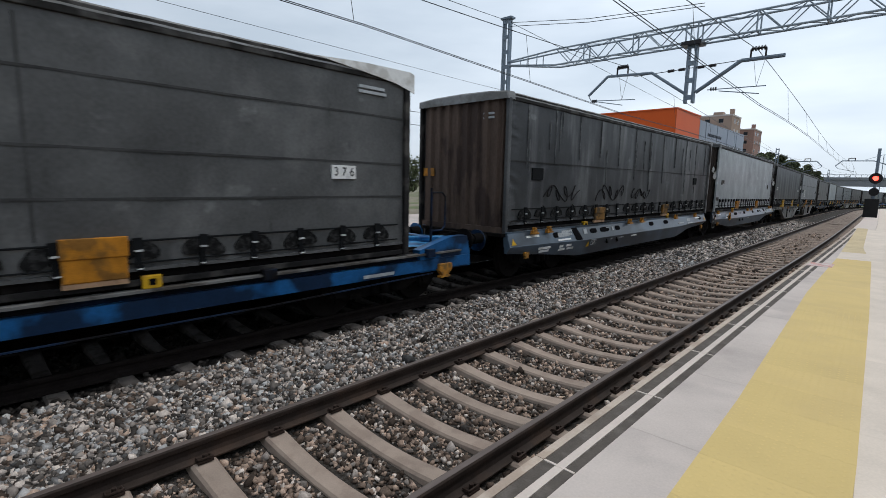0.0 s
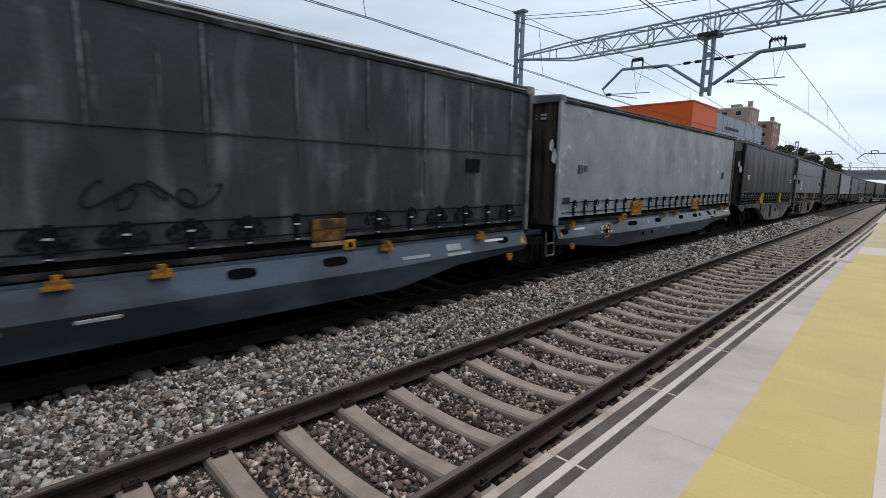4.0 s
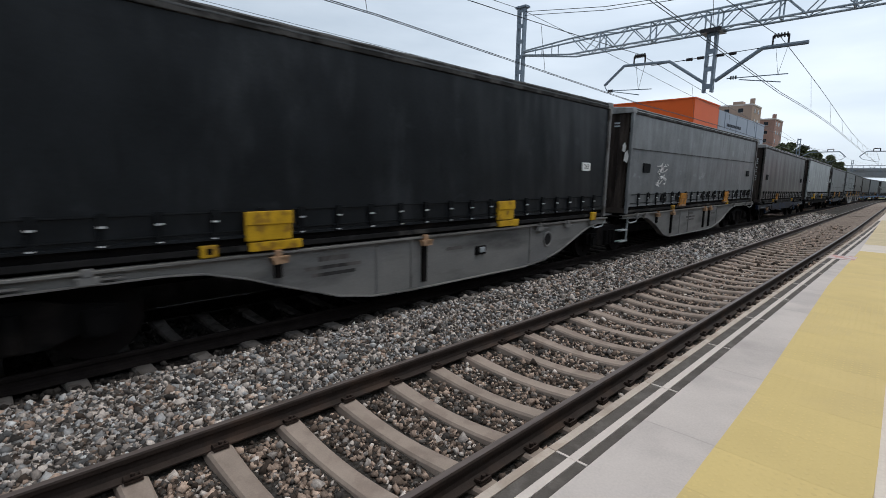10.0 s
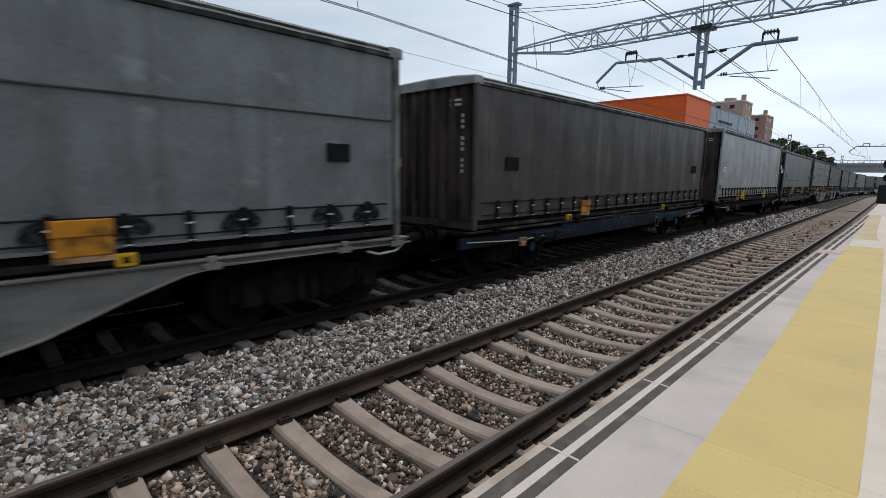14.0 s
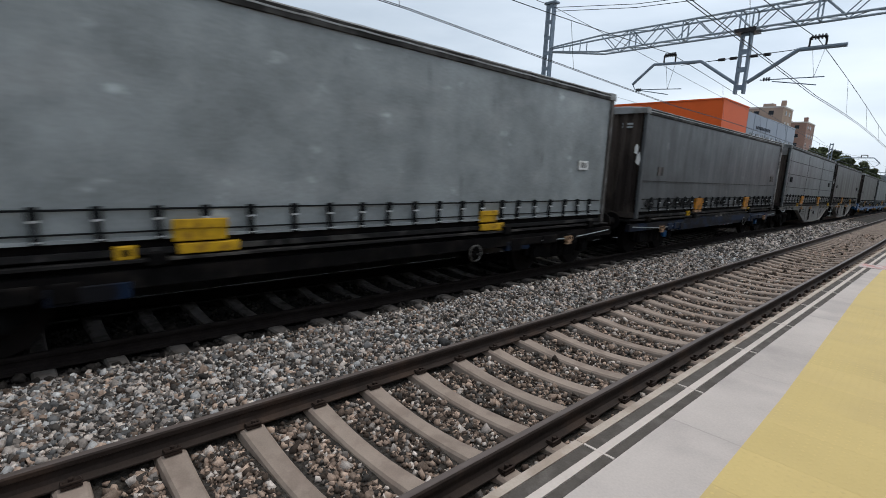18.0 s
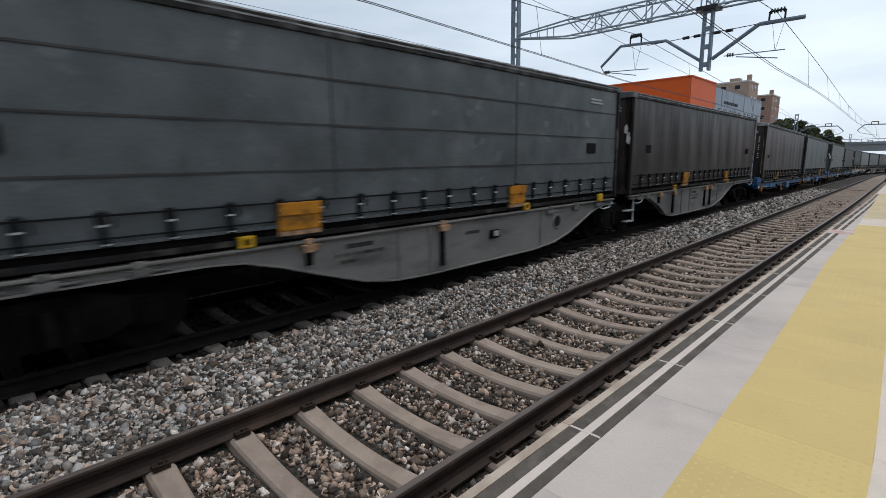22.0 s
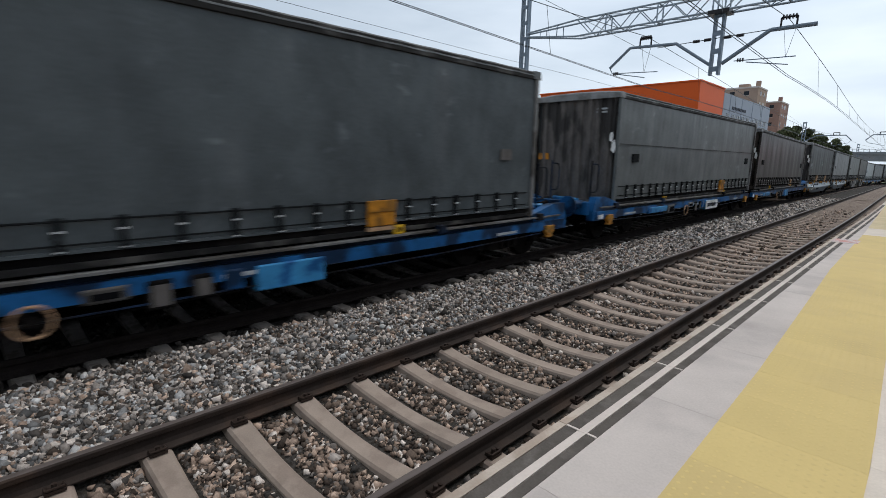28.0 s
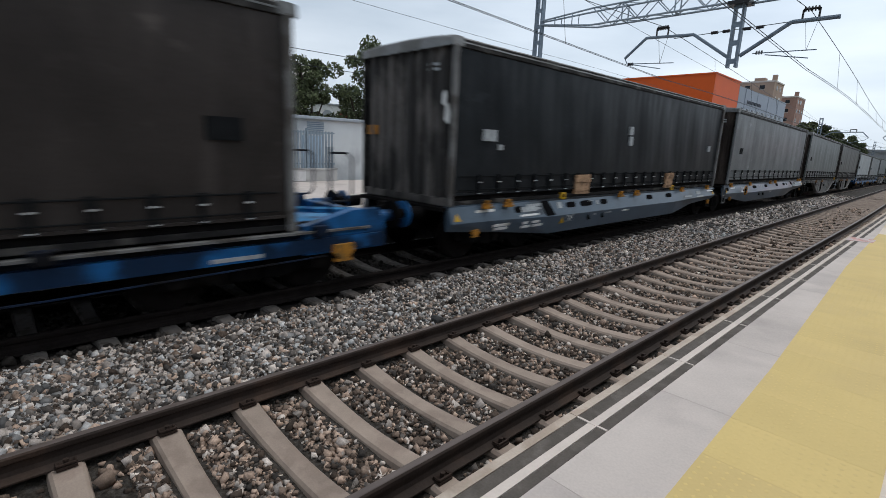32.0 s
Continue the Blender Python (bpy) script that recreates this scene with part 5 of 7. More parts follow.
def corrugated(half, z0, z1, step=0.27, depth=0.055):
    """An end wall of trapezoidal ribs, standing across the wagon at y = 0, ribs towards -y."""
    bm = bmesh.new()
    xs, x = [], -half
    while x < half - 1e-6:
        xs += [(x, 0.0), (min(half, x + step * 0.36), 0.0), (min(half, x + step * 0.5), -depth), (min(half, x + step * 0.86), -depth)]
        x += step
    xs.append((half, 0.0))
    lo = [bm.verts.new((a, b, z0)) for a, b in xs]
    hi = [bm.verts.new((a, b, z1)) for a, b in xs]
    for k in range(len(xs) - 1):
        bm.faces.new((lo[k], lo[k + 1], hi[k + 1], hi[k]))
    back = [bm.verts.new(p) for p in ((half, 0.03, z0), (-half, 0.03, z0), (half, 0.03, z1), (-half, 0.03, z1))]
    bm.faces.new((back[0], back[1], back[3], back[2]))
    return bm


def curtain_mesh(length, z0, z1, side, seed, billow=0.012, pleats=0.004, gather=0.008):
    """A tarpaulin side that hangs in faint vertical folds, gathered at both ends."""
    rng = random.Random(seed)
    ph = [rng.uniform(0, 6.28) for _ in range(8)]
    bm = bmesh.new()
    ny, nz = 150, 44
    grid = []
    for i in range(ny + 1):
        y = -length / 2 + length * i / ny
        col = []
        for j in range(nz + 1):
            v = j / nz
            z = z0 + (z1 - z0) * v
            hang = math.sin(math.pi * v) ** 0.7
            off = billow * hang * (math.sin(2.1 * y + ph[0]) + 0.6 * math.sin(5.3 * y + ph[1] + 2 * v))
            off += pleats * (math.sin(21 * y + ph[2] + 3 * math.sin(3 * v + ph[3])) + math.sin(11 * y + ph[4]))
            off += 0.0045 * max(0.0, v - 0.72) / 0.28 * math.sin(16.5 * y + 2.6 * math.sin(2.3 * y + ph[3]) + ph[2]) * (0.5 + 0.5 * math.sin(1.1 * y + ph[5]))
            off += 0.008 * max(0.0, 0.12 - v) / 0.12 * math.sin(9.5 * y + ph[4])
            if gather:
                for e, sgn in ((-length / 2, 1), (length / 2, -1)):
                    d = abs(y - e)
                    if d < 0.6:
                        w = math.exp(-((d - 0.1) / 0.2) ** 2) * (0.6 + 0.4 * math.sin(7 * z + ph[7]))
                        off += gather * w * math.sin(34 * z + 9 * d * sgn + 2.2 * math.sin(5 * z + ph[5]) + ph[6])
            x = side * (W2 - 0.02 + off)
            col.append(bm.verts.new((x, y, z)))
        grid.append(col)
    for i in range(ny):
        for j in range(nz):
            bm.faces.new((grid[i][j], grid[i + 1][j], grid[i + 1][j + 1], grid[i][j + 1]))
    return bm


STRAP = mesh_of(box(box(box(bmesh.new(), -0.006, 0.016, -0.03, 0.03, -0.18, 0.17), 0.012, 0.034, -0.045, 0.045, 0.05, 0.17), 0.012, 0.03, -0.04, 0.04, -0.19, -0.12), "strap")
STRAP.materials.append(M["strap"])
# Small bars on each strap: metal glints put in as a pale colour.
BUCKLE = mesh_of(box(bmesh.new(), 0.03, 0.046, -0.036, 0.036, 0.024, 0.044), "buckle")
STRAP_GLINT = mesh_of(box(bmesh.new(), 0.03, 0.044, -0.028, 0.028, -0.169, -0.155), "strap_end")
STRAP_GLINT.materials.append(M["buckle"])
BUCKLE.materials.append(M["buckle"])
GRIME_PAINT = material("grimy_strap_mark", (0.011, 0.011, 0.011), 0.9, vary=0.6, scale=14, fine=60, bump=0.1, gloss=0.05, second=(0.035, 0.035, 0.035), amount=0.45, second_scale=16)


def grime_mesh(seed):
    """A two-lobed smear left by a swinging strap end."""
    rng = random.Random(seed)
    pts = []
    for k in range(34):
        a = 6.28318 * k / 34
        r = 0.07 + 0.165 * abs(math.cos(a)) ** 1.3 + rng.uniform(-0.012, 0.012)
        pts.append((r * math.cos(a), 0.78 * r * math.sin(a) + 0.05 - 1.1 * (r * math.cos(a)) ** 2))
    me = mesh_of(prism(bmesh.new(), pts, -0.03, 0.010), "grime_mark")
    me.materials.append(GRIME_PAINT)
    return me


GRIMES = [grime_mesh(k) for k in range(4)]
HOOK = mesh_of(pipe(bmesh.new(), [(0.02, 0, 0.19), (0.03, 0.06, 0.16), (0.03, 0.11, 0.08), (0.02, 0.1, 0.0)], 0.011, 5), "loose_strap_end")
HOOK.materials.append(M["strap"])


def text(word, size, mat, parent, at, name="number"):
    cu = bpy.data.curves.new(name, "FONT")
    cu.body, cu.size, cu.align_x, cu.align_y, cu.extrude = word, size, "CENTER", "CENTER", 0.001
    tmp = new("tmp", cu)
    me = bpy.data.meshes.new_from_object(tmp)
    bpy.data.objects.remove(tmp)
    me.materials.append(M[mat])
    ob = part(name, me, None, parent, at=at)
    return ob


SIDE_TEXT = Matrix(((0, 0, 1, 0), (1, 0, 0, 0), (0, 1, 0, 0), (0, 0, 0, 1)))     # letters upright on a side that faces +x


def swap_body(spec):
    """A curtain-sided swap body; its origin lies on its floor, midway along."""
    L, H = spec["len"], spec["h"]
    c = thing("swap_body", spec["label"], "container", group="swap bodies on the freight train")
    h2 = L / 2
    part("floor_frame", boxed(-W2 + 0.03, W2 - 0.045, -h2 + 0.12, h2 - 0.12, 0.0, 0.24), "under", c)
    part("curtain", curtain_mesh(L - 0.24, 0.19, H - 0.16, 1, spec["seed"], spec.get("billow", 0.012), spec.get("pleats", 0.0012), spec.get("gather", 0.006)), spec["mat"], c, smooth=True)
    part("curtain", box(bmesh.new(), -W2, -W2 + 0.04, -h2 + 0.12, h2 - 0.12, 0.06, H - 0.16), spec["mat"], c)
    part("side_rail", boxed(W2 - 0.07, W2 - 0.012, -h2 + 0.06, h2 - 0.06, 0.015, 0.085, bevel=0.008), spec.get("rail", "post_dark"), c)
    part("eaves_rail", boxed(W2 - 0.09, W2 + 0.012, -h2 + 0.05, h2 - 0.05, H - 0.19, H - 0.06, bevel=0.01), spec.get("eaves", "eave"), c)
    part("eaves_rail", boxed(-W2 - 0.012, -W2 + 0.09, -h2 + 0.05, h2 - 0.05, H - 0.19, H - 0.06), spec.get("eaves", "eave"), c)
    # roof sheet, faintly sagging between its bows
    bm = bmesh.new()
    ny = 54
    prof = ((-W2 - 0.015, -0.09), (-W2 - 0.005, -0.01), (-W2 * 0.6, 0.03), (0, 0.045), (W2 * 0.6, 0.03), (W2 + 0.005, -0.01), (W2 + 0.015, -0.09))
    rings = []
    for i in range(ny + 1):
        y = -h2 + L * i / ny
        sag = -0.018 * abs(math.sin(math.pi * i / 3 + spec["seed"])) * (0 < i < ny)
        rings.append([bm.verts.new((x, y, H - 0.03 + z + (sag if -W2 < x < W2 else 0.4 * sag))) for x, z in prof])
    for a, b in zip(rings, rings[1:]):
        for k in range(len(prof) - 1):
            bm.faces.new((a[k], a[k + 1], b[k + 1], b[k]))
    part("roof", bm, spec["roof"], c, smooth=True)
    # front and rear end walls with their header caps
    for sgn, nm in ((-1, "front"), (1, "rear")):
        yy = sgn * (h2 - 0.06)
        at = pose(0, yy, 0, 0, 0, 0 if sgn < 0 else 180)
        part("end_wall", corrugated(W2 - 0.1, 0.13, H - 0.16), spec["end"], c, at=at)
        cap = bmesh.new()
        loops = []
        for y, grow, drop in ((-0.055, 0.0, 0.03), (-0.03, 0.012, 0.004), (0.14, 0.014, 0.0), (0.2, 0.006, 0.004)):
            over = [(x * (1 + grow / W2), H - 0.022 + z - drop) for x, z in prof]
            loops.append([cap.verts.new((x, y, z)) for x, z in [(over[0][0], H - 0.18)] + over + [(over[-1][0], H - 0.18)]])
        for la, lb in zip(loops, loops[1:]):
            for k in range(len(la) - 1):
                cap.faces.new((la[k], la[k + 1], lb[k + 1], lb[k]))
        cap.faces.new(loops[0][::-1])
        part("header_cap", cap, spec.get("cap", spec["roof"]), c, at=pose(0, sgn * h2, 0, 0, 0, 0 if sgn < 0 else 180))
        for sx in (-1, 1):
            part("corner_post", boxed(sx * W2 - 0.045, sx * W2 + 0.03, -0.06, 0.045, 0.0, H - 0.15, bevel=0.012),
                 (spec.get("posts", "post") if sgn > 0 else spec.get("posts_front", spec["mat"])) if sx > 0 else "post_dark", c, at=(0, sgn * (h2 - 0.06), 0))
        part("bottom_beam", boxed(-W2 + 0.06, W2 - 0.06, yy - 0.05, yy + 0.05, 0.0, 0.14, bevel=0.01), spec["end"], c)
    if spec.get("cap_letters"):
        part("header_panel", boxed(-W2 + 0.06, W2 - 0.1, -h2 - 0.02, -h2 + 0.05, H - 0.5, H - 0.17, bevel=0.01), "rooftarp", c, "pale grey panel above the end wall")
        part("lettering_strip", boxed(-0.5, W2 - 0.35, -h2 - 0.026, -h2 - 0.018, H - 0.46, H - 0.34), "mark", c)
        for k in range(11):
            part("lettering_bar", boxed(-0.46 + 0.115 * k, -0.39 + 0.115 * k, -h2 - 0.031, -h2 - 0.024, H - 0.44, H - 0.36), "ink", c)
    if spec.get("end_column"):
        for k in range(11):
            if k % 4 != 3:
                part("end_label", boxed(W2 - 0.3, W2 - 0.24, -h2 - 0.024, -h2 - 0.016, H - 0.75 - 0.1 * k, H - 0.69 - 0.1 * k), "mark", c, "small pale marking")
    if spec.get("pocket", True):
        part("end_plate", boxed(-W2 + 0.1, -W2 + 0.44, -0.012, 0.0, 1.17, 1.35), "yellow", c, "yellow warning plate on the end wall", at=(0, -h2 + 0.02, 0))
    for zz in (0.45, 0.53):
        part("end_label", boxed(0.6, 0.92, -0.006, 0.0, H - zz, H - zz + 0.045), "mark", c, "faded pale marking", at=(0, -h2 + 0.022, 0))
    if spec.get("docs"):
        part("document_pouch", prism(bmesh.new(), [(W2 - 0.15, 1.43), (W2 - 0.06, 1.36), (W2 - 0.03, 1.52), (W2 - 0.07, 1.7), (W2 - 0.13, 1.62)], -0.018, 0.0, "y"), "white", c, "white torn paper pouch", at=(0, -h2 - 0.005, 0))
        part("document_pouch", prism(bmesh.new(), [(W2 - 0.21, 1.68), (W2 - 0.13, 1.64), (W2 - 0.11, 1.8), (W2 - 0.15, 1.9), (W2 - 0.2, 1.84)], -0.018, 0.0, "y"), "white", c, "white torn paper pouch", at=(0, -h2 - 0.012, 0))
    # straps along the near side's hem
    n = spec.get("straps", 22)
    rng = random.Random(spec["seed"] + 5)
    if n:
        part("tension_rail", pipe(bmesh.new(), [(W2 + 0.006, -h2 + 0.25, 0.505), (W2 + 0.006, h2 - 0.25, 0.505)], 0.012, 5), "strap", c)
        part("tension_rail", pipe(bmesh.new(), [(W2 + 0.006, -h2 + 0.25, 0.27), (W2 + 0.006, h2 - 0.25, 0.27)], 0.01, 5), "strap", c)
        part("hem", boxed(W2 - 0.03, W2 + 0.012, -h2 + 0.14, h2 - 0.14, 0.18, 0.215), spec["mat"], c)
    for k in range(n):
        y = -h2 + 0.75 + (L - 1.4) * k / (n - 1) + rng.uniform(-0.03, 0.03)
        s = part("strap", STRAP, None, c, at=pose(W2, y, 0.37, rng.uniform(-5, 5), 0, 0))
        part("buckle", BUCKLE, None, s)
        if n > 14:
            part("strap_end", STRAP_GLINT, None, s)
        if spec.get("rings") and rng.random() < spec["rings"]:
            part("grime_mark", GRIMES[k % 4], None, s, at=(0.0, rng.uniform(-0.02, 0.02), -0.01))
        if spec.get("hooks") and rng.random() < 0.5:
            part("loose_strap_end", HOOK, None, s)
    for y, z, w, h in spec.get("covers", ()):
        cv = part("pouch", boxed(W2 - 0.02, W2 + 0.045, y - h2 - w / 2, y - h2 + w / 2, z - h / 2, z + h / 2, bevel=0.015), spec.get("cover", "yellow"), c, "yellow pouch strapped to the curtain")
        if spec.get("cover") == "yellow_b":
            part("pouch_tray", boxed(W2 - 0.03, W2 + 0.04, y - h2 - w / 2 + 0.04, y - h2 + w / 2 + 0.14, 0.0, 0.12, bevel=0.012), "yellow_b", cv)
        else:
            part("pouch_tray", boxed(W2 - 0.03, W2 + 0.035, y - h2 - w / 2, y - h2 + w / 2, 0.07, 0.13), "tan", cv)
        part("pouch_flap", boxed(W2 + 0.03, W2 + 0.06, y - h2 - w / 2 - 0.01, y - h2 + w / 2 + 0.01, z + 0.02, z + h / 2 + 0.01, bevel=0.01), spec.get("cover", "yellow"), cv)
    if spec.get("covers"):
        for y in (3.47, 9.35):
            lift = part("lifting_plate", boxed(W2 - 0.05, W2 + 0.03, y - h2 - 0.095, y - h2 + 0.095, -0.02, 0.125, bevel=0.012), "yellow_b", c, "bright yellow plate with a dark slot")
            # The slot is a black box; its inner shade is only colour.
            part("slot", boxed(W2 + 0.02, W2 + 0.033, y - h2 - 0.035, y - h2 + 0.035, 0.02, 0.09), "hole", lift)
    for y, z, w, h, mat, word in spec.get("plates", ()):
        p = part("plate", boxed(W2 - 0.03, W2 + 0.012, y - h2 - w / 2, y - h2 + w / 2, z - h / 2, z + h / 2), mat, c, "white number plate" if mat == "white" else "")
        if word == "|||":
            for k in (-1, 0, 1):
                part("bar", boxed(W2 + 0.01, W2 + 0.015, y - h2 + k * w * 0.24 - 0.022, y - h2 + k * w * 0.24 + 0.022, z - h * 0.3, z + h * 0.3), "ink", p)
        elif word:
            text(word, h * (0.9 if " " in word else 0.78), "ink", p, Matrix.Translation((W2 + 0.014, y - h2, z)) @ SIDE_TEXT)
    for y, z, w, h, nrow, mat in spec.get("bars", ()):
        for k in range(nrow):
            zz = z + h / 2 - (k + 0.5) * h / nrow
            part("faded_marking", boxed(W2 - 0.02, W2 + 0.008, y - h2 - w / 2, y - h2 + w / 2 * rng.uniform(0.6, 1), zz - h / nrow * 0.3, zz + h / nrow * 0.3), mat, c)
    if spec.get("torn_flap"):
        flap = [(h2 - 1.7, H - 0.05), (h2 - 0.9, H + 0.0), (h2 - 0.02, H + 0.01), (h2 + 0.06, H - 0.02), (h2 + 0.06, H - 0.3), (h2 - 0.3, H - 0.2), (h2 - 0.9, H - 0.13)]
        part("torn_flap", prism(bmesh.new(), flap, W2 + 0.02, W2 + 0.034), "white", c, "loose pale corner of the roof tarpaulin")
    for z in spec.get("lines", ()):
        part("seam", boxed(W2 - 0.03, W2 + 0.002, -h2 + 0.15, h2 - 0.15, z - 0.009, z + 0.009), "seam", c)
    if spec.get("pale_lines"):
        for k in range(24):
            seam = k < 12                      # worn lines where the curtain rubs on the posts behind it
            y = -h2 + 0.75 + 1.12 * k if seam else rng.uniform(-h2 + 0.6, h2 - 0.5)
            top = H - (0.2 if seam else rng.choice((0.2, 0.5, 0.9)))
            low = max(0.6, top - rng.uniform(0.9, 2.0) if seam else top - rng.uniform(0.3, 1.1))
            wide = rng.uniform(0.012, 0.022) if seam else rng.uniform(0.006, 0.014)
            streak = [(y - wide, top), (y + wide, top), (y + wide * 0.6, (top + low) / 2), (y + wide * 0.2, low), (y - wide * 0.5, (top + low) / 2)]
            part("streak", prism(bmesh.new(), streak, W2 - 0.05, W2 - 0.003 + 0.0004 * (k % 9)), "pale_seam", c, "pale streak where water ran down")
    if spec.get("quilt"):
        zs, step = spec["quilt"]
        for z in zs:
            part("seam", boxed(W2 - 0.03, W2 - 0.011, -h2 + 0.15, h2 - 0.15, z - 0.014, z + 0.014), "seam", c)
        for k in range(int((L - 0.6) / step)):
            y = -h2 + 0.6 + k * step
            part("seam", boxed(W2 - 0.03, W2 - 0.0125, y - 0.01, y + 0.01, 0.55, H - 0.25), "seam", c)
    return c


WHEEL_R = 0.44
AXLE = rod(rod(rod(bmesh.new(), (-0.87, 0, 0), (-0.80, 0, 0), WHEEL_R, 28), (0.80, 0, 0), (0.87, 0, 0), WHEEL_R, 28), (-1.0, 0, 0), (1.0, 0, 0), 0.08, 10)
for sx in (-1, 1):
    rod(AXLE, (sx * 0.74, 0, 0), (sx * 0.80, 0, 0), WHEEL_R + 0.03, 28)
    rod(AXLE, (sx * 0.87, 0, 0), (sx * 0.93, 0, 0), 0.16, 14)
    for k in range(6):
        a = k * 1.0472
        rod(AXLE, (sx * 0.872, 0.27 * math.cos(a), 0.27 * math.sin(a)), (sx * 0.885, 0.27 * math.cos(a), 0.27 * math.sin(a)), 0.04, 6)
AXLE = mesh_of(AXLE, "wheelset")
AXLE.materials.append(M["wheel"])
SIDEFRAME = bmesh.new()
prism(SIDEFRAME, [(-1.15, 0.38), (-1.15, 0.62), (-0.6, 0.70), (-0.35, 0.78), (0.35, 0.78), (0.6, 0.70), (1.15, 0.62), (1.15, 0.38), (0.7, 0.36), (0.45, 0.26), (-0.45, 0.26), (-0.7, 0.36)], -0.06, 0.06)
for y in (-0.9, 0.9):
    box(SIDEFRAME, -0.1, 0.13, y - 0.15, y + 0.15, 0.32, 0.62)
    rod(SIDEFRAME, (0.1, y, 0.44), (0.16, y, 0.44), 0.12, 12)
for y in (-0.2, 0, 0.2):
    rod(SIDEFRAME, (0.08, y, 0.3), (0.08, y, 0.66), 0.07, 8)
SIDEFRAME = mesh_of(SIDEFRAME, "bogie_frame")
SIDEFRAME.materials.append(M["under"])
BOLSTER = mesh_of(box(box(bmesh.new(), -1.0, 1.0, -0.25, 0.25, 0.55, 0.85), -0.9, 0.9, -0.08, 0.08, 0.3, 0.45), "bolster")
BOLSTER.materials.append(M["under"])
wheelsets = []


def bogie(wagon, y):
    b = part("bogie", BOLSTER, None, wagon, at=(0, y, 0))
    for sx in (-1, 1):
        part("bogie_frame", SIDEFRAME, None, b, at=pose(sx * 1.02, 0, 0, 0, 0, 0 if sx > 0 else 180))
    for dy in (-0.9, 0.9):
        wheelsets.append(part("wheelset", AXLE, None, b, at=(0, dy, WHEEL_R)))
    return b


BUFFER = mesh_of(rod(rod(rod(bmesh.new(), (0, 0, 0), (0, -0.38, 0), 0.1, 14), (0, -0.38, 0), (0, -0.6, 0), 0.075, 14), (0, -0.6, 0), (0, -0.63, 0), 0.22, 20), "buffer")
BUFFER.materials.append(M["under"])
BUFFER_BLUE = BUFFER.copy()
BUFFER_BLUE.materials.clear()
BUFFER_BLUE.materials.append(M["blue"])
BRACKET = mesh_of(box(box(boxed(0, 0.1, -0.13, 0.13, -0.02, 0.05), 0.0, 0.12, -0.05, 0.05, 0.04, 0.13), 0.02, 0.13, -0.17, 0.17, -0.07, -0.02), "container_lock")
BRACKET_DROP = mesh_of(prism(prism(bmesh.new(), [(-0.2, 0.14), (0.2, 0.14), (0.2, 0.0), (0.08, -0.12), (-0.08, -0.12), (-0.2, 0.0)], 0, 0.12, "x"), [(-0.14, -0.12), (0.14, -0.12), (0.16, -0.17), (-0.16, -0.17)], 0.0, 0.12, "x"), "securing_hook")
BRACKET_TAN = BRACKET_DROP.copy()


def handwheel(wagon, y, z, x, mat, r=0.2, tube=0.02):
    hw = part("handwheel", disc_ring(bmesh.new(), (0, 0, 0), r, tube), mat, wagon, "orange brake handwheel" if mat == "orange" else "worn brown brake handwheel", at=(x, y, z), smooth=True)
    for a in (0.2, 1.25, 2.3):
        part("spoke", rod(bmesh.new(), (0, -r * math.cos(a), -r * math.sin(a)), (0, r * math.cos(a), r * math.sin(a)), 0.012, 6), "under", hw)
    part("hub", rod(bmesh.new(), (-0.08, 0, 0), (0.02, 0, 0), 0.04, 10), "under", hw)
    return hw


def couplings(wagon, a, b, buffer=None):
    for y, turn in ((a, 0), (b, 180)):
        for sx in (-0.9, 0.9):
            part("buffer", buffer or BUFFER, None, wagon, at=pose(sx, y, 0.92, 0, 0, turn))
        hook = rod(bmesh.new(), (0, 0, 0.9), (0, -0.45 if turn == 0 else 0.45, 0.86), 0.06, 8)
        part("draw_hook", hook, "under", wagon, at=(0, y, 0))


def handrail(wagon, y, x, mat, z=0.9, h=1.0):
    rail = part("handrail", rod(bmesh.new(), (x, y - 0.18, z - 0.1), (x, y - 0.18, z + h + 0.08), 0.022, 8), mat, wagon)
    loop = [(x, y - 0.18, z + h), (x, y + 0.1, z + h), (x, y + 0.18, z + h - 0.08), (x, y + 0.18, z + 0.34), (x, y + 0.1, z + 0.26), (x, y - 0.18, z + 0.26)]
    part("loop", pipe(bmesh.new(), loop, 0.016, 6), mat, rail)


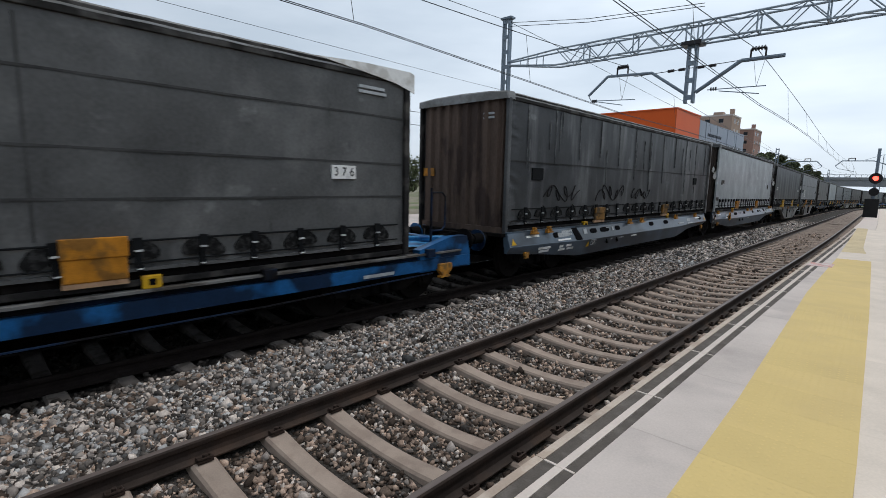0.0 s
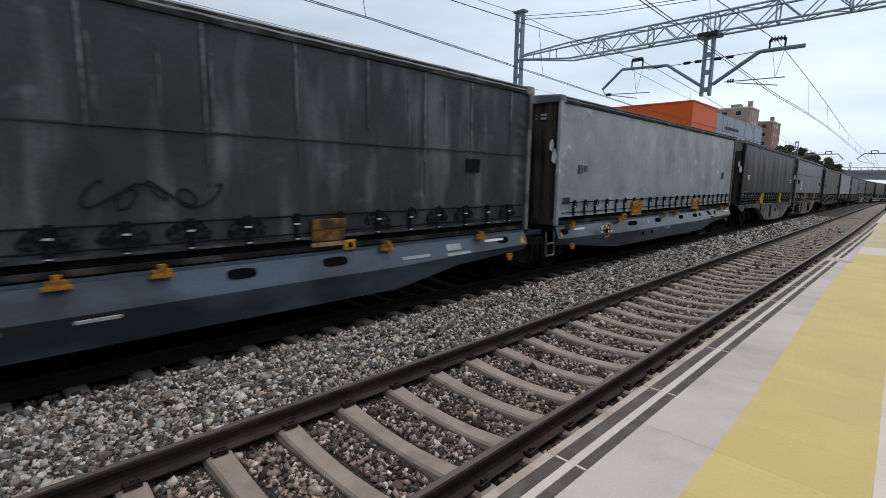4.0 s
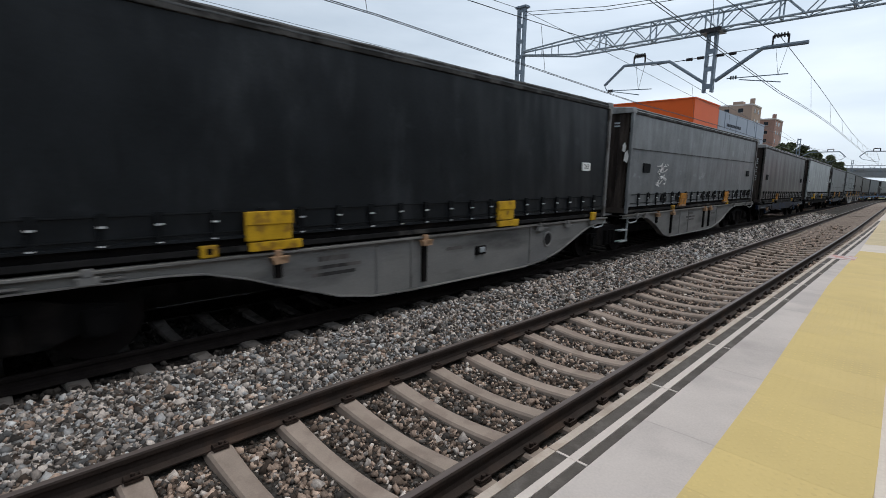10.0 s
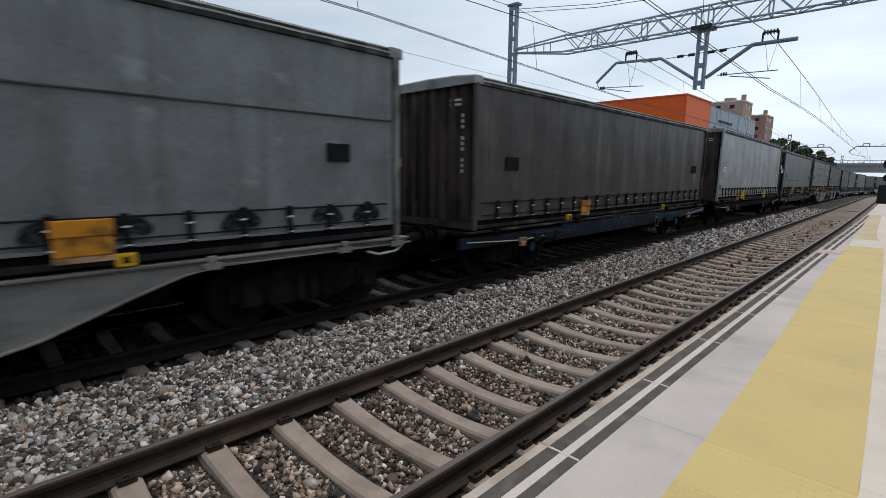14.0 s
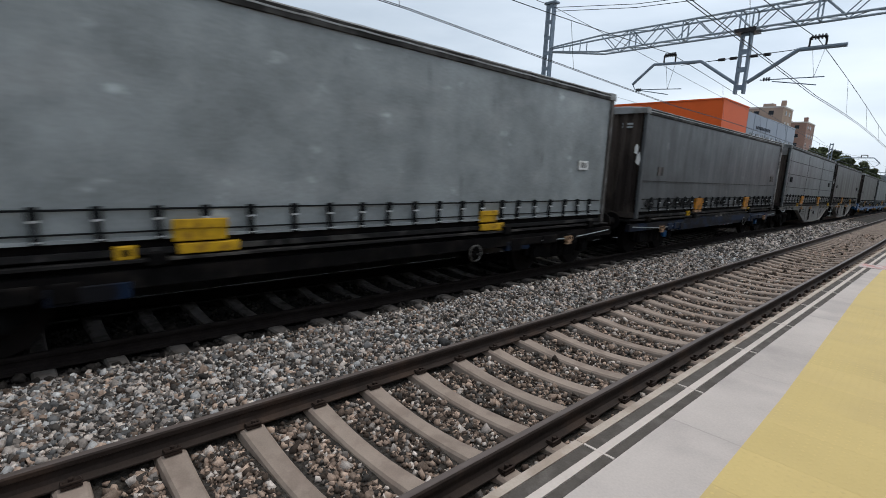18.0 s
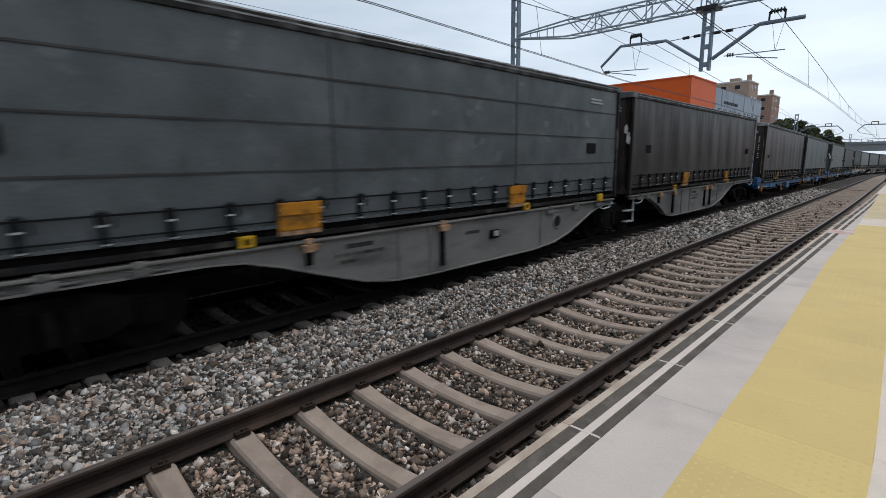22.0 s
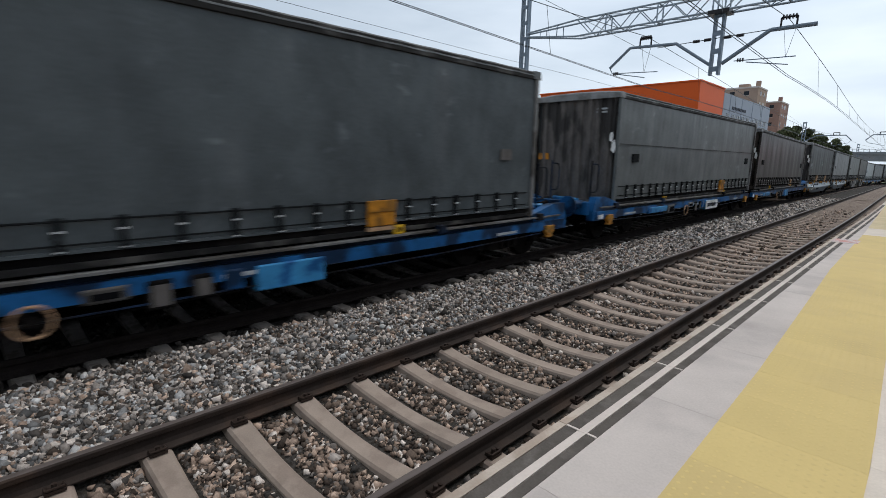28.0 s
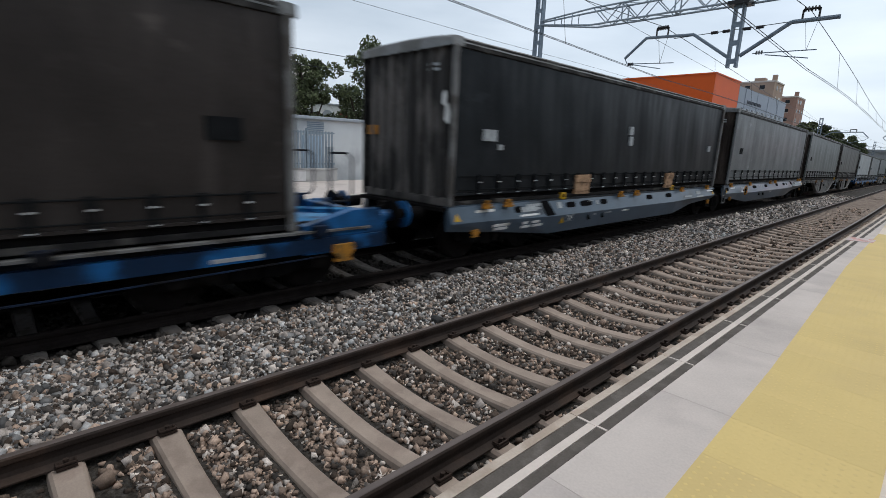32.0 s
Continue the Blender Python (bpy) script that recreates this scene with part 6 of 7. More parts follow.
def slate_wagon(u0, u1, ends, deck, fronts):
    """An articulated flat wagon with sloping side skirts; flat dark ovals stand for its long holes."""
    w = thing("flat_wagon", "slate-blue articulated flat wagon with dark ovals for the openings in its skirts", "wagon", group="wagons of the freight train")
    mid = (u0 + u1) / 2
    for n_end, (a, b) in enumerate(ends):
        r0 = fronts[n_end]
        a, b = a - mid, b - mid
        part("sill", boxed(-0.35, 0.35, a, b, 0.55, deck - 0.06), "under", w)
        part("deck", boxed(-W2 + 0.02, W2 - 0.05, a + 0.2, b - 0.2, deck - 0.09, deck - 0.03), "under", w)
        for sx in (-1, 1):
            y0, y1 = a + 0.35, b - 0.35
            bm = bmesh.new()
            rings = []
            for y, brk, low in ((y0, 0.30, 0.44), (y0 + 1.5, 0.32, 0.58), (y0 + 3.0, 0.36, 0.74), (y1 - 3.4, 0.36, 0.74), (y1 - 2.0, 0.32, 0.52), (y1, 0.30, 0.42)):
                out = W2 - 0.03 + 0.36 * brk
                rings.append([bm.verts.new((sx * x, y, deck - z)) for x, z in ((W2 - 0.03, 0.02), (out, brk), (out - 0.1, low), (out - 0.14, low), (W2 - 0.12, 0.02))])
            for ra, rb in zip(rings, rings[1:]):
                for k in range(5):
                    bm.faces.new((ra[k], ra[(k + 1) % 5], rb[(k + 1) % 5], rb[k]))
            bm.faces.new(rings[0])
            bm.faces.new(rings[-1][::-1])
            part("side_skirt", bm, "slate", w)
            part("side_lip", boxed(sx * (W2 - 0.05) - 0.035, sx * (W2 - 0.05) + 0.035, y0, y1, deck - 0.05, deck - 0.005), "slate", w)
            tilt = math.degrees(math.atan(0.36))

            def on_skirt(z):
                return W2 - 0.03 + 0.36 * (deck - z)
            holes = ((3.75, 0.36), (4.41, 0.52), (5.22, 0.3), (7.78, 0.36), (9.1, 0.4), (1.87, 0.26), (12.9, 0.34)) if n_end == 0 else ((0.21, 0.34), (9.48, 0.16), (11.18, 0.16), (3.85, 0.56), (5.64, 0.42), (7.59, 0.36), (8.95, 0.4))
            # Nothing is cut through: each oval is a black face laid on the skirt.
            for rel, ln in holes:
                yy = r0 + rel
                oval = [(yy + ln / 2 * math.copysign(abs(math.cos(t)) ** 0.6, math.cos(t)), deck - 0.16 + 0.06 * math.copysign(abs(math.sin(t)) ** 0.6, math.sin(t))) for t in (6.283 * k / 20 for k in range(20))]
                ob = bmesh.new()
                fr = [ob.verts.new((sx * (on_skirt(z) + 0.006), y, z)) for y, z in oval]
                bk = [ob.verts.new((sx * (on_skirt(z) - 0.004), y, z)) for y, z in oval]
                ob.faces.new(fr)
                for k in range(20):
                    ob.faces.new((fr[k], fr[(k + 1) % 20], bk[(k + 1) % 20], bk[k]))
                part("oval_opening", ob, "hole", w, "flat dark oval, an opening's shade in its colour")
            def on_plate(name, outline, lift, mat, label=""):
                """A flat piece lying on the sloping skirt; its outline in (y, z)."""
                bm2 = bmesh.new()
                top = [bm2.verts.new((sx * (on_skirt(z) + lift), y, z)) for y, z in outline]
                low = [bm2.verts.new((sx * (on_skirt(z) - 0.01), y, z)) for y, z in outline]
                bm2.faces.new(top)
                for k in range(len(outline)):
                    bm2.faces.new((top[k], top[(k + 1) % len(outline)], low[(k + 1) % len(outline)], low[k]))
                return part(name, bm2, mat, w, label)
            # Notches are black plates too, the shade of each gap in their colour.
            if n_end == 0:
                on_plate("end_shoulder", [(y0, deck - 0.03), (r0 + 2.62, deck - 0.03), (r0 + 2.72, deck - 0.3), (y0 + 0.05, deck - 0.29)], 0.003, "slate")
                on_plate("notch", [(r0 + 2.64, deck - 0.04), (r0 + 2.9, deck - 0.04), (r0 + 3.1, deck - 0.34), (r0 + 2.76, deck - 0.34)], 0.005, "hole", "flat dark wedge, the shade of a cut in its colour")
            else:
                on_plate("end_shoulder", [(r0 + 10.5, deck - 0.03), (r0 + 11.05, deck - 0.3), (y1 - 0.05, deck - 0.28), (y1, deck - 0.03)], 0.003, "slate")
                on_plate("notch", [(r0 + 10.2, deck - 0.06), (r0 + 10.46, deck - 0.06), (r0 + 10.98, deck - 0.33), (r0 + 10.66, deck - 0.33)], 0.005, "hole", "flat dark wedge, the shade of a cut in its colour")
            if sx > 0:
                for rel in ((0.9, 1.5, 6.0, 6.9, 10.0, 12.2) if n_end == 0 else (0.52, 2.99, 6.17, 7.07, 11.79, 12.35)):
                    part("container_lock", BRACKET, "orange", w, "orange folding container lock", at=Matrix.Translation((W2 + 0.02, r0 + rel, deck - 0.03)) @ Matrix.Scale(0.7, 4))
                for rel, zz, wd, ht, mt in ((12.63, deck - 0.14, 0.55, 0.045, "white"), (11.5, deck - 0.17, 0.36, 0.11, "mark"), (11.6, deck - 0.29, 0.6, 0.05, "mark"), (4.6, deck - 0.12, 0.2, 0.015, "mark"), (4.9, deck - 0.16, 0.1, 0.1, "mark"),
                                            (0.9, deck - 0.13, 0.5, 0.045, "white"), (2.2, deck - 0.17, 0.5, 0.1, "mark"), (10.6, deck - 0.25, 0.6, 0.05, "mark"), (2.2, deck - 0.28, 0.6, 0.04, "white")):
                    yy = r0 + rel
                    part("marking", boxed(-0.004, 0.004, -wd / 2, wd / 2, -ht / 2, ht / 2), mt, w, at=pose(on_skirt(zz) + 0.005, yy, zz, 0, -tilt, 0))
                if y1 - y0 > 8:
                    low_x = W2 - 0.03 + 0.36 * 0.38 - 0.03
                    for rel, zz, wd, ht, mt in ((5.39, 0.6, 0.34, 0.03, "mark"), (5.39, 0.54, 0.42, 0.02, "mark"), (6.3, 0.6, 0.4, 0.04, "white"), (6.3, 0.54, 0.5, 0.02, "mark"), (6.3, 0.49, 0.44, 0.02, "mark"), (4.75, 0.6, 0.12, 0.04, "mark")):
                        part("marking", boxed(-0.004, 0.004, -wd / 2, wd / 2, -ht / 2, ht / 2), mt, w, at=pose(low_x - (0.62 - zz) * 0.42 + 0.016, r0 + rel, zz, 0, 22, 0))
                    if n_end == 0:
                        def letter_bar(rel, zz, wd, ht, mt):
                            if zz > deck - 0.36:
                                at = pose(on_skirt(zz) + 0.006, r0 + rel, zz, 0, -tilt, 0)
                            else:
                                at = pose(low_x - (0.62 - zz) * 0.3 + 0.012, r0 + rel, zz, 0, 16, 0)
                            part("marking", boxed(-0.004, 0.004, -wd / 2, wd / 2, -ht / 2, ht / 2), mt, w, at=at)
                        for k in range(6):
                            letter_bar(2.18 + 0.085 * k, 0.93, 0.07, 0.05, "mark")
                            letter_bar(2.14 + 0.085 * k, 0.86, 0.07, 0.05, "mark")
                        for rel, zz, wd, ht in ((2.05, 0.6, 0.16, 0.05), (2.4, 0.6, 0.24, 0.05), (2.1, 0.52, 0.3, 0.05), (2.5, 0.52, 0.32, 0.05), (1.3, 0.62, 0.5, 0.05), (1.3, 0.55, 0.4, 0.05)):
                            letter_bar(rel, zz, wd, ht, "white")
                        letter_bar(3.3, 0.88, 0.17, 0.13, "mark")
                        tag = part("gauge_mark", boxed(-0.004, 0.004, -0.14, 0.14, -0.07, 0.07), "mark", w, "white-rimmed gauge mark", at=pose(low_x + 0.014, r0 + 3.66, 0.585, 0, 15, 0))
                        part("field", boxed(-0.002, 0.006, -0.125, 0.125, -0.055, 0.055), "slate", tag)
                        text("GE", 0.12, "white", tag, Matrix.Translation((0.008, 0, 0)) @ SIDE_TEXT, "lettering")
                        part("warning_sign", prism(bmesh.new(), [(-0.08, -0.07), (0.08, -0.07), (0, 0.07)], -0.004, 0.004), "yellow_b", w, "yellow warning triangle", at=pose(low_x + 0.012, r0 + 3.36, 0.56, 0, 15, 0))
                    for rel in (4.45, 5.1):
                        part("drain_cock", rod(bmesh.new(), (low_x - 0.02, r0 + rel, 0.62), (low_x + 0.03, r0 + rel, 0.5), 0.03, 8), "under", w)
                for yy in (y0 + 0.15, y1 - 0.15):
                    part("warning_sign", prism(bmesh.new(), [(yy - 0.08, -0.07), (yy + 0.08, -0.07), (yy, 0.07)], -0.004, 0.004), "yellow_b", w, "yellow warning triangle", at=pose(on_skirt(deck - 0.2) + 0.005, 0, deck - 0.2, 0, -tilt, 0))
                for yy in (y0 + 0.6, y1 - 0.6):
                    part("securing_hook", BRACKET_DROP, "orange", w, "small orange securing hook", at=Matrix.Translation((W2 + 0.05, yy, deck - 0.5)) @ Matrix.Scale(0.42, 4))
    inner_b, inner_a = ends[0][1] - mid, ends[1][0] - mid
    handwheel(w, fronts[1] + 1.96, deck - 0.23, W2 + 0.2, "orange", 0.17)
    part("articulation_cover", boxed(-0.95, 0.95, inner_b - 0.2, inner_a + 0.2, deck - 0.2, deck - 0.1, bevel=0.02), "slate", w, "grey-blue cover plate over the joint")
    lad = part("step_ladder", pipe(bmesh.new(), [(W2 + 0.16, inner_a - 0.3, deck - 0.08), (W2 + 0.18, inner_a - 0.3, deck - 0.6), (W2 + 0.18, inner_a, deck - 0.6), (W2 + 0.16, inner_a, deck - 0.08)], 0.02, 6), "post", w, "pale steel step ladder")
    part("rung", pipe(bmesh.new(), [(W2 + 0.17, inner_a - 0.3, deck - 0.34), (W2 + 0.17, inner_a, deck - 0.34)], 0.018, 6), "post", lad)
    couplings(w, u0 - mid, u1 - mid)
    for y in (u0 - mid + 1.9, (inner_a + inner_b) / 2, u1 - mid - 1.9):
        bogie(w, y)
    return w


LOCK = mesh_of(prism(bmesh.new(), [(-0.12, -0.08), (0.12, -0.08), (0.1, -0.17), (-0.07, -0.18), (-0.09, -0.11)], 0.02, 0.12), "container_lock")
LOCK.materials.append(M["tan"])
LOCK_SMALL = mesh_of(box(boxed(0.02, 0.09, -0.1, 0.1, -0.17, -0.08, bevel=0.012), 0.03, 0.07, 0.1, 0.3, -0.13, -0.11), "container_lock")
LOCK_SMALL.materials.append(M["wgrey"])


def fish_wagon(u0, u1, ends, deck, fronts):
    """An articulated container wagon with deep grey fish-bellied side beams."""
    w = thing("container_wagon", "weathered grey container wagon with deep fish-bellied side beams", "wagon", group="wagons of the freight train")
    mid = (u0 + u1) / 2
    for n_end, (a, b) in enumerate(ends):
        r0 = fronts[n_end]
        a, b = a - mid, b - mid
        part("sill", boxed(-0.3, 0.3, a, b, 0.6, deck - 0.1), "under", w)
        for k in range(9):
            y = a + 1.0 + (b - a - 2.0) * k / 8
            part("cross_beam", boxed(-W2 + 0.05, W2 - 0.05, y - 0.06, y + 0.06, deck - 0.2, deck - 0.06), "under", w)
        part("deck", boxed(-W2 + 0.15, W2 - 0.15, a + 0.2, b - 0.2, deck - 0.085, deck - 0.06), "under", w)
        for sx in (-1, 1):
            xo = sx * (W2 - 0.02)
            y0, y1 = a + 0.25, b - 0.25
            if n_end == 0:
                belly = ((3.0, 0.9), (3.4, 0.87), (3.9, 0.74), (4.45, 0.55), (5.2, 0.31), (5.8, 0.21), (6.5, 0.18), (9.6, 0.18), (10.4, 0.24), (11.0, 0.38), (11.4, 0.52), (12.0, 0.75), (12.3, 0.84), (12.7, 0.9))
            else:
                belly = ((1.0, 0.94), (1.4, 0.91), (2.1, 0.65), (2.6, 0.38), (2.85, 0.28), (3.3, 0.2), (7.0, 0.19), (7.5, 0.22), (8.0, 0.3), (8.6, 0.43), (9.4, 0.72), (9.9, 0.88), (10.3, 0.94))
            under = [(y0, belly[0][1])] + [(r0 + r, z) for r, z in belly] + [(y1, belly[-1][1])]
            prof = [(y1, deck - 0.03), (y0, deck - 0.03)] + under

            def belly_at(r):
                return along(r, belly)
            beam = part("side_beam", prism(bmesh.new(), prof, xo - 0.012, xo + 0.012), "wgrey", w)
            part("top_flange", boxed(xo - 0.09, xo + 0.07, y0, y1, deck - 0.055, deck - 0.03), "wgrey", w)
            low = bmesh.new()
            edge = under
            for p, q in zip(edge, edge[1:]):
                vs = [low.verts.new((x, y, z + dz)) for x in (xo - 0.09, xo + 0.07) for (y, z) in (p, q) for dz in (-0.018, 0.0)]
                for f in ((0, 1, 3, 2), (4, 6, 7, 5), (0, 2, 6, 4), (1, 5, 7, 3)):
                    low.faces.new([vs[i] for i in f])
            part("bottom_flange", low, "wgrey", w)
            if sx > 0:
                locks = ((0.9, 0), (1.5, 0), (2.3, 0), (4.3, 1), (6.86, 1), (10.2, 0), (11.3, 0), (12.4, 0)) if n_end == 0 else ((0.72, 0), (1.28, 0), (2.19, 1), (3.39, 1), (6.53, 1), (7.14, 1), (7.45, 0), (10.2, 0), (12.04, 0), (13.0, 0))
                for r, rib in locks:
                    yy = r0 + r
                    if rib:
                        part("rib", boxed(xo + 0.012, xo + 0.06, yy - 0.045, yy + 0.045, belly_at(r) + 0.09, deck - 0.05), "under", beam)
                    lock = part("container_lock", LOCK if rib else LOCK_SMALL, None, w, "rusty tan container lock" if rib else "", at=(xo, yy, deck))
                    part("lock_pin", boxed(0.03, 0.1, -0.05, 0.04, -0.08, 0.0, bevel=0.008), "tan" if rib else "wgrey", lock)
                for r in ((5.9, 6.6, 9.9) if n_end == 0 else (4.2, 5.0, 8.1)):
                    part("stiffener", boxed(xo + 0.012, xo + 0.03, r0 + r - 0.02, r0 + r + 0.02, belly_at(r) + 0.02, deck - 0.06), "wgrey", beam)
                if n_end == 0:
                    ring = part("ring_plate", disc_ring(bmesh.new(), (xo + 0.015, r0 + 10.56, 0.68), 0.15, 0.025), "wgrey", w, "round grey ring plate")
                    part("ring_hole", rod(bmesh.new(), (xo + 0.01, r0 + 10.56, 0.68), (xo + 0.02, r0 + 10.56, 0.68), 0.14, 20), "post_dark", ring)
                    plate = part("valve_plate", boxed(xo + 0.01, xo + 0.05, r0 + 8.16, r0 + 8.44, 0.58, 0.74, bevel=0.01), "under", w)
                    part("valve", boxed(xo + 0.05, xo + 0.08, r0 + 8.24, r0 + 8.38, 0.62, 0.72, bevel=0.01), "mark", plate)
                for k, (yy, zz, wd, ht) in enumerate(((y0 + 5.3, deck - 0.2, 0.5, 0.07), (y0 + 5.3, deck - 0.32, 0.9, 0.05), (y0 + 5.3, deck - 0.42, 0.7, 0.05), (y1 - 5.6, deck - 0.3, 0.4, 0.06))):
                    part("marking", boxed(xo + 0.012, xo + 0.016, yy - wd / 2, yy + wd / 2, zz - ht / 2, zz + ht / 2), "endwall_grey", w)
                if n_end == 0:
                    part("securing_plate", boxed(xo + 0.05, xo + 0.12, r0 + 12.3, r0 + 12.52, deck - 0.06, deck + 0.14, bevel=0.02), "yellow_b", w, "bright yellow plate")
                    part("securing_plate", boxed(xo + 0.05, xo + 0.12, r0 + 0.78, r0 + 1.0, deck - 0.16, deck - 0.03, bevel=0.02), "post", w, "pale worn securing plate")
                for yy in (y0 + 0.5, y1 - 0.5):
                    part("air_hose", pipe(bmesh.new(), [(xo + 0.03, yy - 0.3, deck - 0.2), (xo + 0.06, yy - 0.1, deck - 0.26), (xo + 0.05, yy + 0.25, deck - 0.24), (xo + 0.03, yy + 0.45, deck - 0.12)], 0.018, 6), "mark", w)
    inner_b, inner_a = ends[0][1] - mid, ends[1][0] - mid
    part("joint_plate", boxed(-0.75, 0.85, inner_b - 0.35, inner_a + 0.35, deck - 0.05, deck - 0.02), "wgrey", w, "pale grey cover plate over the joint")
    for z in (deck - 0.42, deck - 0.72):
        part("footstep", boxed(W2 - 0.1, W2 + 0.06, inner_a + 0.05, inner_a + 0.5, z - 0.03, z), "mark", w)
    part("step_bar", boxed(W2 - 0.02, W2 + 0.02, inner_a + 0.5, inner_a + 0.54, deck - 0.75, deck - 0.1), "mark", w)
    couplings(w, u0 - mid, u1 - mid)
    for y in (u0 - mid + 1.9, (inner_a + inner_b) / 2, u1 - mid - 1.9):
        bogie(w, y)
    return w


def low_wagon(u0, u1, ends, deck, fronts, mat, trim, label, sign=False, end_platforms=(True, True)):
    """A low container wagon: slim side beams with hung boxes, end platforms with handrails."""
    w = thing("low_wagon", label, "wagon", group="wagons of the freight train")
    mid = (u0 + u1) / 2
    for n_end, (a, b) in enumerate(ends):
        a, b = a - mid, b - mid
        r0 = fronts[n_end]
        part("sill", boxed(-0.3, 0.3, a, b, 0.45, deck - 0.05), "under", w)
        part("deck", boxed(-W2 + 0.1, W2 - 0.1, a + 0.2, b - 0.2, deck - 0.08, deck - 0.04), "under", w)
        for k in range(7):
            y = a + 1.2 + (b - a - 2.4) * k / 6
            part("cross_beam", boxed(-W2 + 0.06, W2 - 0.06, y - 0.07, y + 0.07, deck - 0.26, deck - 0.08), "under", w)
        for sx in (-1, 1):
            xo = sx * (W2 + 0.0)
            prof = [(a + 0.1, deck - 0.13), (b - 0.1, deck - 0.13), (b - 0.1, deck - 0.32), (a + 0.1, deck - 0.32)]
            part("side_beam", prism(bmesh.new(), prof, xo - 0.06, xo + 0.05), mat, w)
            part("upper_web", boxed(xo - 0.1, xo - 0.05, a + 0.3, b - 0.3, deck - 0.18, deck - 0.04), "navy" if mat == "blue" else "under", w)
            part("side_lip", boxed(xo - 0.07, xo + 0.065, a + 0.3, b - 0.3, deck - 0.05, deck - 0.02), "post" if mat == "blue" else "post_dark", w)
            if sx > 0:
                if mat == "blue":
                    hung = ((3.68, 0.5, 0.22, "post"), (5.45, 0.4, 0.13, "post"), (5.95, 0.26, 0.3, "under"), (6.39, 0.24, 0.26, "under"), (6.75, 0.22, 0.22, "blue"), (7.5, 0.95, 0.3, "blue_light"), (2.6, 1.4, 0.14, "blue_light"))
                    wheel_at = 4.85
                else:
                    hung = ((9.8, 0.3, 0.22, trim), (10.17, 0.9, 0.12, trim), (10.9, 0.5, 0.14, mat), (11.7, 0.4, 0.2, mat), (2.1, 0.3, 0.16, mat), (2.55, 0.36, 0.15, mat), (2.95, 0.24, 0.18, mat))
                    wheel_at = 8.62
                if mat == "navy":
                    sill = [(r0 + 3.1, deck - 0.08), (r0 + 9.5, deck - 0.08), (r0 + 9.25, 0.55), (r0 + 3.35, 0.55)]
                    sill = part("sill_plate", prism(bmesh.new(), sill, xo - 0.05, xo + 0.04), "navy", w, "deep dark blue sill plate")
                    for r, zz, wd, ht in ((5.89, 0.85, 0.27, 0.14), (6.29, 0.91, 0.22, 0.1), (6.58, 0.92, 0.22, 0.09), (8.28, 0.86, 0.1, 0.08), (3.75, 0.86, 0.2, 0.12)):
                        part("marking", boxed(xo + 0.036, xo + 0.046, r0 + r - wd / 2, r0 + r + wd / 2, zz - ht / 2, zz + ht / 2), "endwall_grey", sill)
                    for r in (2.03, 10.75):
                        part("axle_cap", rod(bmesh.new(), (xo - 0.12, r0 + r, 0.48), (xo - 0.02, r0 + r, 0.48), 0.1, 16), "blue", w, "round blue axle cap")
                for r, wd, ht, mt in hung:
                    bx = part("equipment_box", boxed(xo - 0.1, xo + 0.075, r0 + r - wd / 2, r0 + r + wd / 2, deck - 0.22 - ht, deck - 0.19, bevel=0.02), mt, w)
                    if mat == "blue" and mt in ("under", "post"):
                        part("cover", boxed(xo + 0.07, xo + 0.085, r0 + r - wd * 0.36, r0 + r + wd * 0.36, deck - 0.18 - ht, deck - 0.24), "endwall_grey" if mt == "under" else "hole", bx)
                if mat == "blue":
                    part("brake_pipe", pipe(bmesh.new(), [(xo + 0.04, a + 1.0, deck - 0.38), (xo + 0.05, a + 4.0, deck - 0.44), (xo + 0.05, b - 4.0, deck - 0.44), (xo + 0.04, b - 1.0, deck - 0.38)], 0.012, 5), "navy", w)
                else:
                    for y, sgn in ((a, 1), (b, -1)):
                        part("brake_pipe", pipe(bmesh.new(), [(xo + 0.05, y + sgn * 0.25, deck - 0.2), (xo + 0.06, y + sgn * 1.2, deck - 0.26), (xo + 0.06, y + sgn * 2.0, deck - 0.3), (xo + 0.05, y + sgn * 2.9, deck - 0.28)], 0.011, 5), "mark", w, "thin pale brake pipe")
                        hook = part("securing_hook", BRACKET_TAN, "tan", w, "tan securing hook with dark stripes", at=Matrix.Translation((xo + 0.06, y + sgn * 1.95, deck - 0.32)) @ Matrix.Scale(0.55, 4))
                        for k in range(3):
                            part("stripe", prism(bmesh.new(), [(-0.17 + 0.12 * k, 0.01), (-0.12 + 0.12 * k, 0.01), (-0.07 + 0.12 * k, 0.135), (-0.12 + 0.12 * k, 0.135)], 0.118, 0.126), "under", hook)
                        part("equipment_box", boxed(xo - 0.06, xo + 0.06, y + sgn * 3.6 - 0.35, y + sgn * 3.6 + 0.35, deck - 0.42, deck - 0.24, bevel=0.015), "navy", w)
                for yy in (a + 1.1, a + 4.2, b - 4.0, b - 1.1):
                    part("container_lock", boxed(xo + 0.0, xo + 0.11, yy - 0.09, yy + 0.09, deck - 0.09, deck + 0.05, bevel=0.012), "navy" if mat == "blue" else "under", w)
                for yy in (a + 0.75, b - 0.75) if mat == "blue" else ():
                    part("securing_hook", BRACKET_DROP, "orange", w, "orange securing hook", at=Matrix.Translation((xo + 0.02, yy, deck - 0.34)) @ Matrix.Scale(0.78, 4))
                handwheel(w, r0 + wheel_at, deck - 0.41 if mat == "blue" else 0.61, xo + 0.12, "tan" if mat == "blue" else "post", 0.155 if mat == "blue" else 0.14, 0.016 if mat == "blue" else 0.012)
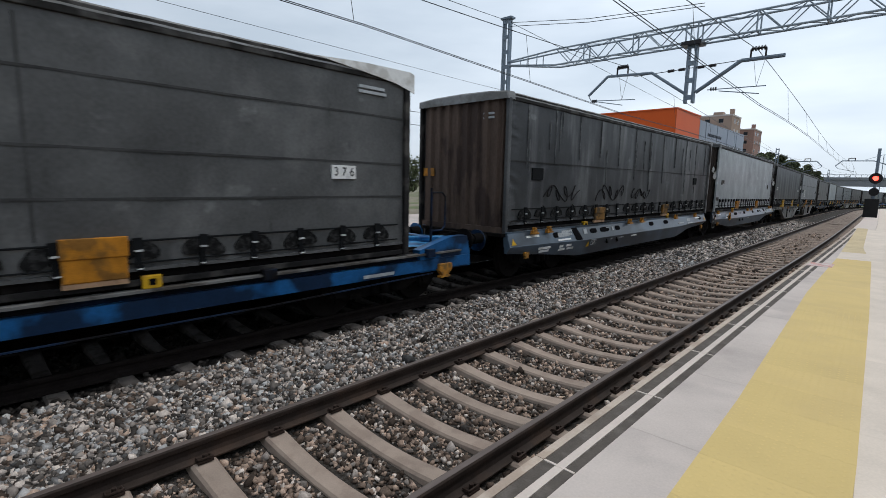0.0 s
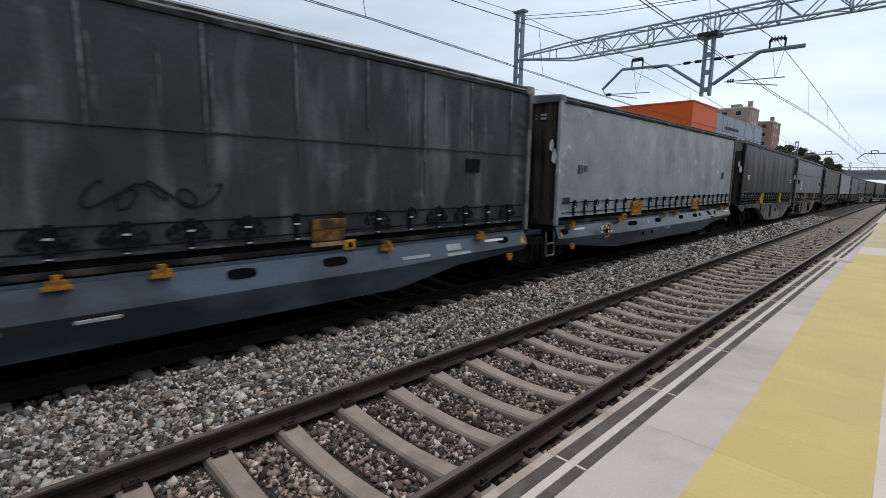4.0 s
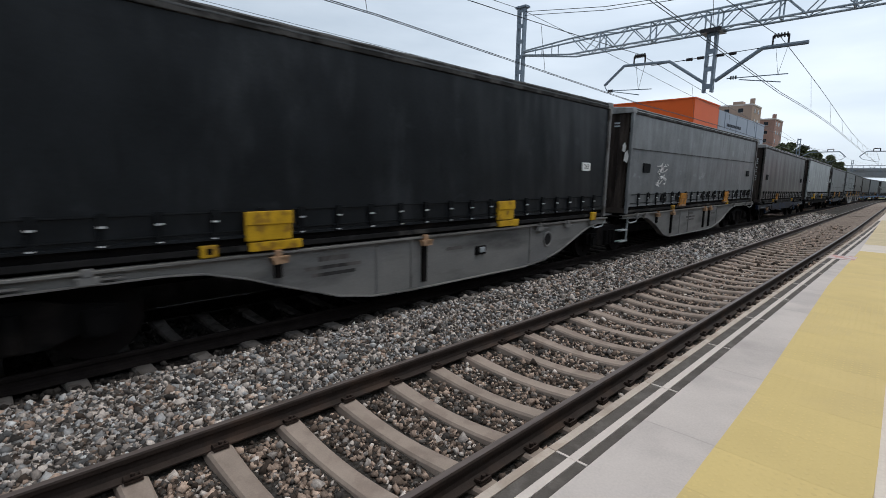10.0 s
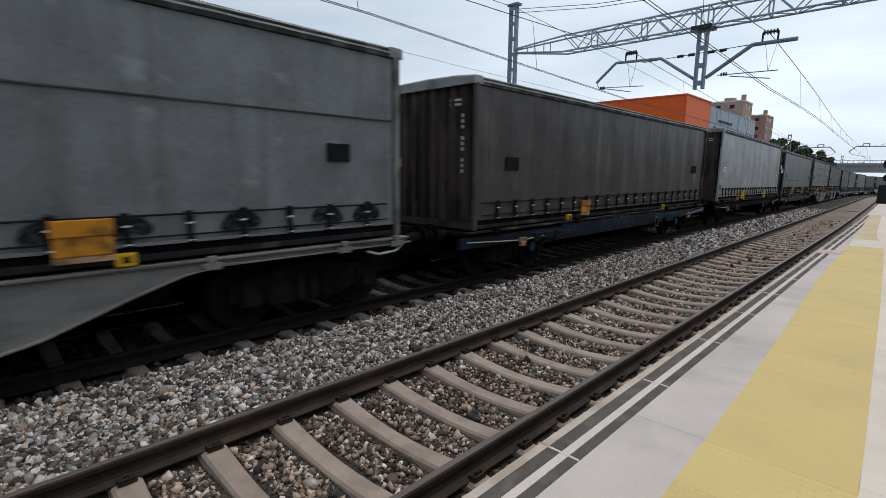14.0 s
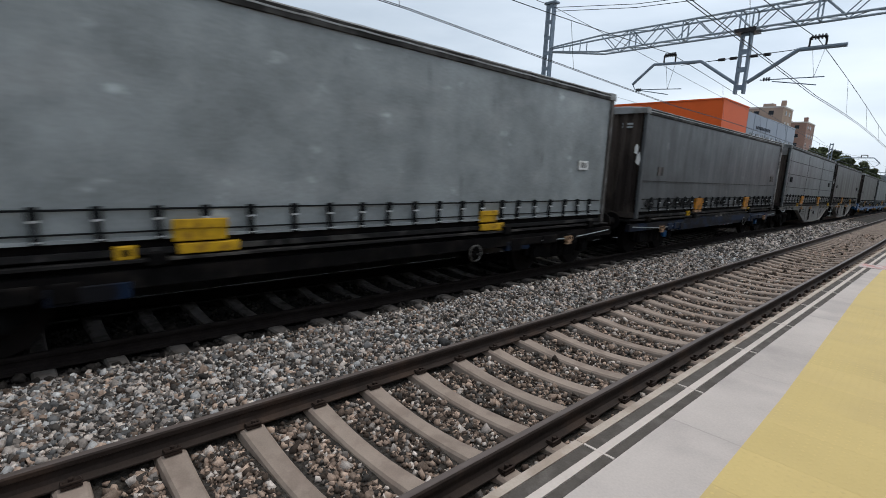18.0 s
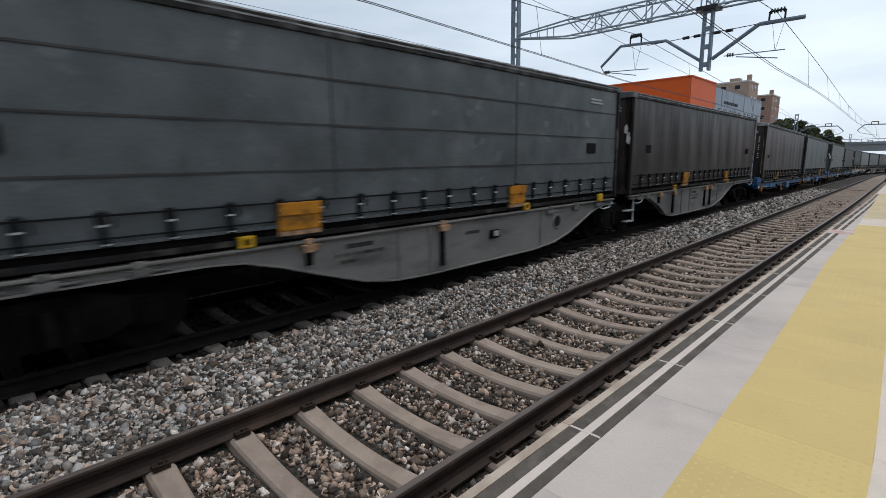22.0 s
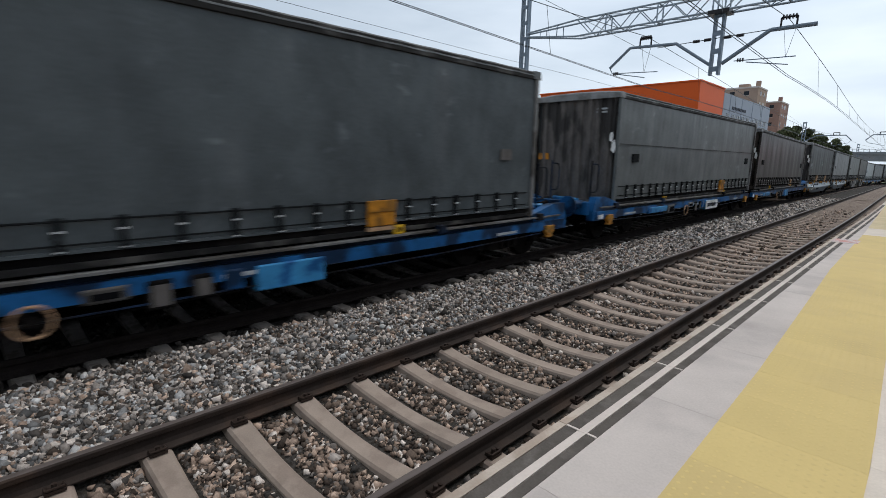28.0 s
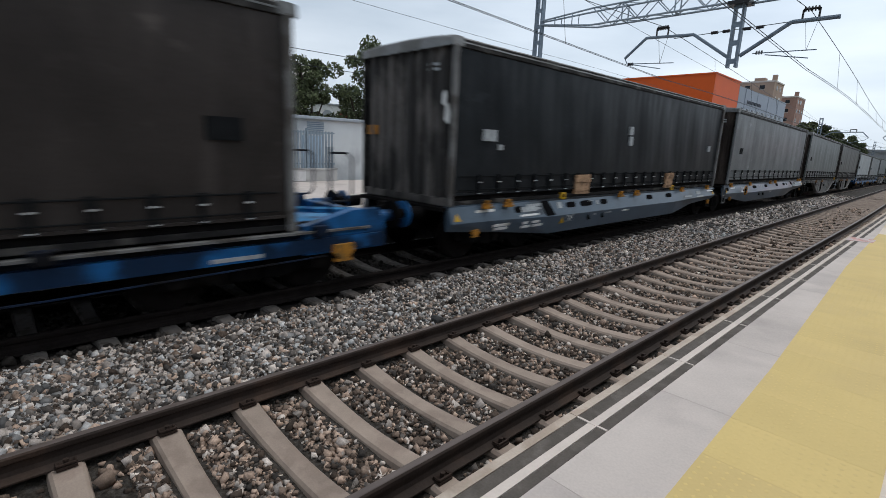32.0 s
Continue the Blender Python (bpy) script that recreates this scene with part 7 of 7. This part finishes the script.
                for k, (yy, wd) in enumerate(() if mat != "blue" else ((a + 2.0, 0.7), (a + 7.4, 0.9), (b - 2.2, 0.6))):
                    part("marking", boxed(xo + 0.05, xo + 0.056, yy - wd / 2, yy + wd / 2, deck - 0.29, deck - 0.24), "mark", w)
                if mat == "blue":
                    part("end_sign", boxed(xo + 0.05, xo + 0.058, a + 0.2, a + 0.45, deck - 0.31, deck - 0.21), "white", w)
                if sign and n_end == 0:
                    s = part("sign_board", boxed(xo + 0.08, xo + 0.1, r0 + 7.0, r0 + 8.3, deck - 0.5, deck - 0.2), "white", w, "white sign board with dark lettering bars")
                    for k in range(8):
                        part("bar", boxed(xo + 0.1, xo + 0.106, r0 + 7.12 + k * 0.135, r0 + 7.22 + k * 0.135, deck - 0.42, deck - 0.29), "navy", s)
    inner_b, inner_a = ends[0][1] - mid, (ends[-1][0] - mid)
    if len(ends) > 1:
        part("joint_cover", boxed(-0.9, 0.9, inner_b - 0.3, inner_a + 0.3, deck - 0.2, deck - 0.1, bevel=0.02), mat, w)
    for y, sgn, want in ((u0 - mid, -1, end_platforms[0]), (u1 - mid, 1, end_platforms[1])):
        if not want:
            continue
        yi = y - sgn * 0.55
        beam = bmesh.new()
        prism(beam, [(y - sgn * 1.3, deck + 0.04), (y - sgn * 0.55, deck + 0.22), (y - sgn * 0.1, deck + 0.22), (y, deck - 0.1), (y, deck - 0.35), (y - sgn * 1.3, deck - 0.35)], W2 - 0.16, W2 + 0.02)
        part("end_bracket", beam, mat, w)
        far = bmesh.new()
        prism(far, [(y - sgn * 1.3, deck + 0.04), (y - sgn * 0.55, deck + 0.22), (y - sgn * 0.1, deck + 0.22), (y, deck - 0.1), (y, deck - 0.35), (y - sgn * 1.3, deck - 0.35)], -W2 - 0.02, -W2 + 0.16)
        part("end_bracket", far, mat, w)
        part("headstock", boxed(-W2 + 0.1, W2 - 0.1, y - 0.1, y + 0.1, deck - 0.22, deck + 0.1, bevel=0.02), mat, w)
        part("end_deck", boxed(-W2 + 0.1, W2 - 0.12, min(y, y - sgn * 1.0), max(y, y - sgn * 1.0), deck - 0.06, deck - 0.02), trim, w)
        if mat == "blue":
            for xx in (-0.2, W2 - 0.3):
                handrail(w, yi, xx, "navy", deck + 0.05, 0.95)
            part("diagonal_brace", pipe(bmesh.new(), [(-0.6, y - sgn * 1.2, deck + 0.06), (0.7, y - sgn * 0.15, deck + 0.12)], 0.05, 6), trim, w)
    couplings(w, u0 - mid, u1 - mid, BUFFER_BLUE if mat == "blue" else None)
    ylist = (u0 - mid + 1.95, (inner_a + inner_b) / 2, u1 - mid - 1.95) if len(ends) > 1 else (u0 - mid + 1.95, u1 - mid - 1.95)
    for y in ylist:
        bogie(w, y)
    return w


CUR = {
    "c376": curtain_material("dark_grey_curtain", (0.0906, 0.092, 0.092), (0.173, 0.173, 0.172), 0.52, (0.4, 1.1, 0.8), 1.2),
    "streaky": curtain_material("streaky_grey_curtain", (0.05, 0.0525, 0.0555), (0.165, 0.17, 0.172), 0.5, (0.4, 1.9, 0.35), 1.3),
    "light": curtain_material("light_grey_curtain", (0.317, 0.34, 0.348), (0.259, 0.278, 0.285), 0.52, (0.4, 2.2, 0.18), 1.4),
    "black": curtain_material("black_curtain", (0.0135, 0.0155, 0.0178), (0.033, 0.036, 0.0395), 0.55, (0.4, 1.4, 0.5), 1.2),
    "mid": curtain_material("mid_grey_curtain", (0.149, 0.158, 0.163), (0.0875, 0.091, 0.0927), 0.54, (0.4, 2.4, 0.16), 1.3),
    "dim": curtain_material("dim_grey_curtain", (0.094, 0.1, 0.104), (0.0583, 0.0616, 0.0632), 0.5, (0.4, 1.6, 0.5), 1.2),
    "brown": curtain_material("dark_brown_curtain", (0.057, 0.0527, 0.0499), (0.0997, 0.094, 0.0883), 0.53, (0.4, 2.2, 0.22), 1.5),
    "pale": curtain_material("pale_green_grey_curtain", (0.248, 0.269, 0.274), (0.32, 0.336, 0.339), 0.54, (0.4, 0.5, 1.6), 1.1),
    "quilt": curtain_material("quilted_grey_curtain", (0.0893, 0.0986, 0.103), (0.146, 0.154, 0.159), 0.55, (0.4, 1.0, 1.0), 0.9),
    "umber": curtain_material("umber_curtain", (0.0335, 0.0285, 0.0262), (0.0605, 0.0515, 0.0475), 0.55, (0.4, 2.0, 0.3), 1.2),
    "charcoal": curtain_material("charcoal_curtain", (0.0735, 0.084, 0.0892), (0.116, 0.124, 0.13), 0.55, (0.4, 1.6, 0.3), 1.0),
    "olive": curtain_material("grey_olive_curtain", (0.109, 0.118, 0.118), (0.152, 0.16, 0.16), 0.54, (0.4, 1.8, 0.3), 1.2),
}
SD, FD, LD = 1.03, 1.06, 0.88       # deck heights of the slate, grey and low wagons


def body(u0, u1, floor, top, cur, label, **more):
    return dict(u0=u0, u1=u1, len=u1 - u0, floor=floor, h=top - floor, mat=CUR[cur], label=label, seed=int(u0 * 7) % 1000, **more)


BODIES = [
    body(-25.2, -12.1, LD, 3.62, "olive", "grey curtain-sided swap body on a blue wagon", roof="roofdark", end="endwall"),
    body(-9.7, 3.42, LD, 3.74, "c376", "dark grey quilted swap body with a white number plate", roof="rooftarp", end="endwall", straps=19, rings=0.9,
         plates=((11.86, 1.3, 0.4, 0.19, "white", "3 7 6"),), covers=((8.85, 0.34, 0.56, 0.44), (4.1, 0.34, 0.56, 0.44)), billow=0.005, quilt=((0.95, 1.45, 2.15), 2.6), torn_flap=True, bars=((12.4, 2.5, 0.55, 0.14, 2, "mark"),), posts="post_dark"),
    body(6.03, 19.77, SD, 3.90, "streaky", "dark grey swap body with pale streaked curtains, on a slate-blue wagon", roof="rooftarp", end="endwall_tan", hooks=True, straps=20, rings=0.8, lines=(1.5,), billow=0.006, pale_lines=True, gather=0.02,
         plates=((1.17, 1.25, 0.42, 0.26, "strap", ""), (12.0, 1.25, 0.36, 0.24, "strap", "")), covers=((4.2, 0.29, 0.56, 0.32), (9.0, 0.29, 0.5, 0.3), ), cover="yellow_dull"),
    body(20.82, 34.13, SD, 3.90, "light", "light grey curtain-sided swap body on a slate-blue wagon", roof="roofdark", end="endwall", hooks=True, straps=23, eaves="post_dark", gather=0.016,
         plates=((0.46, 0.55, 0.24, 0.14, "endwall_grey", ""), (1.0, 1.27, 0.16, 0.19, "endwall_grey", ""), (1.24, 1.29, 0.14, 0.14, "endwall_grey", ""), (12.0, 1.25, 0.12, 0.26, "endwall_grey", "")), covers=((4.2, 0.29, 0.62, 0.32), (9.0, 0.29, 0.5, 0.3)), docs=True),
    body(35.55, 48.68, FD, 3.88, "black", "black curtain-sided swap body with a number plate, on a grey wagon", roof="black_roof", end="endwall", cap="rooftarp", cap_letters=True, posts_front="post_dark", docs=True, straps=22,
         plates=((1.2, 1.22, 0.38, 0.2, "white", "263"), (12.05, 1.22, 0.36, 0.19, "white", "263")), covers=((4.2, 0.31, 0.6, 0.36), (9.0, 0.31, 0.5, 0.36)), cover="yellow_b", bars=((0.89, 0.54, 0.22, 0.14, 1, "mark"), (0.58, 0.45, 0.18, 0.1, 1, "mark"))),
    body(49.84, 62.95, FD, 3.91, "mid", "grey curtain-sided swap body with white scribbles, on a grey wagon", roof="rooftarp", end="endwall", docs=True, hooks=True, straps=20, rings=0.55, lines=(1.75,), billow=0.005,
         plates=((1.17, 1.25, 0.46, 0.26, "strap", ""), (12.0, 1.25, 0.36, 0.24, "strap", "")), covers=((4.2, 0.31, 0.6, 0.36), (9.0, 0.31, 0.5, 0.36)), scribble=True),
    body(64.72, 77.77, SD - 0.05, 3.80, "brown", "dark brown curtain-sided swap body with grimy streaks, on a low wagon", roof="rooftarp", end="endwall", end_column=True, straps=21,
         plates=((1.17, 1.25, 0.42, 0.26, "strap", ""), (12.0, 1.25, 0.42, 0.26, "strap", "")), covers=((4.2, 0.28, 0.4, 0.3),), posts="post_dark"),
    body(79.68, 92.72, SD - 0.05, 3.91, "pale", "pale green-grey curtain-sided swap body on a black low wagon", roof="rooftarp", end="endwall", straps=24,
         plates=((0.82, 1.3, 0.36, 0.2, "white", "|||"), (12.0, 1.27, 0.34, 0.19, "white", "|||"), (0.35, 0.6, 0.2, 0.13, "endwall_grey", "")), covers=((4.2, 0.26, 0.56, 0.24), (9.0, 0.25, 0.42, 0.2)), cover="yellow_b"),
    body(94.37, 107.2, SD - 0.05, 3.82, "dim", "mid-grey curtain-sided swap body on a dark blue low wagon", roof="rooftarp", end="endwall", docs=True, hooks=True, straps=21, rings=0.6, lines=(0.98,), billow=0.005,
         plates=((1.17, 1.25, 0.3, 0.22, "endwall_grey", ""), (12.0, 1.25, 0.3, 0.22, "endwall_grey", "")), covers=((4.14, 0.33, 0.56, 0.36), (8.86, 0.33, 0.5, 0.36)), posts="post_pale"),
    body(108.74, 122.12, FD, 3.88, "quilt", "grey quilted curtain-sided swap body on a grey wagon", roof="roofdark", end="endwall", cap="roofdark", cap_letters=True, hooks=True, straps=20,
         plates=((1.17, 1.25, 0.42, 0.24, "strap", ""), (12.0, 1.25, 0.4, 0.24, "strap", "")), covers=((4.2, 0.31, 0.6, 0.36), (9.0, 0.31, 0.5, 0.36)), billow=0.005, quilt=((0.9, 1.5, 2.1), 4.2), bars=((12.2, 2.35, 0.6, 0.14, 2, "mark"),), posts="post_dark"),
    body(122.9, 136.08, FD, 3.84, "umber", "dark umber curtain-sided swap body on a grey wagon", roof="roofdark", end="endwall", docs=True, straps=22,
         plates=((1.17, 1.25, 0.3, 0.22, "strap", ""), (12.0, 1.25, 0.34, 0.22, "strap", "")), covers=((4.35, 0.33, 0.5, 0.36), (9.0, 0.3, 0.4, 0.26)), posts="post_pale"),
    body(138.45, 151.2, LD, 3.79, "umber", "very dark brown curtain-sided swap body on a blue wagon", roof="roofdark", end="endwall", cap="rooftarp", end_column=True, straps=24,
         plates=((1.17, 1.25, 0.2, 0.14, "post_dark", ""),), covers=((4.0, 0.3, 0.4, 0.26),), cover="orange", posts="post_dark"),
    body(152.35, 165.3, LD, 3.78, "charcoal", "charcoal curtain-sided swap body with creased ends, on a blue wagon", roof="roofdark", end="endwall", straps=22,
         plates=((12.0, 1.25, 0.32, 0.2, "endwall_grey", ""),), covers=((9.0, 0.33, 0.5, 0.38),)),
    body(168.85, 181.75, LD, 3.79, "olive", "grey curtain-sided swap body on a blue wagon with a sign board", roof="roofdark", end="endwall_grey", cap="rooftarp", docs=True, straps=24, lines=(1.6,), billow=0.005,
         plates=((1.17, 1.25, 0.36, 0.22, "strap", ""), (12.0, 1.25, 0.36, 0.24, "strap", "")), covers=((8.9, 0.33, 0.5, 0.36),)),
    body(182.74, 195.6, LD, 3.65, "umber", "dark umber curtain-sided swap body on a blue wagon", roof="roofdark", end="endwall", docs=True, straps=24,
         plates=((1.17, 1.25, 0.36, 0.22, "strap", ""), (12.0, 1.25, 0.4, 0.26, "strap", "")), covers=((9.0, 0.3, 0.3, 0.2),), cover="tan"),
    body(198.33, 211.3, SD, 3.78, "black", "black curtain-sided swap body with pale posts, on a slate-blue wagon", roof="rooftarp", end="endwall_grey", docs=True, straps=22,
         plates=((0.98, 1.22, 0.34, 0.2, "mark", ""), (1.28, 1.02, 0.12, 0.1, "mark", ""), (6.34, 1.56, 0.2, 0.2, "mark", ""), (6.38, 1.31, 0.16, 0.22, "mark", ""), (12.0, 1.25, 0.22, 0.18, "mark", "")), covers=((4.2, 0.31, 0.6, 0.36), (9.0, 0.31, 0.5, 0.36)), cover="tan", posts_front="post"),
]
M["black_roof"] = material("black_roof_tarpaulin", (0.04, 0.043, 0.045), 0.55, vary=0.3, scale=2, fine=30, bump=0.15)
more_cur = ["mid", "olive", "brown", "light", "mid", "quilt", "charcoal", "pale", "olive", "brown", "mid"]
more_kind = ["slate", "fish", "fish", "low", "low", "fish", "fish", "slate", "slate", "fish", "fish"]
u = 212.6
for k, (cu, kd) in enumerate(zip(more_cur, more_kind)):
    d = {"slate": SD, "fish": FD, "low": LD}[kd]
    BODIES.append(body(u, u + 13.05, d, d + 2.76, cu, "grey curtain-sided swap body far down the freight train", roof="rooftarp" if k % 2 else "roofdark", end="endwall", straps=14,
                       plates=((1.17, 1.25, 0.36, 0.22, "strap", ""),)))
    u += 13.05 + (1.2 if k % 2 else 1.85)

train_parts = []           # (object, its middle along the train, its height)
for s in BODIES:
    ob = swap_body(s)
    train_parts.append((ob, (s["u0"] + s["u1"]) / 2, s["floor"]))
    if s.get("scribble"):
        rng = random.Random(4)
        for k in range(26):
            y, z = -s["len"] / 2 + 1.8 + rng.uniform(0, 0.65), 0.82 + 0.17 * (k % 4) + rng.uniform(-0.03, 0.03)
            part("scribble", pipe(bmesh.new(), [(W2 + 0.028, y, z), (W2 + 0.028, y + rng.uniform(0.08, 0.26), z + rng.uniform(-0.12, 0.12)), (W2 + 0.028, y + rng.uniform(0.0, 0.2), z + rng.uniform(-0.06, 0.12))], 0.009, 4), "graf_white", ob)


text("20", 0.2, "graf_black", wall2, Matrix.Translation((WX - 0.004, 0.58, 0.87)) @ SIDE_TEXT, "graffiti")
rng = random.Random(31)
for cy in (0.56, 0.7, 0.84, 0.98, 1.1):
    part("graffiti", pipe(bmesh.new(), [(WX - 0.012, cy - 0.05, 0.62), (WX - 0.012, cy - 0.01, 0.75), (WX - 0.012, cy + 0.03, 0.64), (WX - 0.012, cy + 0.07, 0.74 + rng.uniform(-0.04, 0.04))], 0.014, 5), "graf_black", wall2)
def scrawl(parent, x, y0, wide, z0, tall, mat, seed, r=0.011):
    """One looping line of spray paint on a side that faces +x."""
    rng = random.Random(seed)
    a, b = rng.uniform(0, 6.28), rng.uniform(0, 6.28)
    pts = []
    for k in range(64):
        f = k / 63
        pts.append((x, y0 + wide * f + 0.16 * math.sin(26 * f + a), z0 + tall * (0.5 + 0.42 * math.sin(33 * f + b) + 0.2 * math.sin(11 * f + a))))
    part("scribble", pipe(bmesh.new(), pts, r, 5), mat, parent, "looping line of dark spray paint")


streaky_ob, streaky_half = train_parts[2][0], BODIES[2]["len"] / 2
M["graf_faded"] = material("faded_dark_spray", (0.022, 0.02, 0.021), 0.85, gloss=0.05, vary=0.4, bump=0)
scrawl(streaky_ob, W2 - 0.006, -streaky_half + 1.5, 1.5, 0.66, 0.34, "graf_faded", 2)
scrawl(streaky_ob, W2 - 0.006, -streaky_half + 4.1, 1.6, 0.66, 0.36, "graf_faded", 5)
scrawl(streaky_ob, W2 - 0.006, -streaky_half + 6.3, 1.2, 0.68, 0.26, "graf_faded", 7)
text("5", 0.34, "mark", train_parts[6][0], Matrix.Translation((W2 + 0.012, -BODIES[6]["len"] / 2 + 12.12, 0.95)) @ SIDE_TEXT, "chalk_number")


def wagon_of(k, n, kind, **kw):
    """A wagon under the bodies k to k+n-1, with its middle."""
    bs = BODIES[k:k + n]
    lead = kw.pop("lead", 0.35)
    tail = kw.pop("tail", 0.35)
    u0, u1 = bs[0]["u0"] - lead, bs[-1]["u1"] + tail
    if n == 2:
        m = (bs[0]["u1"] + bs[1]["u0"]) / 2
        ends = [(u0, m - 0.25), (m + 0.25, u1)]
    else:
        ends = [(u0, u1)]
    deck = bs[0]["floor"]
    fronts = [(20.98 if abs(s["u0"] - 20.82) < 0.01 else s["u0"]) - (u0 + u1) / 2 for s in bs]
    if kind == "slate":
        ob = slate_wagon(u0, u1, ends, deck, fronts)
    elif kind == "fish":
        ob = fish_wagon(u0, u1, ends, deck, fronts)
    else:
        ob = low_wagon(u0, u1, ends, deck, fronts, **kw)
    train_parts.append((ob, (u0 + u1) / 2, 0.0))


BLUE = dict(mat="blue", trim="blue_light", label="bright blue low container wagon with end platforms and handrails")
wagon_of(0, 2, "low", lead=1.2, tail=1.55, **BLUE)
wagon_of(2, 2, "slate")
wagon_of(4, 2, "fish", lead=0.4, tail=0.4)
wagon_of(6, 1, "low", mat="navy", trim="navy", label="grimy dark blue low container wagon", end_platforms=(False, False), lead=0.45, tail=0.45)
wagon_of(7, 1, "low", mat="under", trim="under", label="grimy black low container wagon", end_platforms=(False, False), lead=0.45, tail=0.45)
wagon_of(8, 1, "low", mat="navy", trim="navy", label="grimy dark blue low container wagon", end_platforms=(False, False), lead=0.45, tail=0.45)
wagon_of(9, 2, "fish", lead=0.4, tail=0.4)
wagon_of(11, 2, "low", lead=1.1, tail=1.3, end_platforms=(True, True), **BLUE)
wagon_of(13, 2, "low", lead=1.3, tail=1.4, sign=True, **BLUE)
wagon_of(15, 2, "slate")
wagon_of(17, 2, "fish", lead=0.4, tail=0.4)
wagon_of(19, 2, "low", lead=0.5, tail=0.5, **BLUE)
wagon_of(21, 2, "fish", lead=0.4, tail=0.4)
wagon_of(23, 2, "slate")
wagon_of(25, 2, "fish", lead=0.4, tail=0.4)


def motions():
    times = [0.5 * k for k in range(65)]
    for ob, mid, high in train_parts:
        rows = []
        for t in times:
            y = mid - run(t)
            rows.append((t, on_line(XT, y, high)))
        walk(ob, rows)
    step, t, rows = 0.55, 0.0, [0.0]
    while t < 32.0:
        v = (run(min(32, t + 0.05)) - run(t)) / 0.05 if t < 31.9 else 9.0
        t = min(32.0, t + max(2 / FPS, math.floor(step / v * FPS) / FPS))
        rows.append(t)
    for ws in wheelsets:
        base = ws.matrix_basis.translation.copy()
        walk(ws, [(t, pose(*base, math.degrees(run(t) / WHEEL_R), 0, 0)) for t in rows])


motions()
